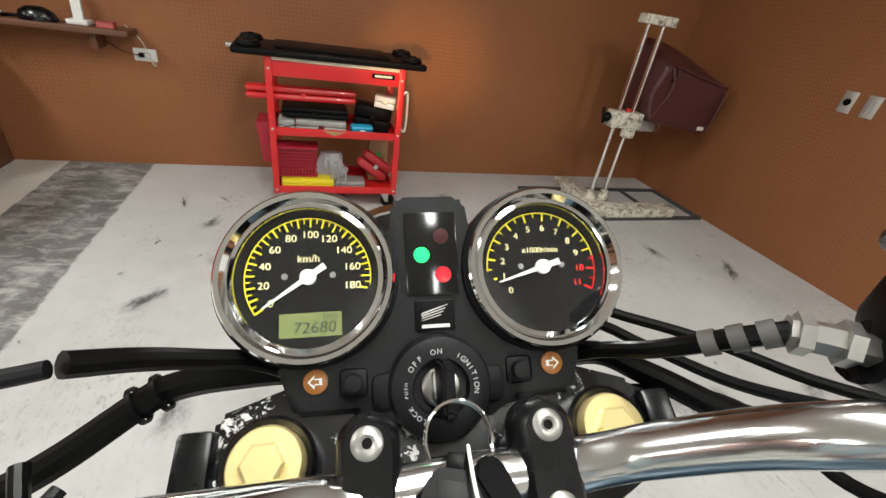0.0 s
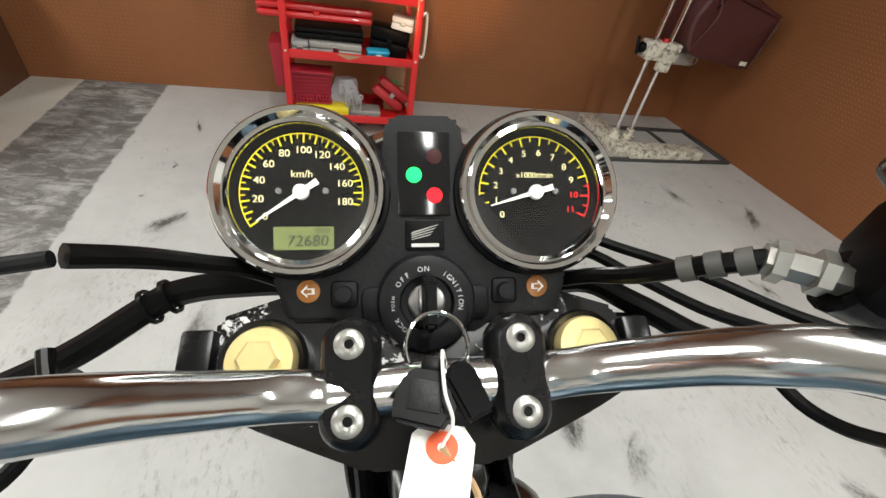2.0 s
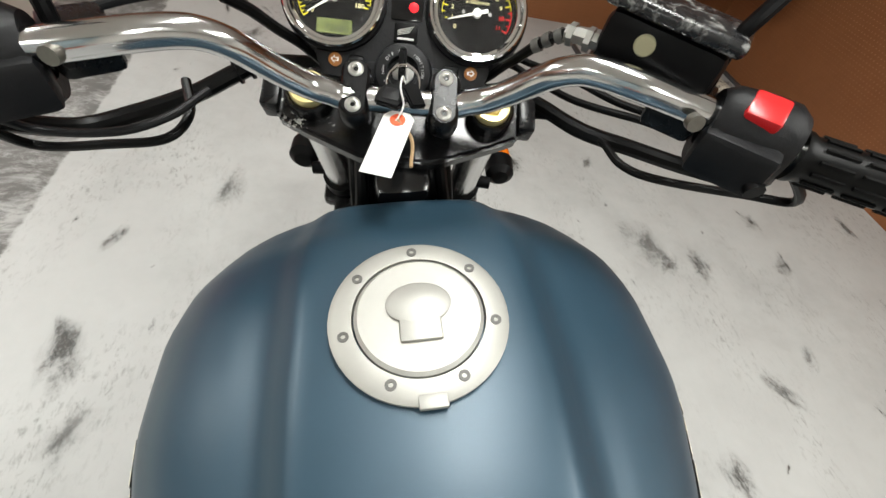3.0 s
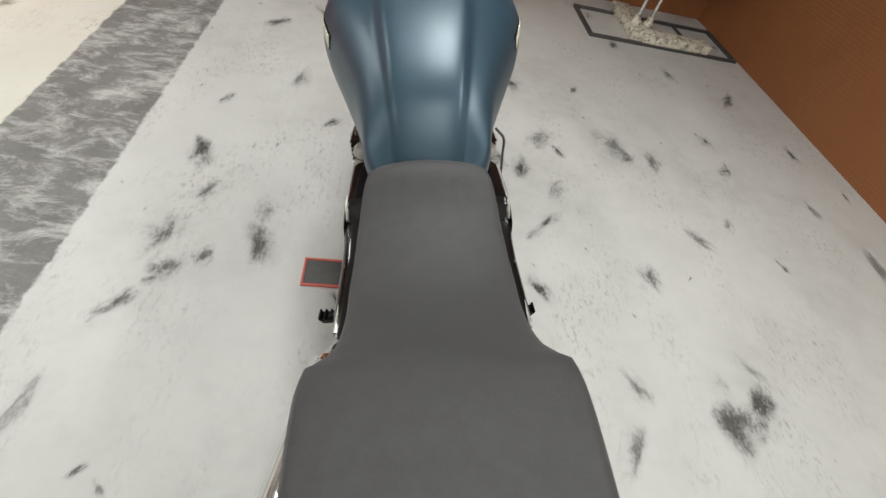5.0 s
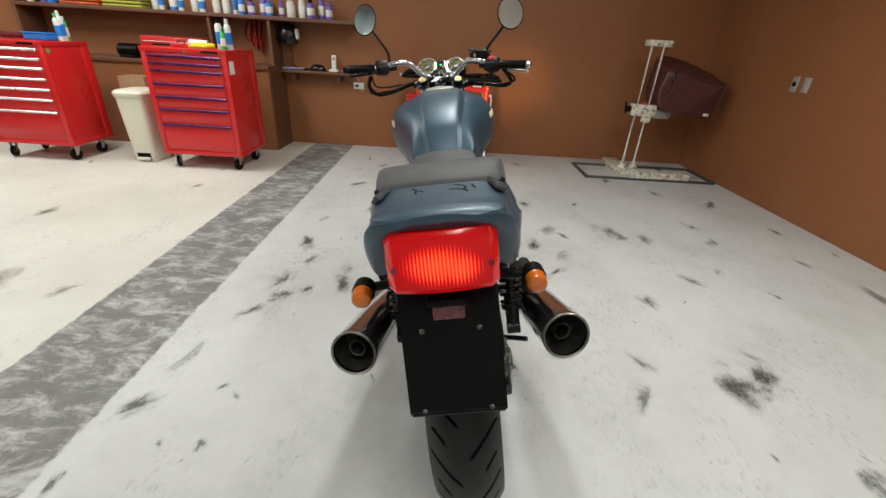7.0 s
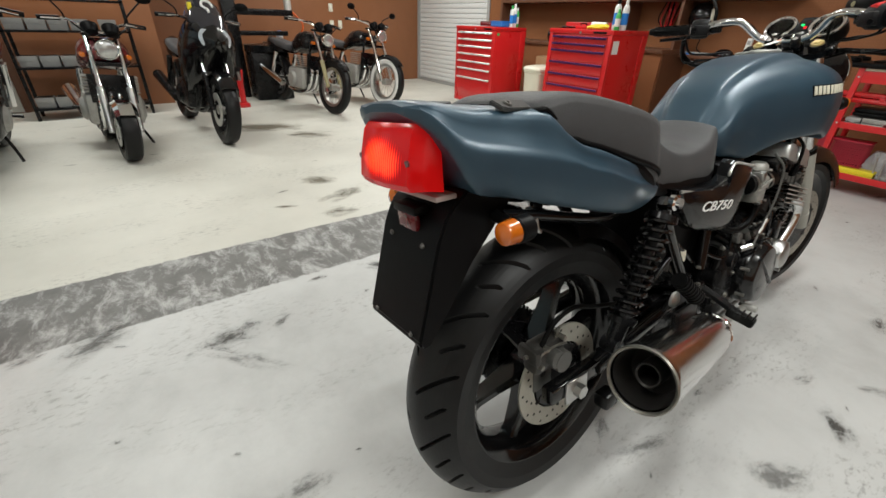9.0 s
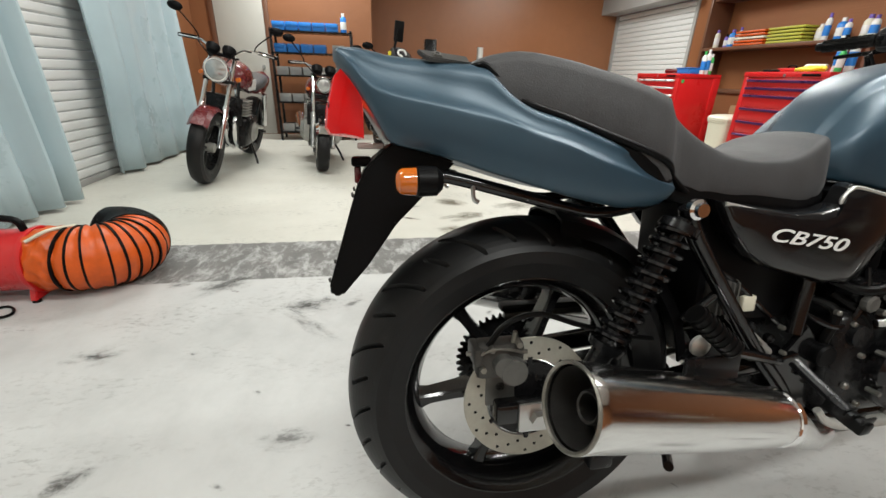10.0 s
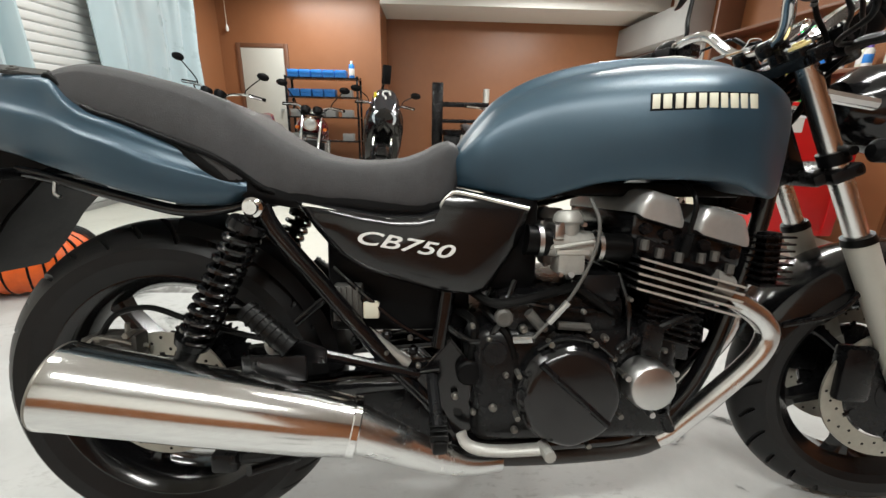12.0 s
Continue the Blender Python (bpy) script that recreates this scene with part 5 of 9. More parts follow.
for x, y, z, r in ((0.158, 0.690, 0.478, 0.006), (0.160, 0.722, 0.545, 0.006), (0.166, 0.80, 0.540, 0.005), (0.148, 0.66, 0.50, 0.006), (0.14, 0.56, 0.42, 0.005), (0.14, 0.545, 0.475, 0.005), (0.138, 0.50, 0.445, 0.005), (0.166, 0.86, 0.532, 0.005), (0.166, 0.945, 0.555, 0.005), (0.145, 0.63, 0.36, 0.007), (0.15, 0.665, 0.33, 0.006)):
    bp("clip", lathe([(0, 0), (r, 0), (r, 0.008), (r * 0.6, 0.011), (0, 0.011)], pose(x, y, z, 0, 90), 8), DULLBOLT)
bp("regulator", box((0.085, 0.40, 0.50), (0.125, 0.455, 0.57), 0.006), DARKCAST, "finned dark regulator")
for k in range(5):
    bp("regulator_fin", box((0.120, 0.402 + 0.0105 * k, 0.503), (0.132, 0.406 + 0.0105 * k, 0.567), 0.001), DARKCAST)

DARKEXHAUST = surface("dark_exhaust_steel", (0.035, 0.033, 0.031), 0.4, 0.4, vary=0.3, grain=90)

# exhaust
for x in (0.155, 0.055, -0.055, -0.155):
    q = 1.0 if abs(x) > 0.1 else 0.85
    bp("header_pipe", tube([(x, 1.125, 0.560), (x, 1.165, 0.543), (x, 1.212, 0.512), (x * 0.99, 1.231, 0.477), (x * 0.97, 1.212, 0.428), (x * 0.9, 1.15, 0.350), (x * 0.8, 1.085, 0.272), (x * 0.76, 1.045, 0.242)], 0.0205, 14), PIPECHROME, "chrome exhaust header pipe")
    # Lower run coloured dark in place of the frame tube that hides it.
    bp("collector_pipe", tube([(x * 0.765, 1.05, 0.245), (x * 0.72, 1.00, 0.222), (x * 0.72, 0.85, 0.210), (x * 0.75, 0.70, 0.212), (x * 0.8 * q, 0.60, 0.222)], 0.0212, 14), DARKEXHAUST, "dark pipe under the engine")
    bp("exhaust_flange", rod((x, 1.095, 0.585), (x, 1.13, 0.570), 0.03, None, 16), CASTALU)




def brushed_chrome():
    """Chrome with fine scratches running along the silencer."""
    mat, nt, b = nodes_of("scratched_chrome")
    mp = nt.nodes.new("ShaderNodeMapping")
    mp.inputs["Scale"].default_value = (1.0, 0.06, 1.0)
    link(nt, object_co(nt), mp.inputs[0])
    n = noise_node(nt, 420.0, 4, 0.7, mp.outputs[0])
    link(nt, ramp(nt, n, [(0.3, (0.64, 0.64, 0.63)), (0.7, (0.74, 0.74, 0.73))]), b.inputs["Base Color"])
    b.inputs["Metallic"].default_value = 1.0
    link(nt, ramp(nt, n, [(0.3, 0.11), (0.7, 0.19)]), b.inputs["Roughness"])
    return mat


SILENCERCHROME = brushed_chrome()


def silencer(sign):
    a, b = Vector((sign * 0.284, 0.032, 0.460)), Vector((sign * 0.215, 0.60, 0.316))
    d = (b - a).normalized()
    m = Matrix.Translation(a) @ frame_to(d)
    L = (b - a).length
    body = bp("silencer", lathe([(0.060, 0.002), (0.0625, 0.0), (0.064, 0.004), (0.063, 0.02), (0.060, 0.20), (0.0545, 0.36), (0.0485, 0.43), (0.0475, 0.437), (0.046, 0.437), (0.046, 0.42), (0.058, 0.02), (0.060, 0.002)], m, 44, True), SILENCERCHROME, "satin chrome megaphone silencer")
    part("clamp", lathe([(0.0485, 0.430), (0.0505, 0.432), (0.0505, 0.442), (0.0475, 0.444), (0.046, 0.437)], m, 40, True), CHROME, body)
    part("end_cone", lathe([(0.0560, 0.010), (0.0530, 0.040), (0.045, 0.070), (0.026, 0.085), (0.0235, 0.085), (0.019, 0.085), (0.018, 0.16), (0.0005, 0.16), (0.0005, 0.165), (0.0500, 0.165), (0.0565, 0.020)], m, 36, True), DARKEXHAUST, body, "sooty dark outlet cone")
    part("outlet_pipe", lathe([(0.0195, 0.034), (0.0225, 0.032), (0.0245, 0.036), (0.0245, 0.09), (0.0195, 0.09)], m, 28, True), DARKEXHAUST, body)
    part("outlet_rim", lathe([(0.0575, 0.001), (0.0615, -0.002), (0.064, 0.001), (0.0635, 0.006), (0.058, 0.006)], m, 44, True), DULLSTEEL, body)
    part("link_pipe", tube([m @ Vector((0, 0, 0.43)), (sign * 0.225, 0.49, 0.330), (sign * 0.210, 0.54, 0.298), (sign * 0.190, 0.59, 0.264), (sign * 0.165, 0.65, 0.232), (sign * 0.14, 0.72, 0.215)], 0.041, 20, 6, 0.020), PIPECHROME, body)
    part("hanger", box((sign * 0.22 - 0.004, 0.27, 0.43), (sign * 0.22 + 0.004, 0.375, 0.475), 0.003), BLACKSATIN, body)


silencer(1)
silencer(-1)

# footrests, pedal, stands
for sg in (1, -1):
    pg = bp("footrest", tube([(sg * 0.15, 0.585, 0.400), (sg * 0.25, 0.594, 0.352)], 0.011, 10), BLACKSATIN, "black rubber footrest on a black bar")
    part("rubber", box((-0.034, -0.013, -0.018), (0.034, 0.013, 0.009), 0.006, Matrix.Translation((sg * 0.250, 0.594, 0.352)) @ pose(0, 0, 0, 0, sg * 14, sg * 4)), RUBBER, pg)
    for k in range(5):
        part("rib", box((-0.002, -0.015, 0.0), (0.002, 0.015, 0.0125), 0.001, Matrix.Translation((sg * (0.222 + 0.014 * k), 0.594, 0.352)) @ pose(0, 0, 0, 0, sg * 14, sg * 4)), RUBBER, pg)
    rp = bp("pillion_footrest", rod((sg * 0.215, 0.278, 0.553), (sg * 0.225, 0.352, 0.488), 0.017, 0.018, 14), RUBBER, "folded ribbed rubber pillion footrest")
    for k in range(8):
        c = Vector((sg * 0.216, 0.283, 0.549)).lerp(Vector((sg * 0.225, 0.349, 0.491)), k / 7)
        part("rib", rod(c, c + Vector((sg * 0.0005, 0.0028, -0.0025)), 0.0195, None, 14), RUBBER, rp)
    part("bracket", sheet([(0.29, 0.455), (0.40, 0.445), (0.40, 0.470), (0.365, 0.485), (0.33, 0.490)], 0.01, Matrix(((0, 0, 1, 0.18 if sg > 0 else -0.19), (1, 0, 0, 0), (0, 1, 0, 0), (0, 0, 0, 1))), 0.002), BLACKSATIN, rp)
    part("bracket_bolt", lathe([(0, 0), (0.019, 0), (0.019, 0.006), (0.012, 0.010), (0, 0.010)], pose(sg * 0.192, 0.318, 0.482, 0, 90 * sg), 18), ALU, rp)
    part("stay", rod((sg * 0.175, 0.38, 0.46), (sg * 0.14, 0.56, 0.40), 0.010, None, 10), BLACKPAINT, rp)
bp("brake_pedal", tube([(0.172, 0.640, 0.300), (0.180, 0.648, 0.284), (0.186, 0.672, 0.274), (0.190, 0.72, 0.272), (0.198, 0.786, 0.280)], 0.008, 10, 6, None, 1.5), CASTALU, "bare alloy rear brake pedal")
bp("pedal_pad", rod((0.19, 0.790, 0.283), (0.228, 0.794, 0.283), 0.011, None, 10), CASTALU)
bp("gear_lever", tube([(-0.165, 0.62, 0.36), (-0.19, 0.68, 0.32), (-0.20, 0.80, 0.31)], 0.007, 8), STEEL)
bp("gear_lever_rubber", rod((-0.19, 0.80, 0.31), (-0.245, 0.80, 0.31), 0.011, None, 10), RUBBER)
# Oversized head block and added plate close the view between tank and fork.
bp("steering_head", box((-0.030, -0.045, -0.14), (0.030, 0.030, 0.085), 0.014, Matrix.Translation((0, 1.305, 0.90)) @ pose(0, 0, 0, 25)), BLACKPAINT, "gloss black steering head")
bp("neck_gap_plate", sheet([(1.19, 0.72), (1.27, 0.70), (1.345, 0.80), (1.31, 0.95), (1.24, 0.90)], 0.07, Matrix(((0, 0, 1, -0.035), (1, 0, 0, 0), (0, 1, 0, 0), (0, 0, 0, 1))), 0.006), BLACKSATIN, "black plate closing the gap behind the steering head")
# Added slab, no known part, that keeps the gap under the tank dark.
bp("tank_gap_slab", box((-0.098, 0.80, 0.739), (0.098, 1.19, 0.766), 0.006), RUBBER, "black slab closing the gap under the tank")
# Added block that hides the bright floor between swing arm and engine.
bp("engine_gap_block", box((0.045, 0.43, 0.235), (0.105, 0.62, 0.40), 0.016), BLACKSATIN, "black block closing the gap behind the engine")
cs = bp("centre_stand", tube([(0.10, 0.52, 0.25), (0.12, 0.34, 0.235), (0.125, 0.20, 0.225)], 0.014, 10), BLACKSATIN, "folded black centre stand")
part("leg", tube([(-0.10, 0.52, 0.25), (-0.12, 0.34, 0.235), (-0.125, 0.20, 0.225)], 0.014, 10), BLACKSATIN, cs)
part("foot", box((0.108, 0.165, 0.205), (0.148, 0.215, 0.245), 0.008), BLACKSATIN, cs)
part("stand_arm", rod((0.14, 0.33, 0.235), (0.22, 0.27, 0.265), 0.009, None, 10), BLACKSATIN, cs)
ss = bp("side_stand", tube([(-0.125, 0.66, 0.24), (-0.185, 0.77, 0.12), (-0.245, 0.905, -0.024)], 0.012, 10), BLACKSATIN, "black side stand, down")
part("foot", box((-0.275, 0.885, -0.044), (-0.215, 0.95, -0.026), 0.004, None), BLACKSATIN, ss)

SLIDER = surface("pale_grey_fork_paint", (0.40, 0.39, 0.345), 0.42, vary=0.08, grain=40, dirt=0.08, dirt_colour=(0.12, 0.11, 0.09))

# front fork
for sg in (1, -1):
    x = sg * 0.087
    up = Vector((x, 1.2985, 1.021))
    low = Vector((x, 1.640, 0.325))
    d = (low - up).normalized()
    fk = bp("fork_leg", rod(up + d * 0.002, up + d * 0.42, 0.0200, None, 24), PIPECHROME, "chrome fork tube with a pale grey slider", None, True)
    for nm, a0, a1, r0, r1, mat, lb in (("slider", 0.395, 0.72, 0.028, 0.024, GREYPAINT, "pale grey fork slider"), ("dust_seal", 0.385, 0.40, 0.0275, 0.03, RUBBER, ""), ("axle_lug", 0.70, 0.775, 0.026, 0.021, GREYPAINT, "")):
        bm = rod(up + d * a0, up + d * a1, r0, r1, 24)
        bmesh.ops.transform(bm, matrix=FRONT, verts=bm.verts)
        part(nm, bm, SLIDER if mat is GREYPAINT else mat, fk, lb)
    cpm = FRONT @ Matrix.Translation(up - d * 0.004) @ frame_to(-d)
    cp = bp("fork_cap", lathe([(0, 0.0), (0.0178, 0.0), (0.0178, 0.010), (0.0165, 0.0125), (0.0, 0.0125)], cpm, 40), GOLD, "gold anodised fork cap")
    part("hexagon", lathe([(0.0, 0.012), (0.0105, 0.012), (0.0105, 0.0165), (0.009, 0.0175), (0.0, 0.0175)], cpm, 6), GOLD, cp)
    bp("cap_surround", lathe([(0.0182, -0.03), (0.0228, -0.03), (0.0228, 0.005), (0.0208, 0.0075), (0.0182, 0.006)], cpm, 40, True), BLACKSATIN, "black clamp ring")
    bm = box((x - 0.030, -0.034, -0.014), (x + 0.030, 0.030, 0.014), 0.010, Matrix.Translation((0, 1.408, 0.80)) @ pose(0, 0, 0, 25.5))
    bp("lower_clamp", bm, BLACKSATIN, "", None, True)
    bp("front_caliper", box((x - sg * 0.015 - 0.02, 1.50, 0.30), (x - sg * 0.015 + 0.02, 1.57, 0.43), 0.012), BLACKSATIN, "black front brake caliper", None, True)
    bp("headlight_bracket", tube([(x, 1.335, 0.95), (x * 0.98, 1.39, 0.94), (x * 0.95, 1.45, 0.93)], 0.012, 8), CHROME, "", None, True)
    bp("bracket_ring", rod(up + d * 0.20, up + d * 0.225, 0.026, None, 20), BLACKPLASTIC, "", None, True)
    indicator("front_turn_signal", (sg * 0.146, 1.408, 0.842), sg, True)
BRIDGE = Matrix.Translation((0, 1.306, 1.010)) @ pose(0, 0, 0, 25.8)
bp("top_bridge", sheet([(-0.120, -0.022), (-0.120, 0.026), (-0.078, 0.040), (-0.055, 0.052), (0.055, 0.052), (0.078, 0.040), (0.120, 0.026), (0.120, -0.022), (0.095, -0.034), (0.060, -0.048), (0.034, -0.058), (-0.034, -0.058), (-0.060, -0.048), (-0.095, -0.034)], 0.020, BRIDGE @ pose(0, 0, -0.012), 0.004), CHIPBLACK, "chipped black top bridge", None, True)
for sg in (1, -1):
    bp("clamp_ear", box((sg * 0.125 - 0.009, -0.016, -0.010), (sg * 0.125 + 0.009, 0.018, 0.016), 0.003, BRIDGE), BLACKSATIN, "", None, True)
bp("lower_bridge", box((-0.10, -0.045, -0.015), (0.10, 0.035, 0.012), 0.01, Matrix.Translation((0, 1.398, 0.80)) @ pose(0, 0, 0, 25.5)), BLACKSATIN, "", None, True)
# Black shell colour stands for the dark surroundings its chrome mirrors.
hb = bp("headlight", lathe([(0, -0.10), (0.05, -0.095), (0.08, -0.06), (0.092, 0.0), (0.096, 0.025), (0.0, 0.030)], Matrix.Translation((0, 1.53, 0.93)) @ pose(0, 0, 0, -92), 40), BLACKPAINT, "round headlight, shell drawn black for its dark reflections", None, True)
rim_ = lathe([(0.092, 0.022), (0.098, 0.026), (0.099, 0.040), (0.095, 0.046), (0.088, 0.042)], Matrix.Translation((0, 1.53, 0.93)) @ pose(0, 0, 0, -92), 40, True)
bmesh.ops.transform(rim_, matrix=FRONT, verts=rim_.verts)
part("rim", rim_, CHROME, hb, "chrome headlight rim")
gl_ = lathe([(0.0, 0.056), (0.05, 0.052), (0.09, 0.038), (0.09, 0.032), (0.0, 0.034)], Matrix.Translation((0, 1.53, 0.93)) @ pose(0, 0, 0, -92), 40)
bmesh.ops.transform(gl_, matrix=FRONT, verts=gl_.verts)
part("lens", gl_, glow("lit_headlamp_lens", (1.0, 0.80, 0.50), 1.2), hb, "lit headlamp lens")
bp("oil_cooler", box((-0.10, 1.225, 0.565), (0.13, 1.258, 0.675), 0.004), BLACKSATIN, "black finned oil cooler")
for i in range(8):
    bp("cooler_fin", box((-0.095, 1.210, 0.572 + i * 0.0132), (0.145, 1.272, 0.576 + i * 0.0132)), BLACKSATIN)
# front mudguard
bm = bmesh.new()
rings = []
for i in range(22):
    a = radians(28 + 135 * i / 21)
    r0 = 0.333
    o, n = FRONTHUB + Vector((0, math.cos(a), math.sin(a))) * r0, Vector((0, math.cos(a), math.sin(a)))
    w = 0.072
    rings.append([o + Vector((x * w, 0, 0)) + n * dd for x, dd in ((-1, -0.055), (-0.97, -0.02), (-0.8, -0.002), (-0.4, 0.008), (0.4, 0.008), (0.8, -0.002), (0.97, -0.02), (1, -0.055), (0.94, -0.055), (0.9, -0.02), (0.7, -0.008), (0.3, 0.002), (-0.3, 0.002), (-0.7, -0.008), (-0.9, -0.02), (-0.94, -0.055))])
add_rings(bm, rings)
bp("front_mudguard", bm, BLACKPAINT, "gloss dark front mudguard", None, True)
bp("mudguard_stay", tube([(0.08, 1.52, 0.59), (0.085, 1.47, 0.51), (0.075, 1.37, 0.47)], 0.006, 8), BLACKSATIN, "", None, True)

# ---- handlebar and instruments ----
BAR = [(0.0, 1.269, 1.044), (0.045, 1.269, 1.045), (0.060, 1.268, 1.050), (0.075, 1.266, 1.056), (0.090, 1.260, 1.068), (0.105, 1.252, 1.083), (0.120, 1.241, 1.100), (0.135, 1.233, 1.109), (0.150, 1.225, 1.112), (0.175, 1.213, 1.112), (0.205, 1.204, 1.108), (0.240, 1.194, 1.102), (0.28, 1.178, 1.094), (0.40, 1.126, 1.093)]
# the bar sits a little askew in its clamps
bar_pts = [(-x, y - 0.008 * min(1.0, x / 0.1) * max(0.0, min(1.0, (0.28 - x) / 0.08)), z) for x, y, z in BAR[:0:-1]] + BAR
handlebar = bp("handlebar", tube(bar_pts, 0.0112, 20, 8), WORNCHROME, "pitted chrome handlebar", None, True)
ZINC = surface("zinc_plated_bolt", (0.40, 0.395, 0.37), 0.36, 0.9, vary=0.15, grain=120)
CLAMP = Matrix.Translation((0, 1.271, 1.046)) @ pose(0, 0, 0, 31)


def on_bar(sign, x):
    """Point and direction (outwards) on the straight end of the bar."""
    a, b = Vector(BAR[-2]), Vector(BAR[-1])
    p = a.lerp(b, (x - a.x) / (b.x - a.x))
    d = (b - a).normalized()
    return Vector((sign * p.x, p.y, p.z)), Vector((sign * d.x, d.y, d.z))


def fp(name, bm, mat, parent, label=""):
    bmesh.ops.transform(bm, matrix=FRONT, verts=bm.verts)
    return part(name, bm, mat, parent, label)


for sg in (1, -1):
    p, d = on_bar(sg, 0.283)
    f = frame_to(d)
    grip = bp("grip", lathe([(0.0115, 0.0), (0.0185, 0.0), (0.0185, 0.004), (0.0165, 0.008), (0.0165, 0.118), (0.0175, 0.12), (0.0175, 0.124), (0.0115, 0.125)], Matrix.Translation(p) @ f, 24, True), RUBBER, "ribbed black rubber grip", None, True)
    bm = bmesh.new()
    for k in range(12):
        a = 2 * math.pi * k / 12
        o = f @ Vector((0.0167 * math.cos(a), 0.0167 * math.sin(a), 0))
        for j in range(4):
            add_rod(bm, p + o + d * (0.012 + 0.027 * j), p + o + d * (0.033 + 0.027 * j), 0.0016, None, 5)
    fp("ribs", bm, RUBBER, grip)
    fp("bar_end", lathe([(0, 0.124), (0.013, 0.124), (0.013, 0.136), (0.010, 0.142), (0, 0.142)], Matrix.Translation(p) @ f, 18), CHROME if sg > 0 else BLACKPLASTIC, grip)
    # switchgear
    q, d = on_bar(sg, 0.252)
    sw = bp("switch_housing", lathe([(0.0115, -0.028), (0.022, -0.028), (0.026, -0.020), (0.027, 0.0), (0.026, 0.02), (0.022, 0.028), (0.0115, 0.028)], Matrix.Translation(q) @ frame_to(d) @ Matrix.Diagonal((1.0, 1.25, 1, 1)), 24, True), GREYPLASTIC, "grey-black switch housing", None, True)
    fp("switch_block", box((-0.026, -0.034, -0.024), (0.026, 0.004, 0.012), 0.006, Matrix.Translation(q) @ pose(0, 0, 0, 0, 0, -35 * sg)), GREYPLASTIC, sw)
    if sg > 0:
        fp("engine_stop_switch", box((-0.012, -0.012, 0.022), (0.012, 0.012, 0.034), 0.003, Matrix.Translation(q) @ pose(0, 0, 0, 20, 0, -35)), RED, sw, "red engine stop switch")
    else:
        fp("indicator_switch", box((-0.008, -0.045, -0.008), (0.008, -0.03, 0.006), 0.003, Matrix.Translation(q)), BLACKPLASTIC, sw)
    fp("starter_button", rod(q + Vector((0.0, -0.032, -0.012)), q + Vector((0.0, -0.042, -0.014)), 0.007, None, 12), BLACKPLASTIC, sw)
    # lever
    lp = bp("lever_perch", box((-0.02, -0.016, -0.016), (0.02, 0.03, 0.016), 0.006, Matrix.Translation(on_bar(sg, 0.212)[0] + Vector((0, 0.012, 0))) @ pose(0, 0, 0, 0, 0, -35 * sg)), BLACKSATIN, "black lever perch", None, True)
    base = on_bar(sg, 0.215)[0] + Vector((0, 0.045, -0.004))
    fp("lever", tube([base, base + Vector((sg * 0.06, 0.012, -0.012)), base + Vector((sg * 0.12, -0.03, -0.022)), base + Vector((sg * 0.19, -0.075, -0.028))], 0.0075, 10, 6, 0.006), BLACKSATIN if sg < 0 else ALU, lp)
    fp("clamp_bolt", rod(on_bar(sg, 0.205)[0] + Vector((0, -0.024, 0.012)), on_bar(sg, 0.205)[0] + Vector((0, -0.03, 0.013)), 0.006, None, 12), DULLSTEEL, lp)
    # mirror
    s0 = on_bar(sg, 0.222)[0] + Vector((0, 0.014, 0.014))
    head_c = Vector((sg * 0.322, 1.235, 1.290))
    mi = bp("mirror", tube([s0, s0 + Vector((0, 0.002, 0.035)), s0 + Vector((sg * 0.012, 0.005, 0.062)), head_c + Vector((-sg * 0.026, 0.02, -0.045))], 0.0055, 10), BLACKPLASTIC, "round-cornered black rear-view mirror", None, True)
    mm = Matrix.Translation(head_c) @ pose(0, 0, 0, 82, sg * -10, sg * 12) @ Matrix.Diagonal((1.3, 1.5, 1, 1))
    fp("shell", lathe([(0, -0.028), (0.022, -0.024), (0.038, -0.012), (0.043, 0.0), (0.041, 0.002), (0, 0.001)], mm, 32), BLACKPLASTIC, mi)
    fp("mirror_glass", lathe([(0, 0.0026), (0.0395, 0.0026), (0.0395, 0.0014), (0, 0.0014)], mm, 32), MIRROR, mi, "mirror glass")
    # bar clamp
    x = sg * 0.039
    bm = bmesh.new()
    rings = []
    for h, w, l in ((-0.017, 0.0125, 0.027), (-0.012, 0.0135, 0.029), (-0.002, 0.0140, 0.0300), (0.006, 0.0135, 0.0285), (0.0105, 0.0120, 0.0262), (0.0125, 0.0098, 0.0240)):
        ring = []
        for k in range(32):
            t = 2 * math.pi * k / 32
            ring.append(CLAMP @ Vector((x + w * math.cos(t), (l - w) * math.copysign(1, math.sin(t + 1e-6)) + w * math.sin(t), h)))
        rings.append(ring)
    add_rings(bm, rings)
    cl = bp("bar_clamp", bm, BLACKSATIN, "black handlebar clamp with two bolts", None, True)
    for y in (0.0160, -0.0160):
        fp("bolt", lathe([(0.0022, 0.0095), (0.0022, 0.0138), (0.0034, 0.0147), (0.0056, 0.0143), (0.0068, 0.0132), (0.0070, 0.0095), (0.0022, 0.009)], CLAMP @ pose(x, y, 0), 24, True), ZINC, cl, "silver socket bolt")
        fp("socket", lathe([(0, 0.0105), (0.0035, 0.0105), (0.0035, 0.0112), (0, 0.0112)], CLAMP @ pose(x, y, 0), 6), DARKCAST, cl)
    fp("riser", rod(CLAMP @ Vector((x, 0, -0.038)), CLAMP @ Vector((x, 0, -0.014)), 0.015, 0.0135, 20), BLACKSATIN, cl)

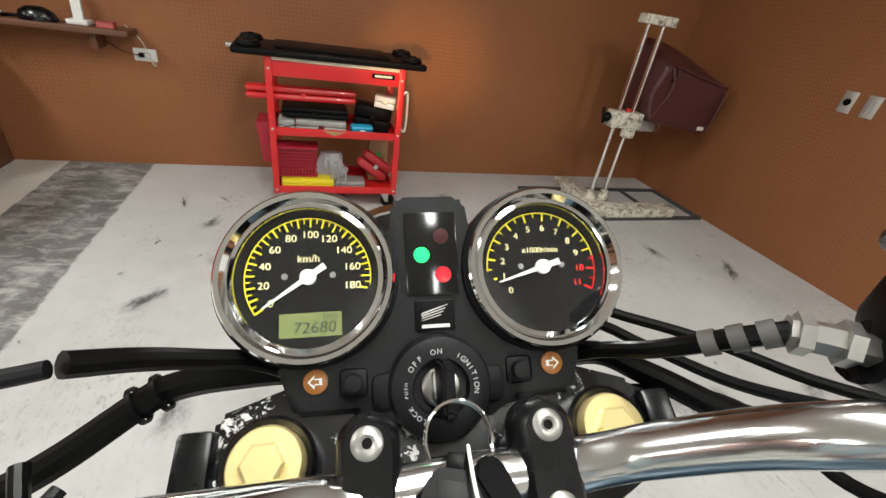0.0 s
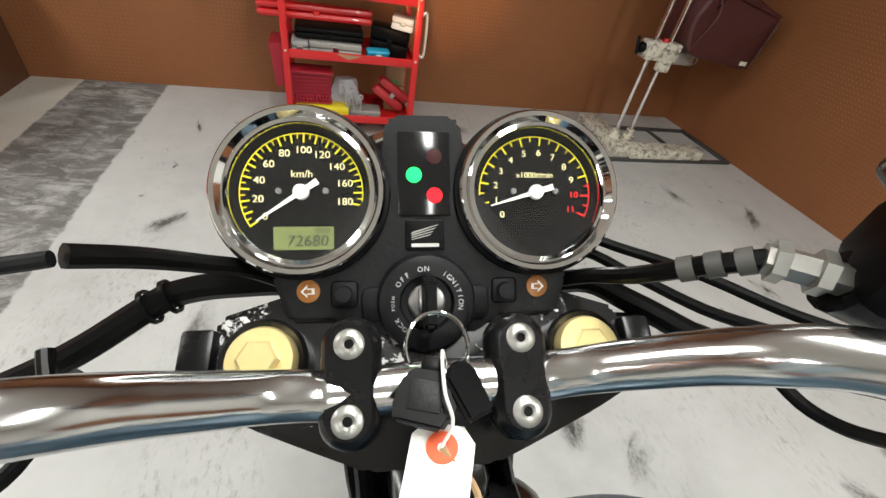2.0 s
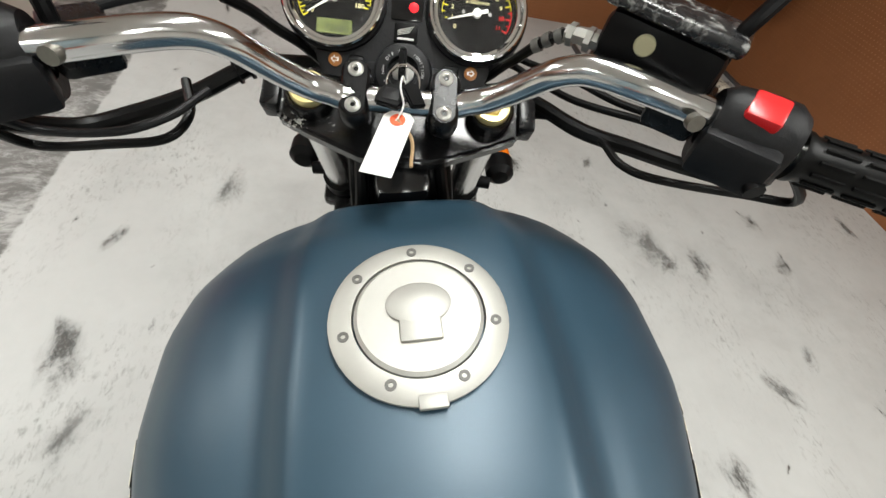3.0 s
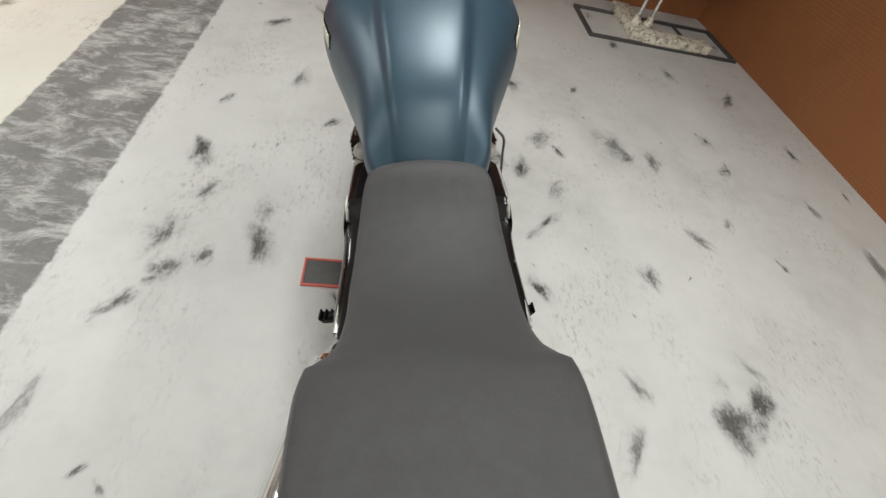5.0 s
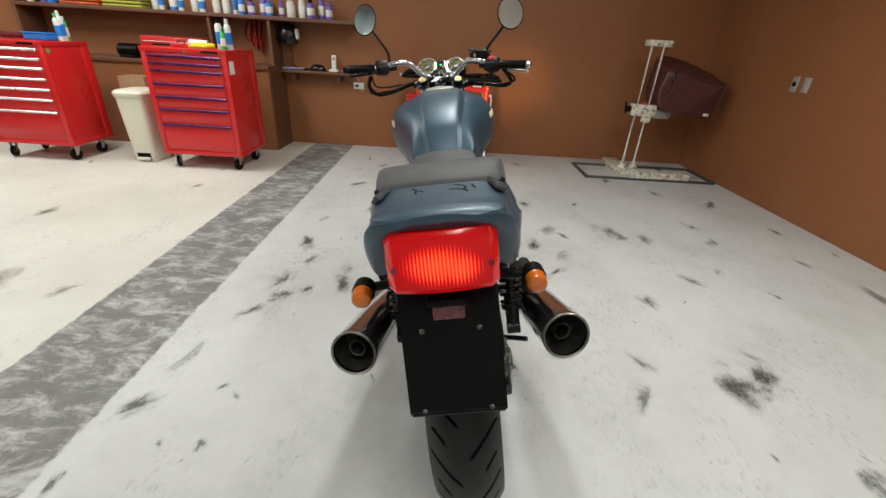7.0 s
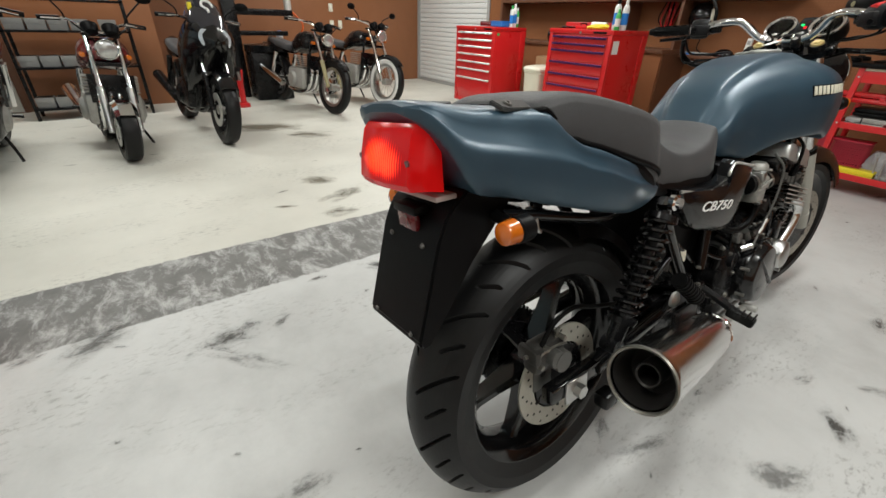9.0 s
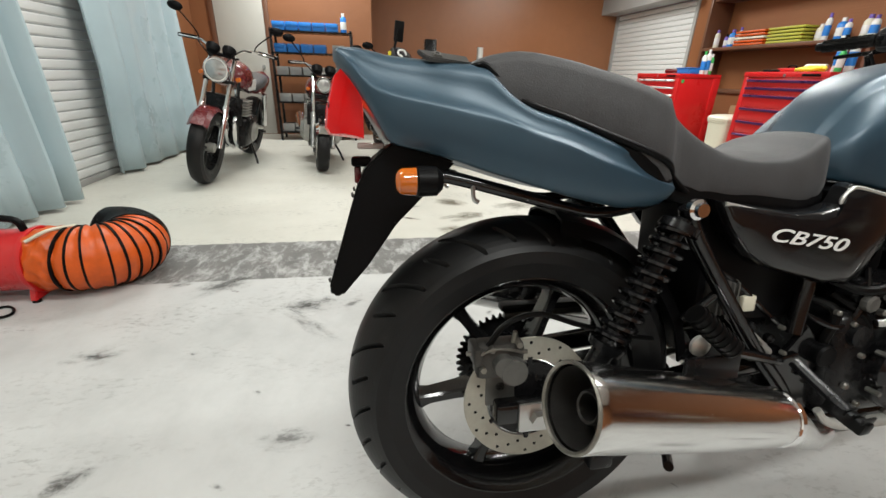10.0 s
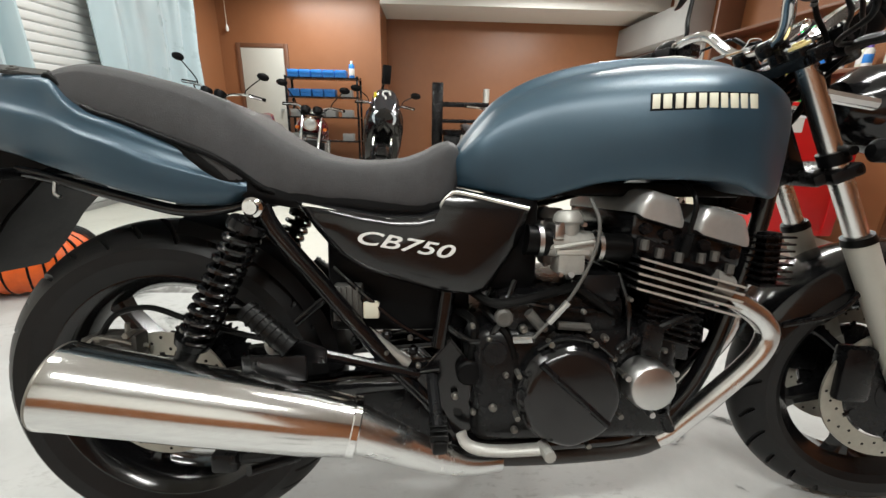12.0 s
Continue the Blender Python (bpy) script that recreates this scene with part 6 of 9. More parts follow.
# brake fluid reservoir
RES = Matrix.Translation((0.190, 1.243, 1.127)) @ pose(0, 0, 0, -3, 4, -33)
rs = bp("brake_reservoir", box((-0.043, -0.022, -0.017), (0.044, 0.022, 0.018), 0.009, RES), BLACKPLASTIC, "black brake fluid reservoir with a worn lid", None, True)
SIGHT = surface("yellowed_sight_glass", (0.34, 0.32, 0.20), 0.2, vary=0.1)
LIDBLACK = surface("scuffed_black_lid", (0.010, 0.010, 0.011), 0.26, vary=0.3, grain=160, bumps=0.1, dirt=0.42, dirt_colour=(0.30, 0.30, 0.29))
fp("lid", box((-0.050, -0.0245, 0.0175), (0.048, 0.0245, 0.029), 0.005, RES, 3), LIDBLACK, rs, "chipped black lid")
for dx in (-0.044, 0.036):
    fp("screw", lathe([(0, 0.0285), (0.005, 0.0285), (0.005, 0.0305), (0, 0.0305)], RES @ pose(dx, 0, 0), 12), STEEL, rs)
fp("sight_glass", lathe([(0, 0.024), (0.0074, 0.024), (0.0074, 0.0275), (0.0064, 0.0285), (0, 0.0285)], RES @ pose(-0.010, 0.005, 0.004, 90), 24), SIGHT, rs, "yellowed sight glass")
fp("body", tube([on_bar(1, 0.262)[0] + Vector((0, 0.02, 0)), on_bar(1, 0.21)[0] + Vector((0, 0.03, 0.004)), (0.150, 1.262, 1.116)], 0.013, 14), BLACKSATIN, rs)
fp("banjo_bolt", tube([(0.152, 1.260, 1.1175), (0.138, 1.269, 1.1170), (0.128, 1.2755, 1.1160)], 0.0066, 6, 1), ZINC, rs, "bare steel banjo bolt")
for c0, c1, r in (((0.146, 1.264, 1.1173), (0.142, 1.2665, 1.1172), 0.0092), ((0.134, 1.2716, 1.1166), (0.130, 1.2742, 1.1162), 0.0088)):
    fp("hexagon", rod(c0, c1, r, None, 6), ZINC, rs)
bp("brake_hose", tube([(0.130, 1.2745, 1.116), (0.116, 1.284, 1.104), (0.102, 1.304, 1.078), (0.090, 1.334, 1.046), (0.072, 1.362, 1.000), (0.06, 1.38, 0.90)], 0.0046, 10), RUBBER, "black rubber brake hose", None, True)
for k, pp in enumerate([(0.127, 1.2765, 1.1140), (0.1195, 1.2812, 1.1078), (0.1135, 1.2868, 1.1000)]):
    bp("hose_ferrule", rod(pp, Vector(pp) + Vector((-0.0042, 0.0026, -0.0040)), 0.0058, None, 14), DARKCAST, "", None, True)

# instruments
DIAL = Matrix.Translation((-0.001, 1.372, 1.0815)) @ pose(0, 0, 0, 46)
CON = DIAL @ pose(0, 0.003, 0.008)
YMARK = glow("yellow_dial_mark", (0.80, 0.70, 0.03), 0.36)
WMARK = glow("white_dial_figure", (0.85, 0.78, 0.42), 0.42)
RMARK = glow("red_dial_mark", (0.8, 0.02, 0.02), 0.45)
NEEDLE = glow("white_needle", (0.85, 0.85, 0.80), 0.15)
LCD = glow("lcd_green", (0.17, 0.20, 0.075), 0.09)
INK = surface("lcd_ink", (0.02, 0.025, 0.015), 0.6)
DIALBLACK = surface("dial_black", (0.004, 0.004, 0.0045), 0.6, vary=0.05, spec=0.08)
LETTER = surface("grey_print", (0.55, 0.55, 0.54), 0.5)
AMBERARROW = surface("amber_tell_tale", (0.26, 0.095, 0.012), 0.35, vary=0.05)

console = bp("instrument_console", sheet([(-0.088, -0.050), (-0.078, -0.077), (-0.045, -0.078), (-0.030, -0.088), (0.030, -0.088), (0.045, -0.078), (0.078, -0.077), (0.088, -0.050), (0.060, -0.035), (0.026, 0.010), (0.0225, 0.040), (0.018, 0.044), (-0.018, 0.044), (-0.0225, 0.040), (-0.026, 0.010), (-0.060, -0.035)], 0.020, CON @ pose(0, 0, -0.026), 0.003), GREYPLASTIC, "dark grey plastic instrument console", None, True)
fp("back_shell", box((-0.085, -0.05, -0.055), (0.085, 0.028, -0.018), 0.012, CON), BLACKPLASTIC, console)
fp("tell_tale_panel", box((-0.0155, -0.017, -0.007), (0.0155, 0.033, -0.0045), 0.001, CON), BLACKPAINT, console, "gloss black tell-tale window")
fp("neutral_lamp", lathe([(0, -0.005), (0.0046, -0.005), (0.0046, -0.0038), (0, -0.0036)], CON @ pose(-0.006, 0.007, 0), 20), glow("lit_green", (0.01, 0.85, 0.14), 1.3), console, "lit green neutral lamp")
fp("oil_lamp", lathe([(0, -0.005), (0.0046, -0.005), (0.0046, -0.0038), (0, -0.0036)], CON @ pose(0.006, -0.005, 0), 20), glow("lit_red", (0.9, 0.01, 0.02), 0.9), console, "lit red oil lamp")
fp("temperature_lamp", lathe([(0, -0.005), (0.0046, -0.005), (0.0046, -0.0038), (0, -0.0036)], CON @ pose(0.006, 0.018, 0), 20), surface("unlit_red", (0.035, 0.002, 0.003), 0.3), console, "unlit red lamp")
badge = fp("badge", box((-0.0115, -0.037, -0.0065), (0.0115, -0.0195, -0.004), 0.0008, CON), BLACKPLASTIC, console, "black badge with a plain silver wing shape")
for k in range(4):
    fp("wing_stroke", sheet([(-0.0082, -0.0313 + 0.0012 * k), (-0.0074, -0.0306 + 0.0014 * k), (0.0078 - 0.0014 * (3 - k), -0.0258 + 0.0019 * (k - 1)), (0.0072 - 0.0014 * (3 - k), -0.0265 + 0.0019 * (k - 1))], 0.0005, CON @ pose(0, 0, -0.0042)), ZINC, badge)
fp("bar", box((-0.008, -0.0352, -0.0042), (0.008, -0.0332, -0.0036), 0, CON), LETTER, badge)
for sg in (1, -1):
    a = fp("turn_lamp", lathe([(0, -0.008), (0.0064, -0.008), (0.0064, -0.0045), (0.0055, -0.0042), (0, -0.0042)], CON @ pose(sg * 0.0665, -0.0595, 0), 24), AMBERARROW, console, "amber turn tell-tale")
    arrow = [(-0.0040, 0.0), (-0.0004, 0.0036), (-0.0004, 0.0017), (0.0036, 0.0017), (0.0036, -0.0017), (-0.0004, -0.0017), (-0.0004, -0.0036)]
    fp("arrow", sheet([(-sg * x, y) for x, y in arrow], 0.0005, CON @ pose(sg * 0.0665, -0.0595, -0.0042)), WHITE, a)
    fp("arrow_centre", sheet([(-sg * (x * 0.62 - 0.0002), y * 0.58) for x, y in arrow], 0.0004, CON @ pose(sg * 0.0665, -0.0595, -0.0039)), AMBERARROW, a)
    b = fp("reset_button", box((-0.0075, -0.0075, -0.006), (0.0075, 0.0075, -0.0035), 0.0025, CON @ pose(sg * 0.0465, -0.0615, -0.001)), GREYPLASTIC, console)
    fp("knob", lathe([(0, -0.004), (0.005, -0.004), (0.0045, 0.001), (0, 0.0012)], CON @ pose(sg * 0.0465, -0.0615, 0), 18), GREYPLASTIC, b)
    fp("stay", box((sg * 0.055 - 0.006, -0.10, -0.05), (sg * 0.055 + 0.006, -0.07, -0.03), 0.003, CON), BLACKSATIN, console)


def dial(x, figures, angle, size, ticks, minor, red_from, top_text, needle_at, label):
    m = DIAL @ pose(x, 0, 0) @ Matrix.Diagonal((1.01, 1.01, 1, 1))
    g = bp("speedometer" if x < 0 else "tachometer", lathe([(0.038, 0.0075), (0.0385, 0.009), (0.041, 0.0085), (0.0435, 0.0120), (0.0460, 0.0125), (0.0472, 0.011), (0.0474, 0.006), (0.0465, -0.006), (0.038, -0.008)], m, 64, True), CHROME, label, None, True)
    fp("case", lathe([(0, -0.062), (0.030, -0.060), (0.044, -0.048), (0.0498, -0.034), (0.0508, -0.022), (0.0506, -0.004), (0.0494, 0.0056), (0.0472, 0.0066), (0.046, 0.004), (0.045, -0.002), (0, -0.002)], m, 48), BLACKPLASTIC, g)
    fp("face", lathe([(0, 0.001), (0.040, 0.001), (0.040, -0.001), (0, -0.001)], m, 48), DIALBLACK, g)
    bm, bw, br = bmesh.new(), bmesh.new(), bmesh.new()
    for i in range(ticks + 1):
        a = radians(angle(i / ticks))
        big = i % minor == 0
        t = box((0.0288 if big else 0.0310, -0.00045 if big else -0.0003, 0.0012), (0.0340, 0.00045 if big else 0.0003, 0.0018), 0, Matrix.Rotation(a, 4, "Z"))
        me = bpy.data.meshes.new("t")
        t.to_mesh(me)
        t.free()
        (br if red_from is not None and i / ticks >= red_from else bm).from_mesh(me)
        bpy.data.meshes.remove(me)
    n = 60
    for i in range(n):
        s = i / n
        a0, a1 = radians(angle(s)), radians(angle((i + 1) / n))
        tgt = br if red_from is not None and s >= red_from else bm
        vs = [tgt.verts.new((r * math.cos(a), r * math.sin(a), 0.0016)) for r, a in ((0.0336, a0), (0.0342, a0), (0.0342, a1), (0.0336, a1))]
        tgt.faces.new(vs)
    for txt, s in figures:
        a = radians(angle(s))
        tgt = br if red_from is not None and s >= red_from else bw
        tb = text_bm(txt, size * 0.92, pose(0.0243 * math.cos(a), 0.0243 * math.sin(a), 0.0014), 0.0002, 0.0, 1.12)
        me = bpy.data.meshes.new("t")
        tb.to_mesh(me)
        tb.free()
        tgt.from_mesh(me)
        bpy.data.meshes.remove(me)
    for nm, b_, mt in (("scale", bm, YMARK), ("figures", bw, WMARK), ("red_zone", br, RMARK)):
        if len(b_.verts):
            bmesh.ops.transform(b_, matrix=m, verts=b_.verts)
            fp(nm, b_, mt, g)
    fp("unit_text", text_bm(top_text, 0.0058 if x < 0 else 0.0047, m @ pose(0, 0.0105, 0.0016), 0.0002, 0.0, 1.05), WMARK, g)
    a = radians(angle(needle_at))
    nd = fp("needle", sheet([(0.029, 0.0004), (0.004, 0.0013), (-0.009, 0.0018), (-0.011, 0.0018), (-0.011, -0.0018), (-0.009, -0.0018), (0.004, -0.0013), (0.029, -0.0004)], 0.0006, m @ Matrix.Rotation(a, 4, "Z") @ pose(0, 0, 0.004)), NEEDLE, g, "white needle")
    fp("hub", lathe([(0, 0.003), (0.0045, 0.003), (0.0042, 0.0058), (0, 0.006)], m, 20), NEEDLE, nd)
    for dx in (-0.013, 0.013):
        fp("screw", lathe([(0, 0.001), (0.0018, 0.001), (0.0016, 0.0022), (0, 0.0022)], m @ pose(dx, 0.001, 0), 10), STEEL, g)
    gl = fp("cover_glass", lathe([(0, 0.0078), (0.0388, 0.0076), (0.0388, 0.0072), (0, 0.0074)], m, 40), GLASS, g, "clear cover glass")
    gl.visible_shadow = False
    return g, m


speed = lambda s: 214 - 226.8 * s
sp, spm = dial(-0.0700, [(str(v), v / 180) for v in range(0, 181, 20)], speed, 0.0062, 36, 2, None, "km/h", 0.0, "chrome-ringed speedometer, black face with yellow scale")
lcd = fp("odometer", box((-0.0155, -0.0325, 0.0012), (0.0175, -0.0195, 0.002), 0.0, spm), LCD, sp, "greenish lcd odometer")
fp("reading", text_bm("72680", 0.0088, spm @ pose(0.003, -0.0278, 0.0022), 0.0001, 0.1, 1.05), INK, lcd)
fp("caption", text_bm("ODO", 0.0034, spm @ pose(0.0115, -0.0218, 0.0022), 0.0001), INK, lcd)
tach = lambda s: 213 - 238 * s
dial(0.0675, [(str(v), v / 11) for v in range(12)], tach, 0.0058, 22, 2, 9.2 / 11, "x1000r/min", 0.07, "chrome-ringed tachometer, black face with yellow and red scale")

# ignition lock and keys
IGN = CON @ pose(0, -0.067, 0.002)
ign = bp("ignition_lock", lathe([(0, -0.03), (0.028, -0.03), (0.0285, -0.004), (0.0265, 0.001), (0.0225, 0.0024), (0.0155, 0.0024), (0.0145, -0.003), (0, -0.003)], IGN, 48), GREYPLASTIC, "dark grey ignition lock", None, True)
fp("lug", box((-0.038, -0.012, -0.026), (0.038, 0.010, -0.004), 0.006, IGN), GREYPLASTIC, ign)
fp("barrel", lathe([(0, -0.004), (0.0105, -0.004), (0.0105, -0.001), (0.009, 0.0), (0, 0.0)], IGN, 28), STEEL, ign, "steel lock barrel")
for word, start, step, size in (("OFF", 146, 10.5, 0.0040), ("ON", 101, 11, 0.0040), ("IGNITION", 58, 9.5, 0.0040), ("PUSH", 190, 6.5, 0.0026), ("LOCK", 238, 9.5, 0.0036)):
    for i, ch in enumerate(word):
        fp("lettering", text_bm(ch, size, IGN @ Matrix.Rotation(radians(start - step * i - 90), 4, "Z") @ pose(0, 0.0190, 0.0024), 0.0003), LETTER, ign)
BF = BIKE_M @ FRONT
key_bm = sheet([(-0.0135, 0.000), (-0.0150, 0.006), (-0.0150, 0.026), (-0.011, 0.031), (0.010, 0.031), (0.0140, 0.026), (0.0140, 0.006), (0.0125, 0.000)], 0.0062, BF @ IGN @ Matrix(((0, 0, 1, -0.0031), (1, 0, 0, 0.002), (0, 1, 0, 0.0), (0, 0, 0, 1))), 0.0016)
key = tagged(part("key", key_bm, BLACKPLASTIC), "black-headed key standing in the ignition lock", "key")
part("shoulder", box((-0.005, -0.007, -0.003), (0.005, 0.009, 0.003), 0.002, BF @ IGN), STEEL, key)
KC = Vector((0.001, 1.2835, 1.0520))
RINGM = Matrix.Translation(KC) @ pose(0, 0, 0, 38, -8, 0)
kr = [BF @ (RINGM @ Vector((0.0150 * math.cos(2 * math.pi * i / 24), 0.0165 * math.sin(2 * math.pi * i / 24), 0.0008 * math.sin(2 * math.pi * i / 12)))) for i in range(25)]
ring = tagged(part("key_ring", tube(kr, 0.0010, 8, 2), CHROME), "bright steel split ring on the key", "key ring")
part("second_coil", tube([p + Vector((0, -0.0006, 0.0016)) for p in kr], 0.0009, 8, 2), CHROME, ring)
m = BF @ Matrix.Translation((-0.006, 1.2560, 1.0575)) @ pose(0, 0, 0, 14, 0, -14) @ Matrix.Scale(0.9, 4)
k = tagged(part("spare_key", sheet([(-0.013, -0.014), (-0.015, -0.004), (-0.012, 0.008), (-0.006, 0.013), (0.006, 0.013), (0.013, 0.006), (0.015, -0.006), (0.010, -0.015)], 0.006, m @ pose(0, 0, -0.003), 0.0018), BLACKPLASTIC), "black-headed spare key lying on the handlebar", "key")
part("collar", box((-0.005, 0.011, -0.002), (0.007, 0.019, 0.002), 0.0015, m), BLACKPLASTIC, k)
m2 = BF @ Matrix.Translation((0.012, 1.2570, 1.0580)) @ pose(0, 0, 0, 18, 10, 28)
part("second_head", sheet([(-0.007, -0.012), (-0.008, 0.008), (-0.003, 0.013), (0.004, 0.013), (0.008, 0.008), (0.007, -0.012)], 0.005, m2 @ pose(0, 0, -0.0025), 0.0015), BLACKPLASTIC, k)
part("groove_plate", box((-0.008, -0.008, 0.0029), (0.008, 0.006, 0.0036), 0.0003, m), GREYPLASTIC, k)
# paper tag on a string
TAG = BF @ Matrix.Translation((-0.005, 1.2185, 1.0400)) @ pose(0, 0, 0, 14, -4, -15) @ Matrix.Diagonal((0.9, 0.84, 1, 1))
tag_ = tagged(part("paper_tag", sheet([(-0.015, -0.042), (0.015, -0.042), (0.015, 0.030), (0.009, 0.037), (-0.009, 0.037), (-0.015, 0.030)], 0.0006, TAG), PAPER), "blank white paper tag hanging from the keys", "tag")
part("eyelet", lathe([(0.0022, 0.0006), (0.0075, 0.0006), (0.0075, 0.0012), (0.0022, 0.0012)], TAG @ pose(0, 0.026, 0), 24, True), surface("orange_red_washer", (0.75, 0.10, 0.03), 0.6), tag_, "orange-red reinforcing washer")
part("string", tube([TAG @ Vector((0, 0.026, 0.002)), TAG @ Vector((0.004, 0.036, 0.010)), BF @ Vector((0.001, 1.252, 1.068)), BF @ Vector((0.002, 1.272, 1.066)), BF @ (RINGM @ Vector((0.004, -0.0160, 0)))], 0.0008, 6), PAPER, tag_)
part("second_string", tube([TAG @ Vector((0.0, 0.026, 0.001)), TAG @ Vector((0.018, 0.01, -0.004)), TAG @ Vector((0.026, -0.02, -0.006))], 0.0016, 6), CARD, tag_)

# cables round the bars
def cable(pts, r, mat=RUBBER, label=""):
    bp("cable", tube(pts, r, 10), mat, label)


cable([(-0.31, 1.235, 1.085), (-0.29, 1.26, 1.095), (-0.23, 1.285, 1.108), (-0.18, 1.302, 1.113), (-0.135, 1.307, 1.111)], 0.0034, GREYPLASTIC, "clutch cable")
cable([(-0.132, 1.309, 1.110), (-0.118, 1.322, 1.094), (-0.104, 1.340, 1.070), (-0.085, 1.355, 1.045), (-0.06, 1.36, 1.01), (-0.03, 1.35, 0.96)], 0.0052)
cable([(-0.315, 1.235, 1.075), (-0.335, 1.275, 1.03), (-0.312, 1.318, 0.990), (-0.268, 1.345, 0.985), (-0.211, 1.360, 0.995), (-0.165, 1.378, 1.008), (-0.145, 1.383, 1.012), (-0.11, 1.378, 1.016), (-0.06, 1.37, 1.01), (-0.03, 1.36, 0.97)], 0.0092, RUBBER, "taped wiring harness")
for pp in ((-0.165, 1.378, 1.008), (-0.152, 1.3815, 1.011)):
    bp("harness_tie", lathe([(0.0105, -0.0015), (0.0122, -0.0015), (0.0122, 0.0015), (0.0105, 0.0015)], Matrix.Translation(pp) @ frame_to((1, 0.25, 0.2)), 20, True), BLACKPLASTIC)
cable([(-0.205, 1.345, 1.02), (-0.200, 1.31, 1.005), (-0.215, 1.28, 1.0), (-0.26, 1.275, 1.0), (-0.33, 1.28, 1.0), (-0.32, 1.23, 1.075)], 0.0045)
cable([(-0.18, 1.325, 1.02), (-0.205, 1.285, 1.02), (-0.245, 1.265, 1.02), (-0.30, 1.26, 1.03), (-0.31, 1.23, 1.08)], 0.004, GREYPLASTIC)
cable([(0.268, 1.16, 1.08), (0.262, 1.20, 1.045), (0.245, 1.225, 1.035), (0.212, 1.262, 1.03), (0.180, 1.300, 1.032), (0.148, 1.335, 1.03), (0.120, 1.356, 1.03), (0.06, 1.37, 1.02)], 0.0036)
cable([(0.262, 1.155, 1.08), (0.245, 1.20, 1.04), (0.220, 1.235, 1.03), (0.175, 1.275, 1.025), (0.145, 1.315, 1.025), (0.115, 1.345, 1.028), (0.06, 1.36, 1.01)], 0.0036)
cable([(0.275, 1.150, 1.07), (0.325, 1.175, 1.00), (0.300, 1.222, 0.975), (0.235, 1.250, 0.985), (0.190, 1.275, 0.99), (0.155, 1.315, 0.995), (0.125, 1.345, 0.995), (0.05, 1.345, 0.99)], 0.0085)
cable([(0.265, 1.14, 1.075), (0.335, 1.14, 1.01), (0.315, 1.168, 0.99), (0.245, 1.200, 0.985), (0.217, 1.225, 0.985), (0.205, 1.262, 0.99), (0.17, 1.30, 0.99), (0.08, 1.34, 0.97)], 0.0042)
for x in (-0.05, 0.0, 0.045):
    cable([(x, 1.36, 0.97), (x * 0.8, 1.33, 0.90), (x * 0.6, 1.27, 0.84), (x * 0.5, 1.20, 0.78)], 0.007)

for sg in (1, -1):
    for k, (x0, y0) in enumerate(((0.040, 1.262), (0.048, 1.272), (0.032, 1.270), (0.044, 1.284), (0.028, 1.292))):
        cable([(sg * x0, y0 + 0.05, 0.985 - 0.01 * k), (sg * (x0 + 0.004), y0 + 0.004, 0.93), (sg * (x0 + 0.012 - 0.006 * k), y0 - 0.006, 0.86), (sg * (x0 - 0.004), y0 - 0.02, 0.79), (sg * (x0 - 0.02), y0 - 0.05, 0.72)], 0.0055 if k % 2 else 0.0075)
    # Added plain block that keeps the space behind the fork dark.
    bp("neck_gap_block", box((sg * 0.035 - 0.022, 1.232, 0.80), (sg * 0.035 + 0.022, 1.292, 0.90), 0.008), BLACKPLASTIC, "plain black block behind the fork")

# ---- floor marks ----
floor_ob = bpy.data.objects["floor"]
blob = bmesh.new()
blob_v = [blob.verts.new((math.cos(2 * math.pi * i / 24), math.sin(2 * math.pi * i / 24), 0)) for i in range(24)]
blob.faces.new(blob_v)
stain_me = mesh_of("smudge", blob.copy(), SMUDGE, False)
oil_me = mesh_of("oil_stain", blob, OILSTAIN, False)
rng = random.Random(7)
# the marks one can tell apart: x, y, size
MARKS = [(-0.74, 0.75, 0.06), (-0.74, 0.35, 0.13), (-0.45, 1.0, 0.14), (-0.68, -0.26, 0.09), (-0.91, -0.98, 0.09), (-0.67, -0.88, 0.03), (-0.62, -1.12, 0.03), (0.9, 0.36, 0.10), (1.33, 0.79, 0.16), (1.56, 0.7, 0.10), (1.6, 0.12, 0.11),
         (0.99, -0.63, 0.09), (0.9, -0.83, 0.11), (1.34, -0.73, 0.15), (1.48, -0.69, 0.10), (2.51, 0.44, 0.08), (2.65, 0.04, 0.16), (-0.67, 1.59, 0.12), (-0.42, 0.04, 0.08), (-0.65, 0.12, 0.09), (-0.74, -0.12, 0.13), (-0.4, -0.13, 0.11)]
MARKS += [(2.05, 0.7, 0.09), (2.06, 0.98, 0.08), (1.23, -0.13, 0.10), (-0.74, -1.5, 0.06), (-0.74, -1.69, 0.10), (0.65, -0.57, 0.10), (0.88, 0.77, 0.12), (0.81, 1.31, 0.11), (-0.96, -2.1, 0.17), (-0.99, -2.28, 0.06), (-0.48, -2.35, 0.10), (0.03, -2.14, 0.06), (-0.57, -0.2, 0.06)]
for k, (x, y, a) in enumerate(MARKS):
    s = new("smudge", stain_me)
    s.parent = floor_ob
    s.matrix_basis = pose(x, y, 0.0012 + 0.00002 * k, 0, 0, rng.uniform(40, 130)) @ Matrix.Diagonal((a * 1.35, a * rng.uniform(0.55, 1.0), 1, 1))
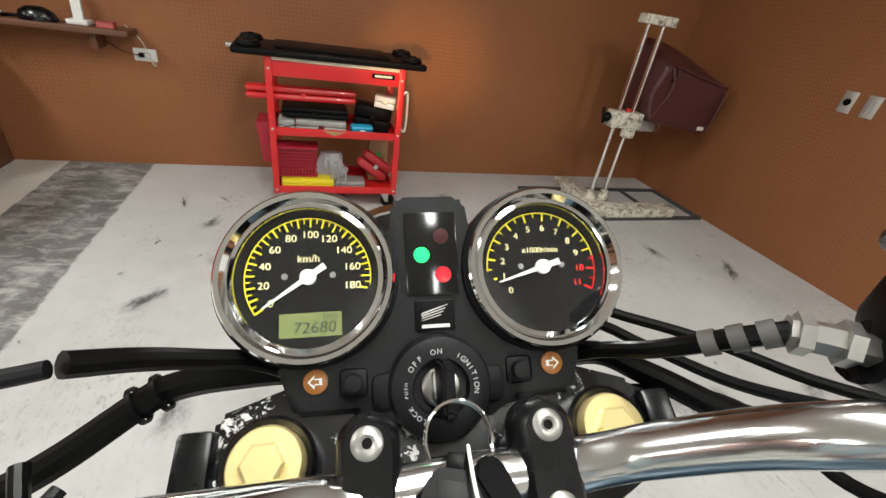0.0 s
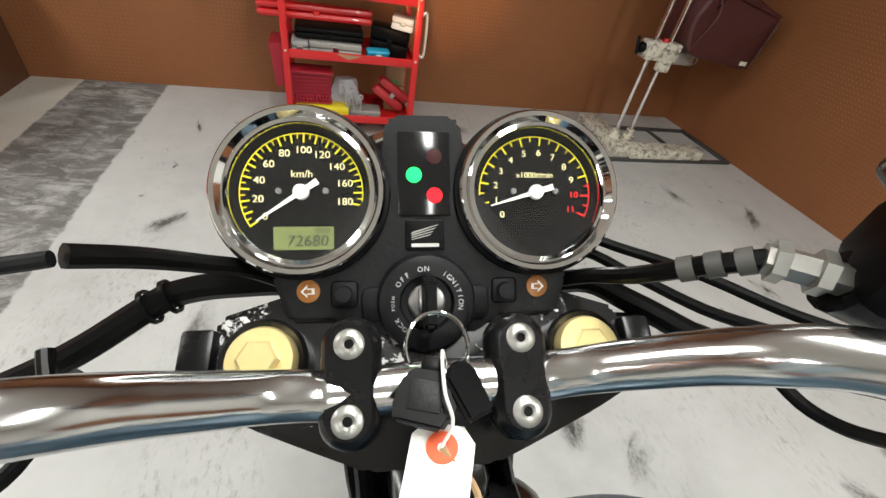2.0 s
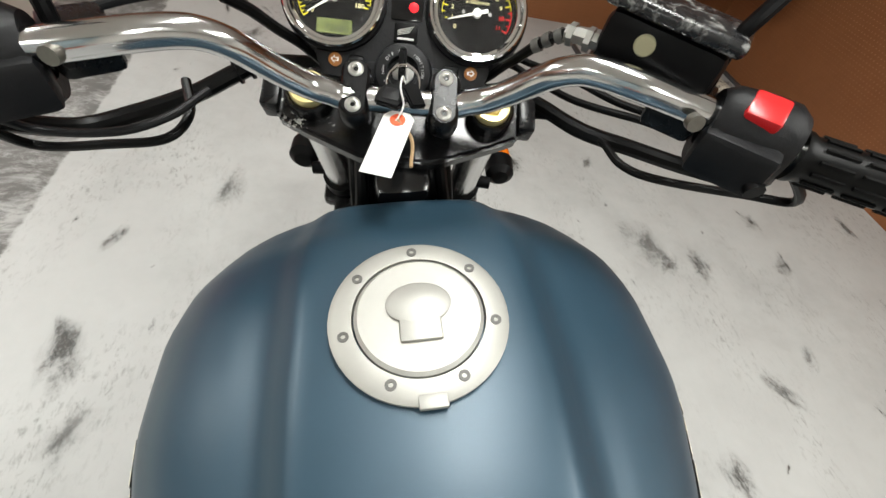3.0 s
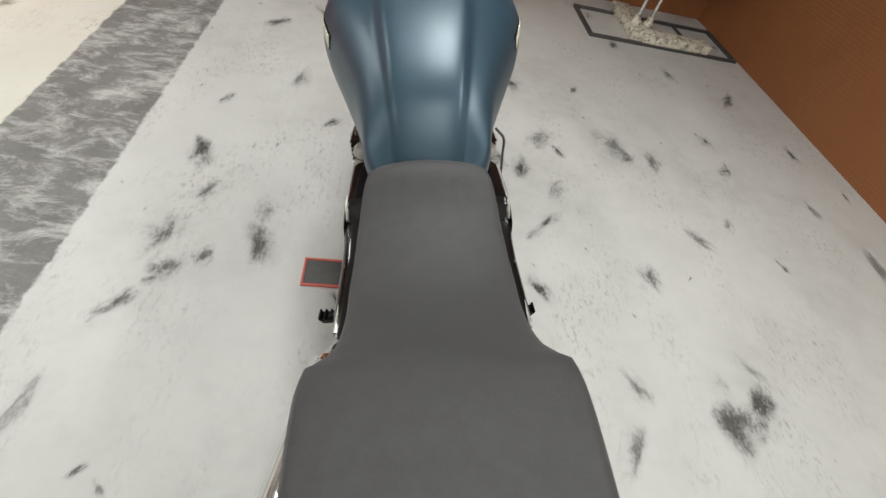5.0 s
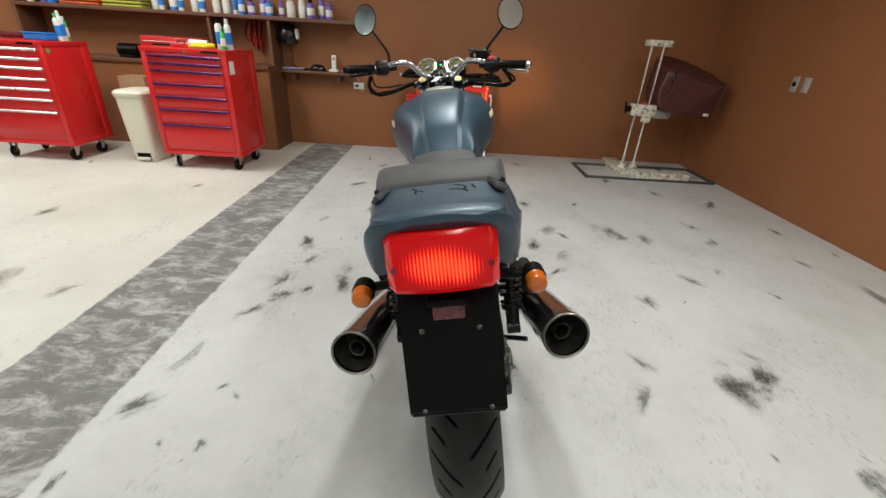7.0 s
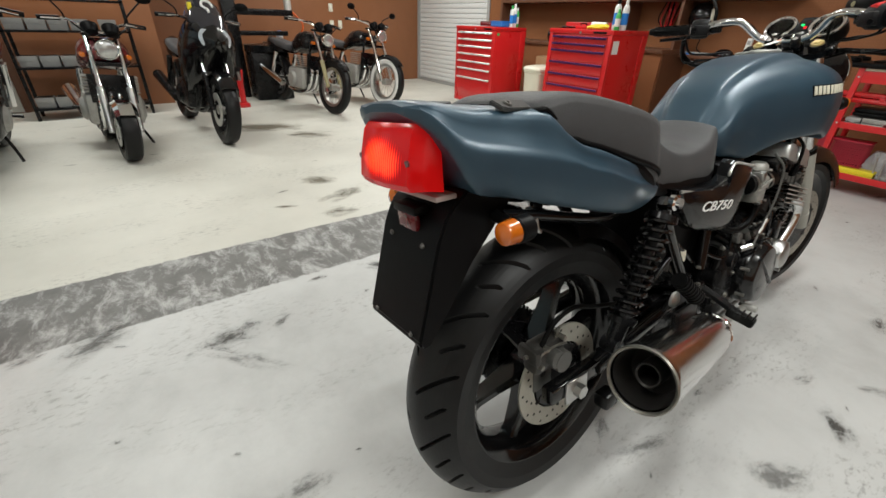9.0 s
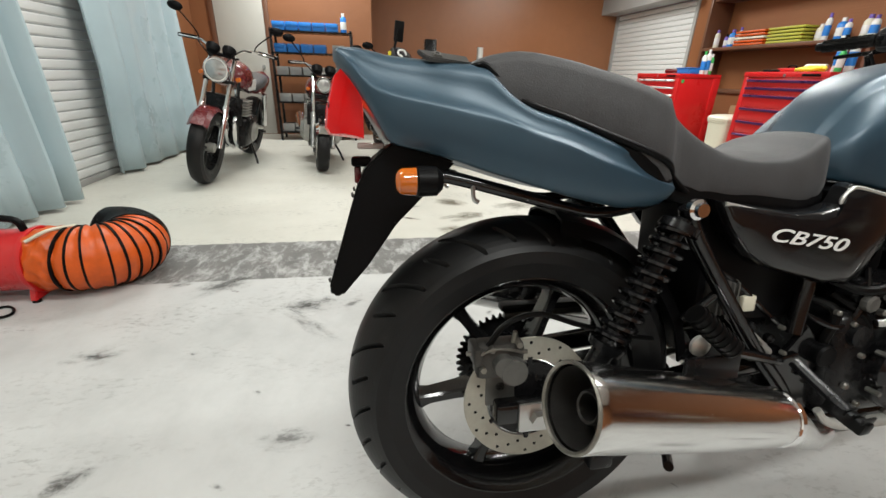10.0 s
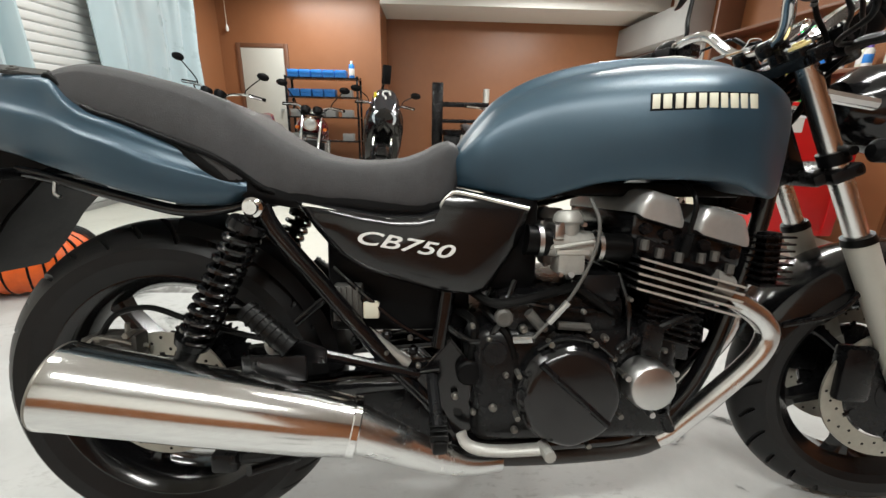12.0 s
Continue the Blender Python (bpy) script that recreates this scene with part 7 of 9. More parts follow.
for k, (x, y, a) in enumerate([(-2.24, -0.81, 0.17), (-2.12, -0.3, 0.18), (-1.87, -0.77, 0.18), (-1.62, -0.9, 0.14), (-1.72, -0.32, 0.08), (-1.86, -1.15, 0.07), (-4.1, -0.66, 0.40), (-3.6, -0.4, 0.30), (-2.6, 0.6, 0.10), (-1.95, 1.3, 0.07)]):
    s = new("oil_stain", oil_me)
    s.parent = floor_ob
    s.matrix_basis = pose(x, y, 0.0012 + 0.00002 * k, 0, 0, rng.uniform(60, 120)) @ Matrix.Diagonal((a * 1.3, a * rng.uniform(0.5, 0.8), 1, 1))
for k in range(230):
    s = new("smudge", stain_me)
    s.parent = floor_ob
    q = rng.uniform(0.008, 0.022) if k % 3 else rng.uniform(0.04, 0.10)
    x, y = rng.uniform(-1.0, 2.9), rng.uniform(-3.3, 2.9)
    if k % 9 == 0:
        x, q = rng.uniform(-5.0, -1.5), q * 0.5
    s.matrix_basis = pose(x, y, 0.0022 + 0.000005 * k, 0, 0, rng.uniform(40, 130)) @ Matrix.Diagonal((q * rng.uniform(1.0, 2.4), q * rng.uniform(0.4, 0.9), 1, 1))
pad = thing("stand_pad", "dark square pad with a red rim under the side stand", "pad", pose(-0.147, -0.235, 0))
part("mat", box((-0.075, -0.055, 0), (0.075, 0.055, 0.006), 0.001), surface("grey_mat", (0.10, 0.10, 0.10), 0.7, vary=0.3), pad)
for lo, hi in (((-0.08, -0.06, 0), (0.08, -0.052, 0.010)), ((-0.08, 0.052, 0), (0.08, 0.06, 0.010)), ((-0.08, -0.052, 0), (-0.072, 0.052, 0.010)), ((0.072, -0.052, 0), (0.08, 0.052, 0.010))):
    part("rim", box(lo, hi, 0.001), surface("faded_red_plastic", (0.55, 0.12, 0.10), 0.5), pad)


# ---- castors and tool chests ----
def castor(parent, x, y, r=0.05, h=0.13, turn=0.0):
    m = pose(x, y, 0, 0, 0, turn)
    c = part("castor", box((-0.035, -0.04, h - 0.008), (0.035, 0.04, h), 0.002, m), STEEL, parent, "black rubber castor")
    part("fork", sheet([(-0.012, r * 0.9), (0.03, h - 0.008), (-0.03, h - 0.008), (-0.03, r * 0.9)], 0.004, m @ Matrix(((0, 0, 1, 0.017), (1, 0, 0, 0), (0, 1, 0, 0), (0, 0, 0, 1)))), STEEL, c)
    part("fork", sheet([(-0.012, r * 0.9), (0.03, h - 0.008), (-0.03, h - 0.008), (-0.03, r * 0.9)], 0.004, m @ Matrix(((0, 0, 1, -0.021), (1, 0, 0, 0), (0, 1, 0, 0), (0, 0, 0, 1)))), STEEL, c)
    part("wheel", lathe([(0.012, -0.014), (r - 0.004, -0.014), (r, -0.010), (r, 0.010), (r - 0.004, 0.014), (0.012, 0.014)], m @ pose(0, -0.02, r, 0, 90), 24, True), RUBBER, c)


def tool_chest(x, y, w, d, z0, z1, heights, pull, label):
    """Roller cabinet; its front faces -y, and x, y is its front left lower corner."""
    t = thing("tool_chest", label, "tool chest", pose(x, y, 0), "red tool chests")
    H = z1 - z0
    bm = box((0, 0.012, z0), (w, d, z1), 0.004)
    part("body", bm, RED, t)
    part("top_rim", box((-0.006, -0.004, z1 - 0.03), (w + 0.006, d + 0.006, z1 + 0.008), 0.004), RED, t)
    part("base_rim", box((-0.004, 0.002, z0 - 0.012), (w + 0.004, d + 0.004, z0 + 0.025), 0.004), RED, t)
    for xx in (-0.001, w - 0.044):
        part("corner_post", box((xx, 0.0, z0), (xx + 0.045, 0.03, z1 - 0.03), 0.003), RED, t)
    part("back_post", box((w - 0.03, d - 0.075, z0), (w + 0.008, d + 0.004, z1 - 0.03), 0.003), RED, t)
    zc = z1 - 0.045
    for h in heights:
        dr = part("drawer", box((0.048, 0.002, zc - h + 0.004), (w - 0.048, 0.03, zc), 0.003), RED, t)
        prof = [(0.0, -0.006), (-0.014, -0.006), (-0.018, -0.010), (-0.018, -0.020), (-0.012, -0.026), (-0.012, -0.020), (-0.004, -0.014), (0.0, -0.014)]
        bm = bmesh.new()
        add_rings(bm, [[Vector((xx, 0.002 + yy, zc + zz)) for yy, zz in prof] for xx in (0.05, w - 0.05)])
        part("pull", bm, pull, dr, "long moulded drawer pull")
        zc -= h
    part("lock", lathe([(0, 0), (0.012, 0), (0.012, 0.006), (0, 0.006)], pose(w * 0.52, 0.0, z1 - 0.018, 90), 16), STEEL, t)
    part("brand_plate", box((w - 0.20, -0.006, z1 - 0.024), (w - 0.06, -0.0035, z1 - 0.006), 0.001), BLACKPLASTIC, t, "plain dark maker's plate")
    for cx, cy in ((0.07, 0.09), (w - 0.07, 0.09), (0.07, d - 0.07), (w - 0.07, d - 0.07)):
        castor(t, cx, cy, 0.05, z0 - 0.008, 20 if cx < 0.2 else -15)
    return t


SILVERPULL = surface("silver_pull", (0.70, 0.69, 0.66), 0.3, 0.6)
chest_b = tool_chest(-2.475, 1.755, 0.71, 0.53, 0.145, 1.02, [0.058, 0.058, 0.105, 0.105, 0.105, 0.13, 0.235], PURPLE, "red steel tool chest with purple drawer pulls, on castors")
part("paper_label", box((0.7115, 0.03, 0.84), (0.7135, 0.115, 0.945)), PAPER, chest_b, "white paper label")
chest_a = tool_chest(-4.04, 1.775, 0.73, 0.48, 0.155, 1.005, [0.075, 0.075, 0.085, 0.085, 0.085, 0.105, 0.22], SILVERPULL, "red steel tool chest with silver drawer pulls, on castors")
part("round_sticker", lathe([(0, 0), (0.018, 0), (0.018, 0.002), (0, 0.002)], pose(0.7305, 0.05, 0.94, 0, 90), 16), GREEN, chest_a, "small green sticker")


def bottle(x, y, z, r, h, mat, cap_mat, label, name="spray_can", group=""):
    t = thing(name, label, "bottle" if "bottle" in name else "spray can", pose(x, y, z), group)
    part("body", lathe([(0, 0), (r * 0.95, 0), (r, 0.006), (r, h * 0.70), (r * 0.8, h * 0.79), (r * 0.42, h * 0.84), (0, h * 0.84)], None, 20), mat, t)
    part("cap", lathe([(0, h * 0.835), (r * 0.5, h * 0.835), (r * 0.48, h), (0, h)], None, 16), cap_mat, t)
    part("wrapper", lathe([(r * 1.01, h * 0.18), (r * 1.02, h * 0.19), (r * 1.02, h * 0.55), (r * 1.01, h * 0.56)], None, 20, True), WHITE if mat is not WHITE else BLUEPLASTIC, t, "plain wrapper band")
    return t


ZB = 1.0285
bottle(-1.86, 1.90, ZB, 0.028, 0.24, WHITE, BLACKPLASTIC, "white spray can with a black cap on the tool chest")
bottle(-1.80, 1.93, ZB, 0.028, 0.235, WHITE, WHITE, "white spray can on the tool chest")
bottle(-1.815, 1.86, ZB, 0.022, 0.16, GREEN, GREEN, "small green bottle on the tool chest", "bottle")
rag = thing("work_glove", "crumpled yellow work glove on the tool chest", "glove", pose(-2.0, 1.84, ZB))
bm = bmesh.new()
for k in range(7):
    add_tube(bm, [(-0.09 + 0.02 * k, -0.03 + 0.01 * (k % 3), 0.012), (-0.04 + 0.022 * k, 0.02, 0.03 + 0.004 * (k % 2)), (0.03 + 0.012 * k, 0.0 + 0.02 * (k % 2), 0.014)], 0.013, 8, 4)
part("fabric", bm, YELLOW, rag)
tb = thing("tool_tray", "small red tool case on the tool chest", "tool case", pose(-2.2, 1.9, ZB))
part("case", box((-0.07, -0.035, 0), (0.07, 0.035, 0.03), 0.006), RED, tb)
part("handle", tube([(-0.03, 0, 0.03), (-0.03, 0, 0.045), (0.03, 0, 0.045), (0.03, 0, 0.03)], 0.005, 8), BLACKPLASTIC, tb)
wr = thing("ratchet", "dark steel ratchet wrench on the tool chest", "wrench", pose(-2.36, 1.92, ZB, 0, 0, 20))
part("shaft", rod((-0.09, 0, 0.012), (0.05, 0, 0.012), 0.008), BLACKPLASTIC, wr)
part("head", lathe([(0, 0), (0.02, 0), (0.02, 0.024), (0, 0.024)], pose(0.065, 0, 0), 18), STEEL, wr)
sc = thing("heat_gun", "white hand tool lying on the tool chest", "hand tool", pose(-2.1, 2.02, ZB))
part("barrel", rod((-0.09, 0, 0.035), (0.07, 0, 0.035), 0.03, 0.026), WHITE, sc)
part("grip", box((-0.06, -0.02, 0.0), (-0.02, 0.02, 0.03), 0.008), WHITE, sc)
bc = thing("parts_tray", "blue plastic parts tray on the tool chest", "tray", pose(-3.47, 1.99, 1.0135))
part("tray", box((-0.10, -0.07, 0), (0.10, 0.07, 0.06), 0.012), BLUEPLASTIC, bc)
part("rim", box((-0.106, -0.076, 0.052), (0.106, 0.076, 0.062), 0.004), BLUEPLASTIC, bc)
bottle(-3.38, 2.12, 1.0135, 0.026, 0.24, WHITE, WHITE, "white spray can on the tool chest")
bottle(-3.35, 2.05, 1.0135, 0.024, 0.22, WHITE, GREEN, "white and green spray can on the tool chest")
bottle(-3.40, 2.18, 1.0135, 0.022, 0.20, GREEN, WHITE, "green spray can on the tool chest")
dr = thing("cordless_drill", "dark red hand tool on the tool chest", "hand tool", pose(-3.70, 1.97, 1.0135, 0, 0, 15))
part("motor", rod((-0.08, 0, 0.03), (0.08, 0, 0.03), 0.026, 0.022), DARKRED, dr)
part("chuck", rod((0.08, 0, 0.03), (0.12, 0, 0.03), 0.016, 0.012), BLACKPLASTIC, dr)

# bench behind the chests
bench = thing("workbench", "plain brown board workbench along the wall", "workbench", pose(-4.55, 2.62, 0))
part("top", box((0, 0, 0.83), (2.78, 0.485, 0.87), 0.004), SHELFWOOD, bench)
part("front_panel", box((0.01, 0.02, 0.0), (2.77, 0.05, 0.83)), BROWN, bench)
for xx in (0.0, 1.38, 2.75):
    part("leg", box((xx, 0.05, 0), (xx + 0.03, 0.48, 0.83)), SHELFWOOD, bench)
tc = thing("top_chest", "dark red three-drawer top chest on the workbench", "tool chest", pose(-3.06, 2.66, 0.87))
part("body", box((0, 0, 0), (0.62, 0.3, 0.22), 0.005), RED, tc)
for k in range(3):
    d_ = part("drawer", box((0.02, -0.006, 0.02 + k * 0.055), (0.60, 0.01, 0.068 + k * 0.055), 0.003), RED, tc)
    part("pull", box((0.03, -0.014, 0.058 + k * 0.055), (0.59, -0.004, 0.066 + k * 0.055), 0.002), SILVERPULL, d_)
mc = thing("compressor_head", "black bench motor on the workbench", "motor", pose(-3.25, 2.75, 0.87))
part("motor", rod((-0.10, 0, 0.07), (0.10, 0, 0.07), 0.065, None, 20), BLACKPLASTIC, mc)
part("foot", box((-0.08, -0.07, 0), (0.08, 0.07, 0.03), 0.006), BLACKPLASTIC, mc)
bx = thing("cardboard_box", "plain brown cardboard box beside the tool chests", "box", pose(-3.02, 2.42, 0))
part("carton", box((-0.13, -0.1, 0), (0.13, 0.1, 0.72), 0.003), CARD, bx)
part("flap", box((-0.13, -0.1, 0.721), (0.0, 0.1, 0.724)), CARD, bx)
part("flap", box((0.002, -0.1, 0.721), (0.13, 0.1, 0.724)), CARD, bx)

# pedal bin
pb = thing("pedal_bin", "cream plastic pedal bin on the floor between the chests", "bin", pose(-2.78, 2.04, 0))
bm = bmesh.new()
rings = []
for z, w, d in ((0.0, 0.105, 0.13), (0.012, 0.11, 0.135), (0.30, 0.122, 0.15), (0.58, 0.135, 0.165), (0.585, 0.142, 0.172), (0.60, 0.142, 0.172)):
    rings.append([Vector((w * math.copysign(abs(math.cos(t)) ** 0.35, math.cos(t)), d * math.copysign(abs(math.sin(t)) ** 0.35, math.sin(t)), z)) for t in [2 * math.pi * (i + 0.5) / 28 for i in range(28)]])
add_rings(bm, rings)
part("body", bm, CREAM, pb)
bm = bmesh.new()
rings = []
for z, w, d in ((0.602, 0.148, 0.178), (0.625, 0.15, 0.18), (0.645, 0.135, 0.165), (0.655, 0.09, 0.11)):
    rings.append([Vector((w * math.copysign(abs(math.cos(t)) ** 0.4, math.cos(t)), d * math.copysign(abs(math.sin(t)) ** 0.4, math.sin(t)), z)) for t in [2 * math.pi * (i + 0.5) / 28 for i in range(28)]])
add_rings(bm, rings)
part("lid", bm, CREAM, pb)
part("pedal", box((-0.06, -0.165, 0.02), (0.06, -0.12, 0.045), 0.008), CREAM, pb)
# Black plate on the uncut body draws the shade of the pedal opening.
part("dark_pedal_plate", box((-0.065, -0.1385, 0.012), (0.065, -0.132, 0.09), 0.004), BLACKPLASTIC, pb)

# ---- red tool cart ----
CX0, CX1, CY0, CY1 = -0.215, 0.515, 2.42, 2.80
cart = thing("tool_cart", "red steel three-tier tool cart loaded with tools", "tool cart")
for x in (CX0, CX1 - 0.035):
    for y in (CY0, CY1 - 0.03):
        p_ = part("post", box((x, y, 0.105), (x + 0.035, y + 0.03, 0.86), 0.004), RED, cart)
        for z in (0.13, 0.49, 0.80):
            part("rivet", lathe([(0, 0), (0.007, 0), (0.005, 0.003), (0, 0.003)], pose(x + 0.018, y, z, 90), 10), SILVERPULL, p_)
for z, h in ((0.108, 0.045), (0.455, 0.045), (0.765, 0.075)):
    tr = part("tier", box((CX0 + 0.02, CY0 + 0.012, z), (CX1 - 0.02, CY1 - 0.012, z + 0.012), 0.002), RED, cart, "red shelf tray")
    part("front_lip", box((CX0 + 0.035, CY0 + 0.004, z), (CX1 - 0.035, CY0 + 0.012, z + h), 0.002), RED, tr)
    part("back_lip", box((CX0 + 0.035, CY1 - 0.012, z), (CX1 - 0.035, CY1 - 0.004, z + h), 0.002), RED, tr)
    for x in (CX0 + 0.012, CX1 - 0.02):
        part("side_lip", box((x, CY0 + 0.03, z), (x + 0.008, CY1 - 0.03, z + h), 0.002), RED, tr)
part("worktop", box((CX0 + 0.035, CY0 + 0.004, 0.841), (CX1 - 0.035, CY1 - 0.004, 0.858), 0.002), surface("pale_wood_board", (0.62, 0.55, 0.42), 0.55, vary=0.12), cart, "pale wooden board")
part("maker_plate", box((0.33, CY0 + 0.001, 0.80), (0.455, CY0 + 0.0035, 0.826), 0.001), BLACKPLASTIC, cart, "black plate with a plain cream bar")
part("maker_bar", box((0.345, CY0 - 0.0005, 0.807), (0.44, CY0 + 0.0008, 0.819)), CREAM, cart)
part("side_handle", tube([(CX1, CY0 + 0.04, 0.72), (CX1 + 0.03, CY0 + 0.04, 0.72), (CX1 + 0.03, CY0 + 0.04, 0.52), (CX1, CY0 + 0.04, 0.52)], 0.008, 8), SILVERPULL, cart, "pale grey push handle")
part("worn_patch", sheet([(0.06, 0.495), (0.20, 0.492), (0.13, 0.468)], 0.001, Matrix(((1, 0, 0, 0), (0, 0, -1, CY0 + 0.0035), (0, 1, 0, 0), (0, 0, 0, 1)))), CARD, cart, "patch of worn paint")
for x in (CX0 + 0.05, CX1 - 0.06):
    for y in (CY0 + 0.06, CY1 - 0.06):
        castor(cart, x, y, 0.046, 0.105, 60)


def case(name, label, cat, lo, hi, mat, yaw=0.0, tilt=0.0, latch=STEEL, bevel=0.012):
    c = [(a + b) / 2 for a, b in zip(lo, hi)]
    sz = [(b - a) / 2 for a, b in zip(lo, hi)]
    t = thing(name, label, cat, pose(c[0], c[1], lo[2], 0, tilt, yaw))
    part("shell", box((-sz[0], -sz[1], 0), (sz[0], sz[1], sz[2] * 1.02), bevel), mat, t)
    part("lid", box((-sz[0], -sz[1], sz[2] * 1.06), (sz[0], sz[1], sz[2] * 2), bevel), mat, t)
    part("latch", box((-0.015, -sz[1] - 0.004, sz[2] * 0.75), (0.015, -sz[1] + 0.002, sz[2] * 1.3), 0.002), latch, t)
    return t


T2, T1 = 0.4685, 0.1215
case("torque_wrench_case", "long red plastic torque wrench case across the cart", "tool case", (-0.33, 2.50, 0.625), (0.26, 2.58, 0.70), RED, 2, 0, RED, 0.02)
case("socket_case", "black plastic socket set case on the cart", "tool case", (-0.15, 2.47, 0.545), (0.21, 2.66, 0.60), BLACKPLASTIC, 0, 0, BLACKPLASTIC)
case("parts_case", "grey plastic case on the cart's middle tier", "tool case", (-0.17, 2.45, T2), (-0.08, 2.6, 0.535), GREYPAINT)
case("hex_key_set", "opened socket set with a red insert on the cart", "tool case", (-0.075, 2.45, T2), (0.20, 2.56, 0.54), CASTALU, -2, 0, DARKRED, 0.006)
case("cyan_box", "small bright cyan plastic box on the cart", "box", (0.225, 2.44, T2), (0.355, 2.52, 0.525), CYAN, 3, 0, WHITE, 0.014)
case("black_case", "black plastic drill case leaning on the cart", "tool case", (0.25, 2.54, T2), (0.47, 2.68, 0.62), BLACKPLASTIC, -8, 6, BLACKPLASTIC, 0.014)
case("white_case", "small white plastic case on the cart", "tool case", (0.37, 2.50, 0.622), (0.49, 2.60, 0.69), WHITE, -14, 5, STEEL, 0.008)
case("yellow_box", "flat yellow plastic box on the cart's lowest tier", "box", (-0.17, 2.44, T1), (0.13, 2.54, 0.19), YELLOW, 0, 0, YELLOW, 0.004)
case("steel_box", "grey steel parts box on the cart's lowest tier", "box", (0.14, 2.45, T1), (0.32, 2.56, 0.175), CASTALU, 0, 0, STEEL, 0.004)
case("red_pouch", "red fabric tool bag leaning on the cart", "bag", (0.24, 2.52, 0.20), (0.47, 2.60, 0.32), surface("red_cloth", (0.42, 0.025, 0.03), 0.6, vary=0.15, grain=30, bumps=0.2), 4, 36, STEEL, 0.03)
case("carton", "small brown carton on the cart's lowest tier", "box", (0.36, 2.62, T1), (0.48, 2.72, 0.42), CARD, 0, 0, GREEN, 0.004)
bk = thing("wire_basket", "dark red plastic mesh basket hung in the cart", "basket", pose(-0.19, 2.47, 0.20))
DKMESH = surface("red_mesh_plastic", (0.35, 0.012, 0.03), 0.45, vary=0.1)
for k in range(12):
    part("bar", box((0.01 + k * 0.018, 0.0, 0.0), (0.015 + k * 0.018, 0.004, 0.17)), DKMESH, bk)
for k in range(9):
    part("cross_bar", box((0.0, 0.001, 0.0 + k * 0.02), (0.225, 0.005, 0.004 + k * 0.02)), DKMESH, bk)
part("back", box((0.0, 0.12, 0.0), (0.225, 0.125, 0.17)), DKMESH, bk)
part("rim", box((-0.005, -0.004, 0.165), (0.23, 0.13, 0.176), 0.002), DKMESH, bk)
part("base", box((0.0, 0.0, -0.004), (0.225, 0.125, 0.002)), DKMESH, bk)
sbk = thing("side_basket", "red plastic basket hooked on the cart's side", "basket", pose(-0.215, 2.5, 0.26))
bm = bmesh.new()
add_rings(bm, [[Vector((-0.06 * s - 0.012, y * s + 0.1, z)) if i in (0, 1) else Vector((-0.004, y * s + 0.1, z)) for i, y in enumerate((-0.1, 0.1, 0.1, -0.1))] for z, s in ((0.0, 0.7), (0.24, 1.0))])
part("bucket", bm, DKMESH, sbk)
gw = thing("cloth_bag", "grey plastic bag with hand tools on the cart", "bag", pose(0.12, 2.57, T1))
bm = bmesh.new()
rings = []
for i in range(8):
    z = 0.20 * i / 7
    r = 0.09 * (1 - 0.4 * (i / 7) ** 2)
    rings.append([Vector((r * (1 + 0.18 * math.sin(5 * t + i)) * math.cos(t), r * 0.6 * (1 + 0.18 * math.cos(4 * t + 2 * i)) * math.sin(t), z)) for t in [2 * math.pi * j / 20 for j in range(20)]])
add_rings(bm, rings)
part("sack", bm, surface("grey_plastic_film", (0.38, 0.38, 0.40), 0.3, vary=0.2, grain=25, bumps=0.3), gw)
for k, (x0, x1) in enumerate(((0.02, 0.10), (0.05, 0.13), (-0.02, 0.16))):
    hk = thing("spanner", "bright steel spanner hung in the cart", "spanner", pose(0.10 + 0.05 * k, 2.455, 0.20), "spanners in the cart")
    part("shaft", rod((0, 0, 0.10 - 0.03 * k), (0.03 - 0.015 * k, -0.008, -0.07 + 0.02 * k), 0.006), STEEL, hk)
    part("ring_end", lathe([(0.009, -0.004), (0.017, -0.004), (0.017, 0.004), (0.009, 0.004)], pose(-0.002, 0, 0.115 - 0.03 * k, 90), 16, True), STEEL, hk)

# mechanic's creeper lying across the cart's top
cr = thing("creeper_board", "black plastic mechanic's creeper lying across the cart", "creeper", pose(0.13, 2.60, 0.858, 0, 0, 2))
bm = box((-0.50, -0.20, 0.0), (0.50, 0.20, 0.035), 0.015)
part("board", bm, BLACKPLASTIC, cr)
part("pad", box((-0.30, -0.15, 0.034), (0.30, 0.15, 0.048), 0.01), BLACKPLASTIC, cr)
for x in (-0.42, 0.42):
    for y in (-0.13, 0.13):
        w_ = part("castor_well", lathe([(0.025, 0.03), (0.055, 0.03), (0.06, 0.045), (0.05, 0.062), (0.03, 0.062)], pose(x, y, 0), 20, True), BLACKPLASTIC, cr)
        part("roller", rod((x - 0.02, y, 0.052), (x + 0.02, y, 0.052), 0.018), RUBBER, w_)
part("axle_stub", rod((-0.53, -0.05, 0.02), (-0.49, -0.05, 0.02), 0.012), STEEL, cr)

# ---- column stand with a covered machine ----
st = thing("column_stand", "chipped cream column stand with two steel rods", "stand", pose(2.13, 2.52, 0))
part("base", box((-0.06, -0.27, 0.0), (0.56, -0.13, 0.085), 0.008), CHIPPED, st)
part("base_arm", box((-0.14, -0.20, 0.0), (0.02, 0.40, 0.075), 0.008), CHIPPED, st)
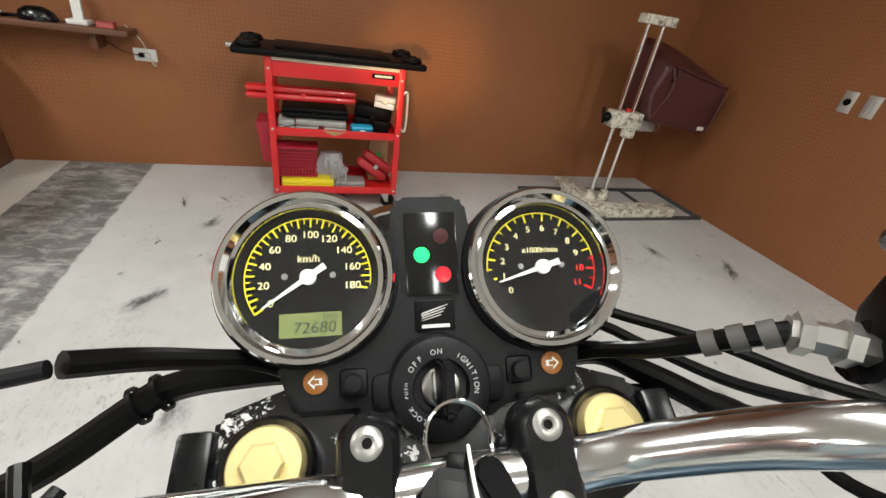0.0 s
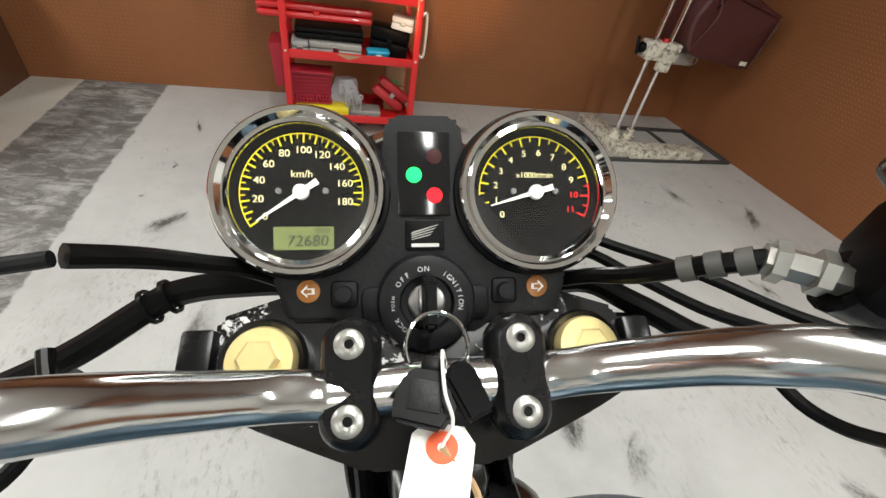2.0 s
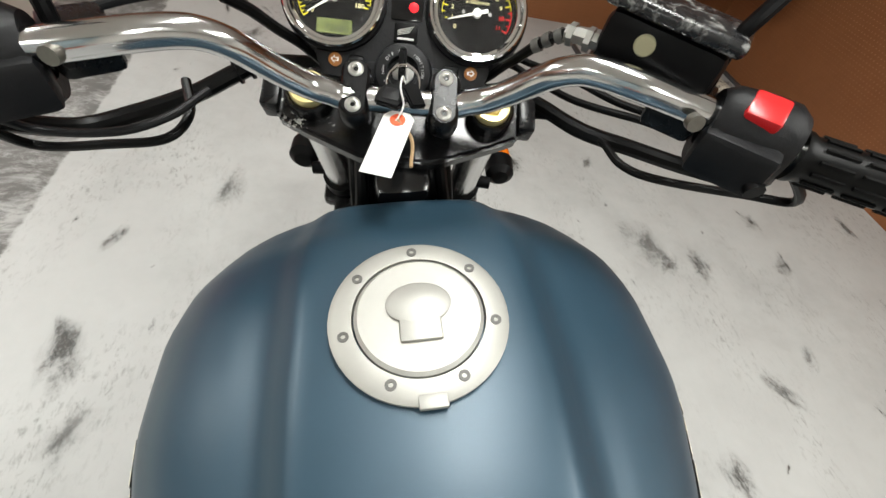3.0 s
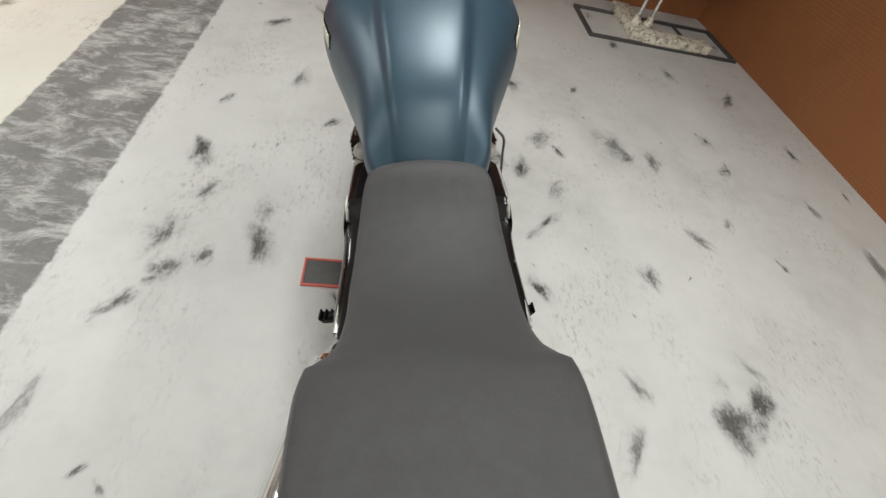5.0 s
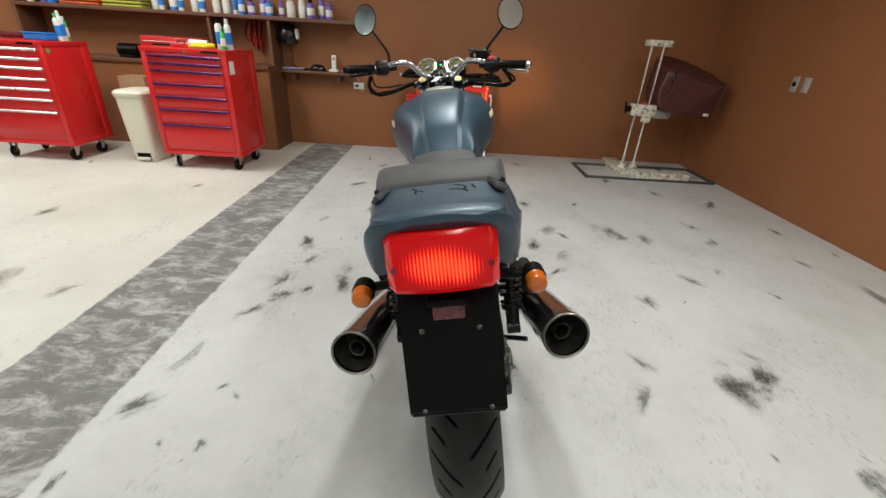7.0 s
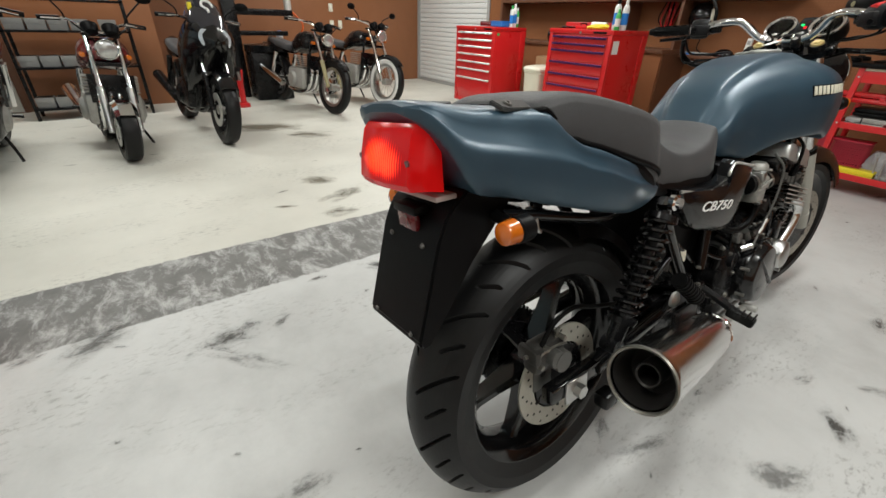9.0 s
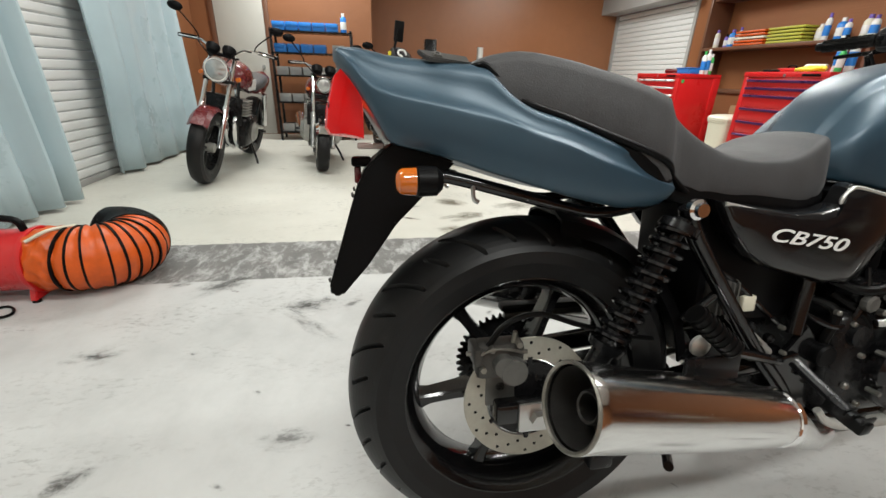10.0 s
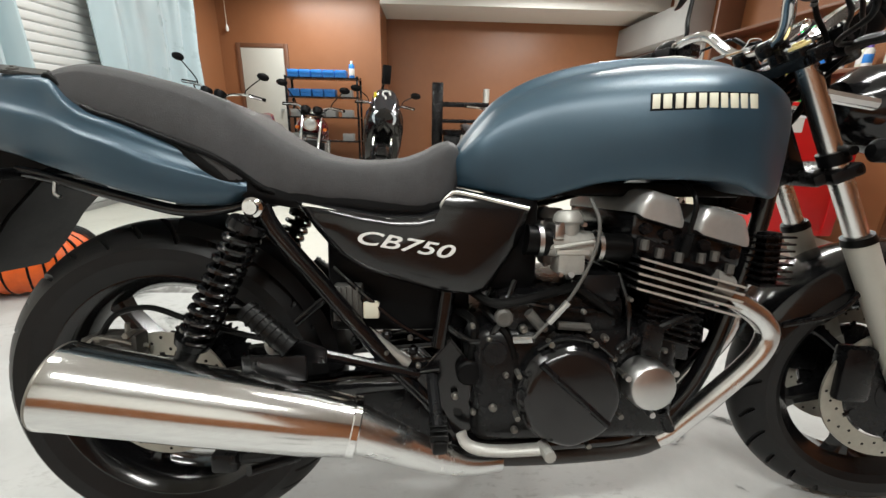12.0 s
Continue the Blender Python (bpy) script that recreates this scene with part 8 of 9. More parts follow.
for x in (-0.075, 0.045):
    rd = part("rod", rod((x, -0.03, 0.07), (x + 0.018, 0.0, 1.28), 0.016, None, 16), CHROME, st, "bright steel rod")
    part("collar", lathe([(0.018, 0.0), (0.045, 0.0), (0.045, 0.02), (0.028, 0.035), (0.028, 0.065), (0.018, 0.065)], pose(x, -0.03, 0.072), 20, True), CHIPPED, rd)
part("top_block", box((-0.115, -0.045, 1.27), (0.125, 0.045, 1.325), 0.008), CHIPPED, st)
cg = part("carriage", box((-0.12, -0.06, 0.62), (0.13, 0.05, 0.73), 0.012), CHIPPED, st)
part("clamp_jaw", box((0.0, -0.085, 0.56), (0.08, -0.02, 0.63), 0.01), CHIPPED, cg)
part("clamp_knob", lathe([(0, 0), (0.03, 0), (0.034, 0.02), (0.02, 0.04), (0, 0.04)], pose(-0.12, 0, 0.68, 0, -90), 14), BLACKPLASTIC, cg)
part("knob_lever", rod((-0.17, -0.02, 0.64), (-0.17, 0.02, 0.74), 0.01), BLACKPLASTIC, cg)
part("red_button", lathe([(0, 0), (0.022, 0), (0.018, 0.02), (0, 0.02)], pose(0.01, -0.02, 0.73), 14), RED, cg, "red push button")
part("bracket_arm", box((0.10, -0.02, 0.60), (0.30, 0.05, 0.68), 0.01), CASTALU, cg)
bag = thing("covered_machine", "machine head under a maroon leathercloth cover", "machine cover", pose(2.50, 2.55, 0.86))
front_face = [Vector(p) for p in ((-0.25, -0.13, 0.14), (-0.22, -0.13, 0.20), (0.05, -0.14, 0.17), (0.345, -0.13, 0.11), (0.355, -0.13, 0.08), (0.31, -0.13, -0.215), (0.02, -0.15, -0.19), (-0.21, -0.13, -0.165), (-0.28, -0.12, 0.0))]
back_face = [Vector(p) for p in ((-0.26, 0.19, 0.30), (-0.20, 0.20, 0.345), (0.05, 0.20, 0.30), (0.34, 0.19, 0.20), (0.36, 0.19, 0.16), (0.32, 0.19, -0.20), (0.02, 0.20, -0.18), (-0.22, 0.19, -0.16), (-0.29, 0.19, 0.05))]
bm = bmesh.new()
rings = []
for u, s_ in ((0.0, 0.94), (0.04, 1.0), (0.35, 1.015), (0.7, 1.01), (0.96, 1.0), (1.0, 0.94)):
    ring = [a.lerp(b_, u) for a, b_ in zip(front_face, back_face)]
    c = sum(ring, Vector()) / len(ring)
    sag = 0.016 * math.sin(math.pi * u)
    loop = smooth_path([c + (p - c) * s_ for p in ring] + [c + (ring[0] - c) * s_], 3)[:-1]
    rings.append([p + Vector((0, 0, -sag * (1 if p.z > c.z else -0.3))) for p in loop])
add_rings(bm, rings)
part("cover", bm, MAROON, bag)
part("hem", tube([front_face[7] + Vector((0, -0.004, 0.004)), front_face[6] + Vector((0, -0.004, 0.002)), front_face[5] + Vector((0, -0.004, 0.002))], 0.006, 8), MAROON, bag)
part("side_seam", tube([front_face[5] + Vector((0, -0.004, 0)), front_face[4] + Vector((0, -0.004, 0))], 0.005, 8), MAROON, bag)
part("fold", tube([(-0.20, -0.14, 0.19), (-0.17, -0.165, 0.06), (-0.235, -0.14, -0.14)], 0.010, 8, 6, 0.004), MAROON, bag)
part("fold", tube([(-0.18, -0.14, 0.20), (0.02, -0.152, 0.158), (0.32, -0.134, 0.102)], 0.008, 8, 6, 0.004), MAROON, bag)
part("carry_loop", tube([(-0.19, -0.145, 0.20), (-0.175, -0.16, 0.155), (-0.19, -0.15, 0.10)], 0.005, 8), BLACKPLASTIC, bag, "small black carrying loop")
part("small_label", box((0.215, -0.150, -0.198), (0.265, -0.138, -0.172), 0.001), CREAM, bag, "tiny cream label")
part("strap_ring", lathe([(0.02, -0.003), (0.026, -0.003), (0.026, 0.003), (0.02, 0.003)], pose(-0.12, -0.10, -0.21, 90), 18, True), STEEL, bag)
part("support", box((-0.36, -0.03, -0.20), (0.10, 0.03, -0.175), 0.002), CASTALU, bag)
fr = thing("floor_frame", "flat grey angle-steel frame lying on the floor", "frame", pose(0, 0, 0))
DKSTEEL = surface("dark_steel_angle", (0.09, 0.09, 0.09), 0.5, 0.5)
for lo, hi in (((1.60, 2.24, 0), (2.98, 2.27, 0.022)), ((1.60, 2.78, 0), (2.98, 2.81, 0.022)), ((1.60, 2.27, 0), (1.63, 2.78, 0.022)), ((2.95, 2.27, 0), (2.98, 2.78, 0.022)), ((2.58, 2.27, 0), (2.60, 2.78, 0.02))):
    part("rail", box(lo, hi, 0.002), DKSTEEL, fr)

# ---- wall fittings ----
ou = thing("wall_outlet", "white double wall outlet with a plugged-in cord", "outlet", pose(-0.935, 3.11, 0.69))
part("plate", box((-0.06, -0.008, -0.035), (0.06, 0.0, 0.035), 0.003), WHITE, ou)
part("socket", box((-0.028, -0.0105, -0.014), (0.028, -0.0075, 0.014), 0.001), GREYPAINT, ou)
part("plug", box((-0.03, -0.032, -0.012), (-0.004, -0.010, 0.012), 0.004), BLACKPLASTIC, ou)
part("plug", box((0.004, -0.028, -0.012), (0.028, -0.010, 0.012), 0.004), WHITE, ou)
part("cord", tube([(-0.02, -0.03, 0.0), (-0.10, -0.02, 0.01), (-0.20, -0.012, 0.07), (-0.27, -0.012, 0.16)], 0.003, 6), surface("brown_cord", (0.10, 0.045, 0.02), 0.5), ou)
part("cord", tube([(0.02, -0.026, 0.0), (0.05, -0.02, -0.04), (0.035, -0.012, -0.05), (0.0, -0.012, 0.07), (-0.07, -0.012, 0.155)], 0.0025, 6), CREAM, ou)
for y in (1.77, 1.645):
    so = thing("wall_socket", "grey steel wall plate with a dark round socket", "socket", pose(3.02, y, 1.035, 0, 0, 0), "wall sockets")
    part("plate", box((-0.007, -0.036, -0.06), (0.0, 0.036, 0.06), 0.003), ALU, so)
    part("socket", lathe([(0, 0), (0.02, 0), (0.02, 0.003), (0, 0.003)], pose(-0.007, 0, 0, 0, -90), 20) if y > 1.7 else box((-0.010, -0.016, -0.035), (-0.006, 0.016, 0.035), 0.002), BLACKPLASTIC if y > 1.7 else GREYPAINT, so)
led = thing("wall_ledge", "narrow brown wall ledge with small things on it", "ledge", pose(-1.85, 2.93, 0.80))
part("board", box((0, 0, 0), (0.90, 0.176, 0.03), 0.003), SHELFWOOD, led)
part("bracket", box((0.2, 0.05, -0.08), (0.23, 0.176, 0.0)), SHELFWOOD, led)
part("bracket", box((0.7, 0.05, -0.08), (0.73, 0.176, 0.0)), SHELFWOOD, led)
gg = thing("goggles", "black safety goggles lying on the wall ledge", "goggles", pose(-1.36, 2.99, 0.83))
part("lens", lathe([(0, 0.07), (0.04, 0.066), (0.075, 0.045), (0.09, 0.012), (0.085, 0.0), (0, 0.0)], Matrix.Diagonal((1.0, 0.62, 1, 1)), 28), BLACKPAINT, gg)
part("strap", tube([(-0.08, 0.02, 0.012), (-0.13, 0.03, 0.010), (-0.16, 0.0, 0.008)], 0.009, 8), BLACKPLASTIC, gg)
rm_ = thing("phone_handset", "white cordless handset standing on its charger", "telephone", pose(-1.19, 3.02, 0.83))
part("cradle", box((-0.05, -0.04, 0), (0.05, 0.05, 0.025), 0.006), WHITE, rm_)
part("handset", box((-0.024, -0.012, 0.02), (0.024, 0.014, 0.17), 0.006, pose(0, 0, 0, -8)), WHITE, rm_)
part("display", box((-0.014, -0.0145, 0.115), (0.014, -0.011, 0.15), 0.001, pose(0, 0, 0, -8)), GREYPAINT, rm_)
pk = thing("small_box", "small pinkish red box on the wall ledge", "box", pose(-1.06, 3.0, 0.83))
part("carton", box((-0.04, -0.03, 0), (0.04, 0.03, 0.022), 0.003), surface("dull_pink", (0.45, 0.10, 0.09), 0.5), pk)
part("lid", box((-0.041, -0.031, 0.0225), (0.041, 0.031, 0.03), 0.002), surface("dull_red", (0.35, 0.05, 0.05), 0.5), pk)
tt = thing("hand_tools", "grey tool handles with a blue rag on the ledge", "tools", pose(-1.62, 3.0, 0.83))
part("handle", rod((-0.14, 0, 0.014), (0.1, 0.02, 0.014), 0.012), GREYPAINT, tt)
part("rag", box((-0.09, -0.04, 0.0), (-0.02, 0.01, 0.016), 0.006), BLUEPLASTIC, tt)
hm = thing("welding_mask", "black welding mask hanging on the wall", "mask", pose(-1.665, 2.99, 1.19))
part("shell", lathe([(0, 0.10), (0.06, 0.085), (0.11, 0.03), (0.12, -0.04), (0.10, -0.10), (0.0, -0.10)], Matrix.Diagonal((1, 0.8, 1, 1)), 28), BLACKPAINT, hm)
part("side_pad", box((0.09, -0.05, -0.06), (0.13, 0.02, 0.05), 0.02), CREAM, hm)
part("strap", tube([(0, 0.05, 0.09), (0, 0.09, 0.13), (0, 0.118, 0.16)], 0.005, 6), BLACKPLASTIC, hm)
part("cord", tube([(0.0, 0, -0.1), (0.03, 0.02, -0.2), (0.02, 0.03, -0.30), (0.08, 0.0, -0.335)], 0.005, 6), BLACKPLASTIC, hm)
cn = thing("cable_bundle", "red and black cables hanging on the wall", "cables", pose(-2.05, 3.06, 1.24))
for k in range(6):
    part("loop", tube([(0.02 * k - 0.05, 0, 0.06), (0.03 * k - 0.09, -0.02, -0.10 - 0.02 * k), (0.01 * k, -0.01, -0.17 - 0.01 * k), (0.03 * k - 0.02, 0, 0.05)], 0.006, 6), RED if k % 2 else BLACKPLASTIC, cn)

# long shelf with bottles and baskets
shelf = thing("wall_shelf", "long dark brown wall shelf loaded with bottles", "shelf", pose(-4.36, 2.80, 1.30))
part("board", box((0, 0, 0), (3.46, 0.305, 0.035), 0.003), SHELFWOOD, shelf)
part("upright", box((-0.04, 0.0, -1.30), (0.0, 0.305, 1.50), 0.003), SHELFWOOD, shelf)
part("upright", box((1.93, 0.02, -0.43), (1.96, 0.305, 0.0)), SHELFWOOD, shelf)
part("upright", box((2.55, 0.02, -0.43), (2.58, 0.305, 0.0)), SHELFWOOD, shelf)
part("upper_board", box((0, 0.02, 0.55), (3.46, 0.305, 0.58), 0.003), SHELFWOOD, shelf)
VIOLET = surface("violet_plastic", (0.16, 0.10, 0.42), 0.4, vary=0.15)
rb = random.Random(3)
xs = -4.30
SHELF_Z = 1.3355
while xs < -1.15:
    if -4.0 < xs < -3.62 or -3.60 < xs < -3.05:
        b_ = thing("storage_basket", "yellow-green plastic basket on the wall shelf" if xs > -3.62 else "orange and white carton pile on the wall shelf", "basket", pose(xs + 0.2, 2.93, SHELF_Z), "things on the shelf")
        bm_ = surface("yellow_green_plastic", (0.42, 0.42, 0.05), 0.5) if xs > -3.62 else ORANGECLOTH
        for k in range(5):
            part("band", box((-0.2, -0.1, 0.004 + 0.032 * k), (0.2, 0.1, 0.026 + 0.032 * k), 0.006), bm_ if k != 2 or xs > -3.62 else CREAM, b_)
        xs += 0.44
        continue
    r, h = rb.uniform(0.026, 0.042), rb.uniform(0.15, 0.25)
    bottle(xs + r, 2.86 + rb.uniform(0, 0.12), SHELF_Z, r, h, rb.choice([WHITE, VIOLET, VIOLET, BLUEPLASTIC, CREAM, WHITE]), rb.choice([WHITE, VIOLET, BLACKPLASTIC]), "plastic fluid bottle on the wall shelf", "bottle", "bottles on the shelf")
    xs += 2 * r + rb.uniform(0.008, 0.05)

# ---- vinyl curtains along the entrance ----
def curtain(x0, x1, y, folds, amp, label):
    """Hanging sheet from x0 to x1 with vertical folds."""
    bm = bmesh.new()
    n = folds * 10
    rows = []
    for z in (0.03, 0.3, 0.9, 1.6, 2.25, 2.6):
        row = []
        for i in range(n + 1):
            s = i / n
            a = amp * (1.15 - 0.25 * z / 2.6)
            row.append(bm.verts.new((x0 + (x1 - x0) * s, y + a * math.sin(2 * math.pi * folds * s) * (0.6 + 0.4 * math.sin(7 * s + 1)) + 0.02 * math.sin(3 * z + 5 * s), z)))
        rows.append(row)
    for a, b in zip(rows, rows[1:]):
        for i in range(n):
            bm.faces.new((a[i], a[i + 1], b[i + 1], b[i]))
    t = thing("vinyl_curtain", label, "curtain", None, "curtains at the entrance")
    sh = part("sheet", bm, CURTAIN, t)
    sol = sh.modifiers.new("thickness", "SOLIDIFY")
    sol.thickness = 0.002
    part("rail", rod((x0 - 0.05, y, 2.62), (x1 + 0.05, y, 2.62), 0.014), ALU, t)
    for i in range(int(abs(x1 - x0) / 0.25) + 1):
        part("hook", rod((min(x0, x1) + 0.25 * i, y, 2.58), (min(x0, x1) + 0.25 * i, y, 2.625), 0.006), STEEL, t)
    part("rail_hanger", rod(((x0 + x1) / 2, y, 2.62), ((x0 + x1) / 2, y, ZC), 0.008), STEEL, t)


curtain(-2.42, -1.2, -3.52, 6, 0.07, "pale blue vinyl sheet curtain hanging to the floor")
curtain(-4.92, -3.18, -3.55, 5, 0.06, "pale blue vinyl sheet curtain drawn half open")

# ---- blower with an orange duct ----
bl = thing("portable_blower", "red portable blower with an orange ribbed duct", "blower", pose(-0.995, -2.94, 0) @ Matrix.Diagonal((0.88, 0.88, 0.88, 1)))
part("housing", rod((0, -0.16, 0.175), (0, 0.16, 0.175), 0.148, None, 36), RED, bl)
part("end_ring", lathe([(0.146, 0.0), (0.160, 0.0), (0.163, 0.012), (0.160, 0.024), (0.146, 0.024)], Matrix.Translation((0, 0.165, 0.175)) @ pose(0, 0, 0, -90), 36, True), RED, bl)
for y in (-0.12, 0.15):
    part("foot", sheet([(-0.13, 0.0), (0.13, 0.0), (0.10, 0.09), (-0.10, 0.09)], 0.03, Matrix(((1, 0, 0, 0), (0, 0, 1, y), (0, 1, 0, 0.012), (0, 0, 0, 1))), 0.004), RED, bl)
    for x in (-0.11, 0.11):
        part("rubber_foot", rod((x, y + 0.015, 0.0), (x, y + 0.015, 0.014), 0.018, None, 12), RUBBER, bl)
part("carry_handle", tube([(0, -0.13, 0.315), (0, -0.11, 0.375), (0, 0.02, 0.385), (0, 0.12, 0.370), (0, 0.14, 0.315)], 0.016, 10), BLACKPLASTIC, bl)
part("switch_box", box((-0.05, -0.08, 0.315), (0.05, 0.0, 0.352), 0.006), BLACKPLASTIC, bl)
part("power_cord", tube([(0.12, -0.10, 0.10), (0.20, -0.06, 0.010), (0.16, 0.08, 0.008), (0.24, 0.14, 0.008), (0.30, 0.02, 0.008), (0.36, -0.10, 0.008)], 0.006, 6), BLACKPLASTIC, bl)
bm = bmesh.new()
spine = smooth_path([(0.0, 0.18, 0.178), (0.0, 0.27, 0.176), (-0.005, 0.35, 0.170), (-0.05, 0.435, 0.166), (-0.14, 0.480, 0.164), (-0.24, 0.460, 0.164), (-0.315, 0.390, 0.164), (-0.335, 0.30, 0.162)], 10)
rings = []
side = Vector((1, 0, 0))
rng_d = random.Random(4)
for i, p in enumerate(spine):
    t = (spine[min(i + 1, len(spine) - 1)] - spine[max(i - 1, 0)]).normalized()
    side = (side - side.dot(t) * t).normalized()
    up = t.cross(side)
    full = 0.159 if i < 14 else 0.160
    ring = []
    for j in range(48):
        k = 2 * math.pi * j / 48
        puff = 0.010 * (1 - math.cos(2 * math.pi * (i % 5) / 5)) / 2 if i >= 15 else 0.007 * math.sin(5 * k + 0.7 * i) + 0.004 * math.sin(11 * k - 0.9 * i)
        ring.append(p + (side * math.cos(k) + up * math.sin(k)) * (full - 0.008 + puff + rng_d.uniform(-0.0012, 0.0012)))
    rings.append(ring)
add_rings(bm, rings)
for v in bm.verts:
    v.co.z = max(v.co.z, 0.006)
duct = part("duct", bm, ORANGECLOTH, bl, "orange ribbed fabric duct")
for i in list(range(14, 26, 4)) + list(range(28, 46, 3)) + list(range(47, len(spine) - 1)):
    t = (spine[i + 1] - spine[i - 1]).normalized()
    f = Matrix.Translation(spine[i]) @ frame_to(t)
    part("hoop", lathe([(0.150, -0.006), (0.1630, -0.0050), (0.1630, 0.0050), (0.150, 0.006)], f, 44, True), BLACKPLASTIC, duct)
part("strap", tube([(0.10, 0.20, 0.300), (0.05, 0.27, 0.335), (-0.03, 0.33, 0.330), (-0.10, 0.30, 0.30)], 0.008, 8), CREAM, duct, "pale tie cord")

# ---- rack with bins ----
rk = thing("parts_rack", "black steel rack with blue and grey parts bins", "rack", pose(-5.75, -2.66, 0))
for x in (0.0, 0.30):
    for y in (0.0, 1.02):
        part("upright", box((x, y, 0), (x + 0.03, y + 0.03, 1.42), 0.002), BLACKSATIN, rk)
RZ = (0.12, 0.52, 0.86, 1.14, 1.40)
for z in RZ:
    part("shelf_board", box((0.0, 0.0, z - 0.02), (0.33, 1.05, z), 0.002), BLACKSATIN, rk)
BIN = box((-0.10, -0.075, 0), (0.10, 0.075, 0.10), 0.006)
add_box(BIN, (0.085, -0.078, 0.05), (0.105, 0.078, 0.105), 0.004)
bin_me = {k: None for k in ("blue", "grey")}
base_bins = {}
for key, mat, lab in (("blue", BLUEPLASTIC, "open-fronted blue plastic parts bin on the rack"), ("grey", GREYPAINT, "open-fronted grey plastic parts bin on the rack")):
    b_ = thing("parts_bin", lab, "parts bin", pose(-5.58, -2.55, RZ[4] if key == "blue" else RZ[2]), key + " bins on the rack")
    part("tub", BIN.copy(), mat, b_)
    # Black sheet on the solid tub draws the shaded hollow of the bin.
    part("dark_top_sheet", box((-0.085, -0.064, 0.1005), (0.08, 0.064, 0.102)), BLACKPLASTIC, b_)
    base_bins[key] = b_
BIN.free()
for key, z, ys in (("blue", RZ[4], (0.28, 0.45, 0.62, 0.79)), ("blue", RZ[3], (0.11, 0.28, 0.45, 0.62)), ("grey", RZ[3], (0.86,)), ("grey", RZ[2], (0.28, 0.45, 0.62, 0.86)), ("grey", RZ[1], (0.11, 0.28, 0.45, 0.86)), ("grey", RZ[0], (0.11, 0.28, 0.86))):
    for y in ys:
        copy_thing(base_bins[key], pose(-5.58, -2.66 + y, z))
bottle(-5.58, -1.72, RZ[4], 0.04, 0.24, BLUEPLASTIC, WHITE, "blue plastic bottle on the rack", "bottle")


# ---- parked motorcycles ----
def parked(name, label, m, base, Rf, Rr, tyre, paint, style, bar_h, bar_w, head_z, lean=-6.0, rim=BLACKSATIN, fork=CHROME, mirrors=True):
    """A parked motorcycle, front towards +y, origin under its rear axle."""
    b = thing(name, label, "motorcycle", m @ pose(0, 0, 0, 0, lean, 0), "parked motorcycles")
    rw, fw = Vector((0, 0, Rr)), Vector((0, base, Rf))
    for nm, c, R in (("rear", rw, Rr), ("front", fw, Rf)):
        w = tyre * (1.2 if nm == "rear" else 1.0)
        part(nm + "_tyre", lathe([(R * 0.70, -w * 0.8), (R * 0.86, -w), (R * 0.95, -w * 0.8), (R, -w * 0.3), (R, w * 0.3), (R * 0.95, w * 0.8), (R * 0.86, w), (R * 0.70, w * 0.8)], Matrix.Translation(c) @ pose(0, 0, 0, 0, 90), 36, True), TYRE, b)
        wh = part(nm + "_rim", lathe([(R * 0.62, -w * 0.7), (R * 0.72, -w * 0.85), (R * 0.72, w * 0.85), (R * 0.62, w * 0.7), (R * 0.60, 0)], Matrix.Translation(c) @ pose(0, 0, 0, 0, 90), 36, True), rim, b)
        for k in range(5 if style != "spoke" else 14):
            a = 2 * math.pi * k / (5 if style != "spoke" else 14)
            part("spoke", rod(c, c + Vector((0, math.cos(a), math.sin(a))) * R * 0.64, 0.014 if style != "spoke" else 0.003, None, 6), rim if style != "spoke" else STEEL, wh)
        part("hub", rod(c - Vector((0.06, 0, 0)), c + Vector((0.06, 0, 0)), 0.04, None, 14), CASTALU, wh)
        if style != "spoke":
            part("brake_disc", lathe([(R * 0.28, -0.003), (R * 0.48, -0.003), (R * 0.48, 0.003), (R * 0.28, 0.003)], Matrix.Translation(c + Vector((0.06, 0, 0))) @ pose(0, 0, 0, 0, 90), 28, True), ALU, wh)
    top = Vector((0, base - 0.32 - 0.2 * (0.32 - Rf), bar_h - 0.08))
    for sg in (1, -1):
        x = sg * (0.075 + tyre * 0.3)
        fk = part("fork_leg", rod((x, top.y, top.z), (x, fw.y - 0.12, Rf + (top.z - Rf) * 0.42), 0.018, None, 12), CHROME, b)
        part("slider", rod((x, fw.y - 0.14, Rf + (top.z - Rf) * 0.46), (x, fw.y, Rf), 0.025, 0.022, 12), fork, fk)
        part("turn_signal", lathe([(0, -0.02), (0.02, -0.015), (0.022, 0.01), (0.018, 0.03), (0, 0.032)], Matrix.Translation((sg * (0.12 + tyre * 0.4), top.y + 0.06, head_z - 0.05)) @ pose(0, 0, 0, -90), 14), AMBER, b)
        part("grip", rod((sg * bar_w * 0.62, top.y - 0.10, bar_h), (sg * bar_w, top.y - 0.15, bar_h - 0.01), 0.017, None, 12), RUBBER, b)
        part("lever", tube([(sg * bar_w * 0.55, top.y - 0.05, bar_h), (sg * bar_w * 0.75, top.y - 0.06, bar_h - 0.005), (sg * bar_w * 0.95, top.y - 0.10, bar_h - 0.01)], 0.006, 6), CHROME, b)
        if mirrors:
            mh = Vector((sg * bar_w * 0.98, top.y - 0.04, bar_h + (0.20 if style in ("mini", "naked") else 0.13)))
            mr = part("mirror", tube([(sg * bar_w * 0.55, top.y - 0.08, bar_h), (sg * bar_w * 0.62, top.y - 0.07, bar_h + 0.06), mh], 0.006, 6), BLACKPLASTIC, b)
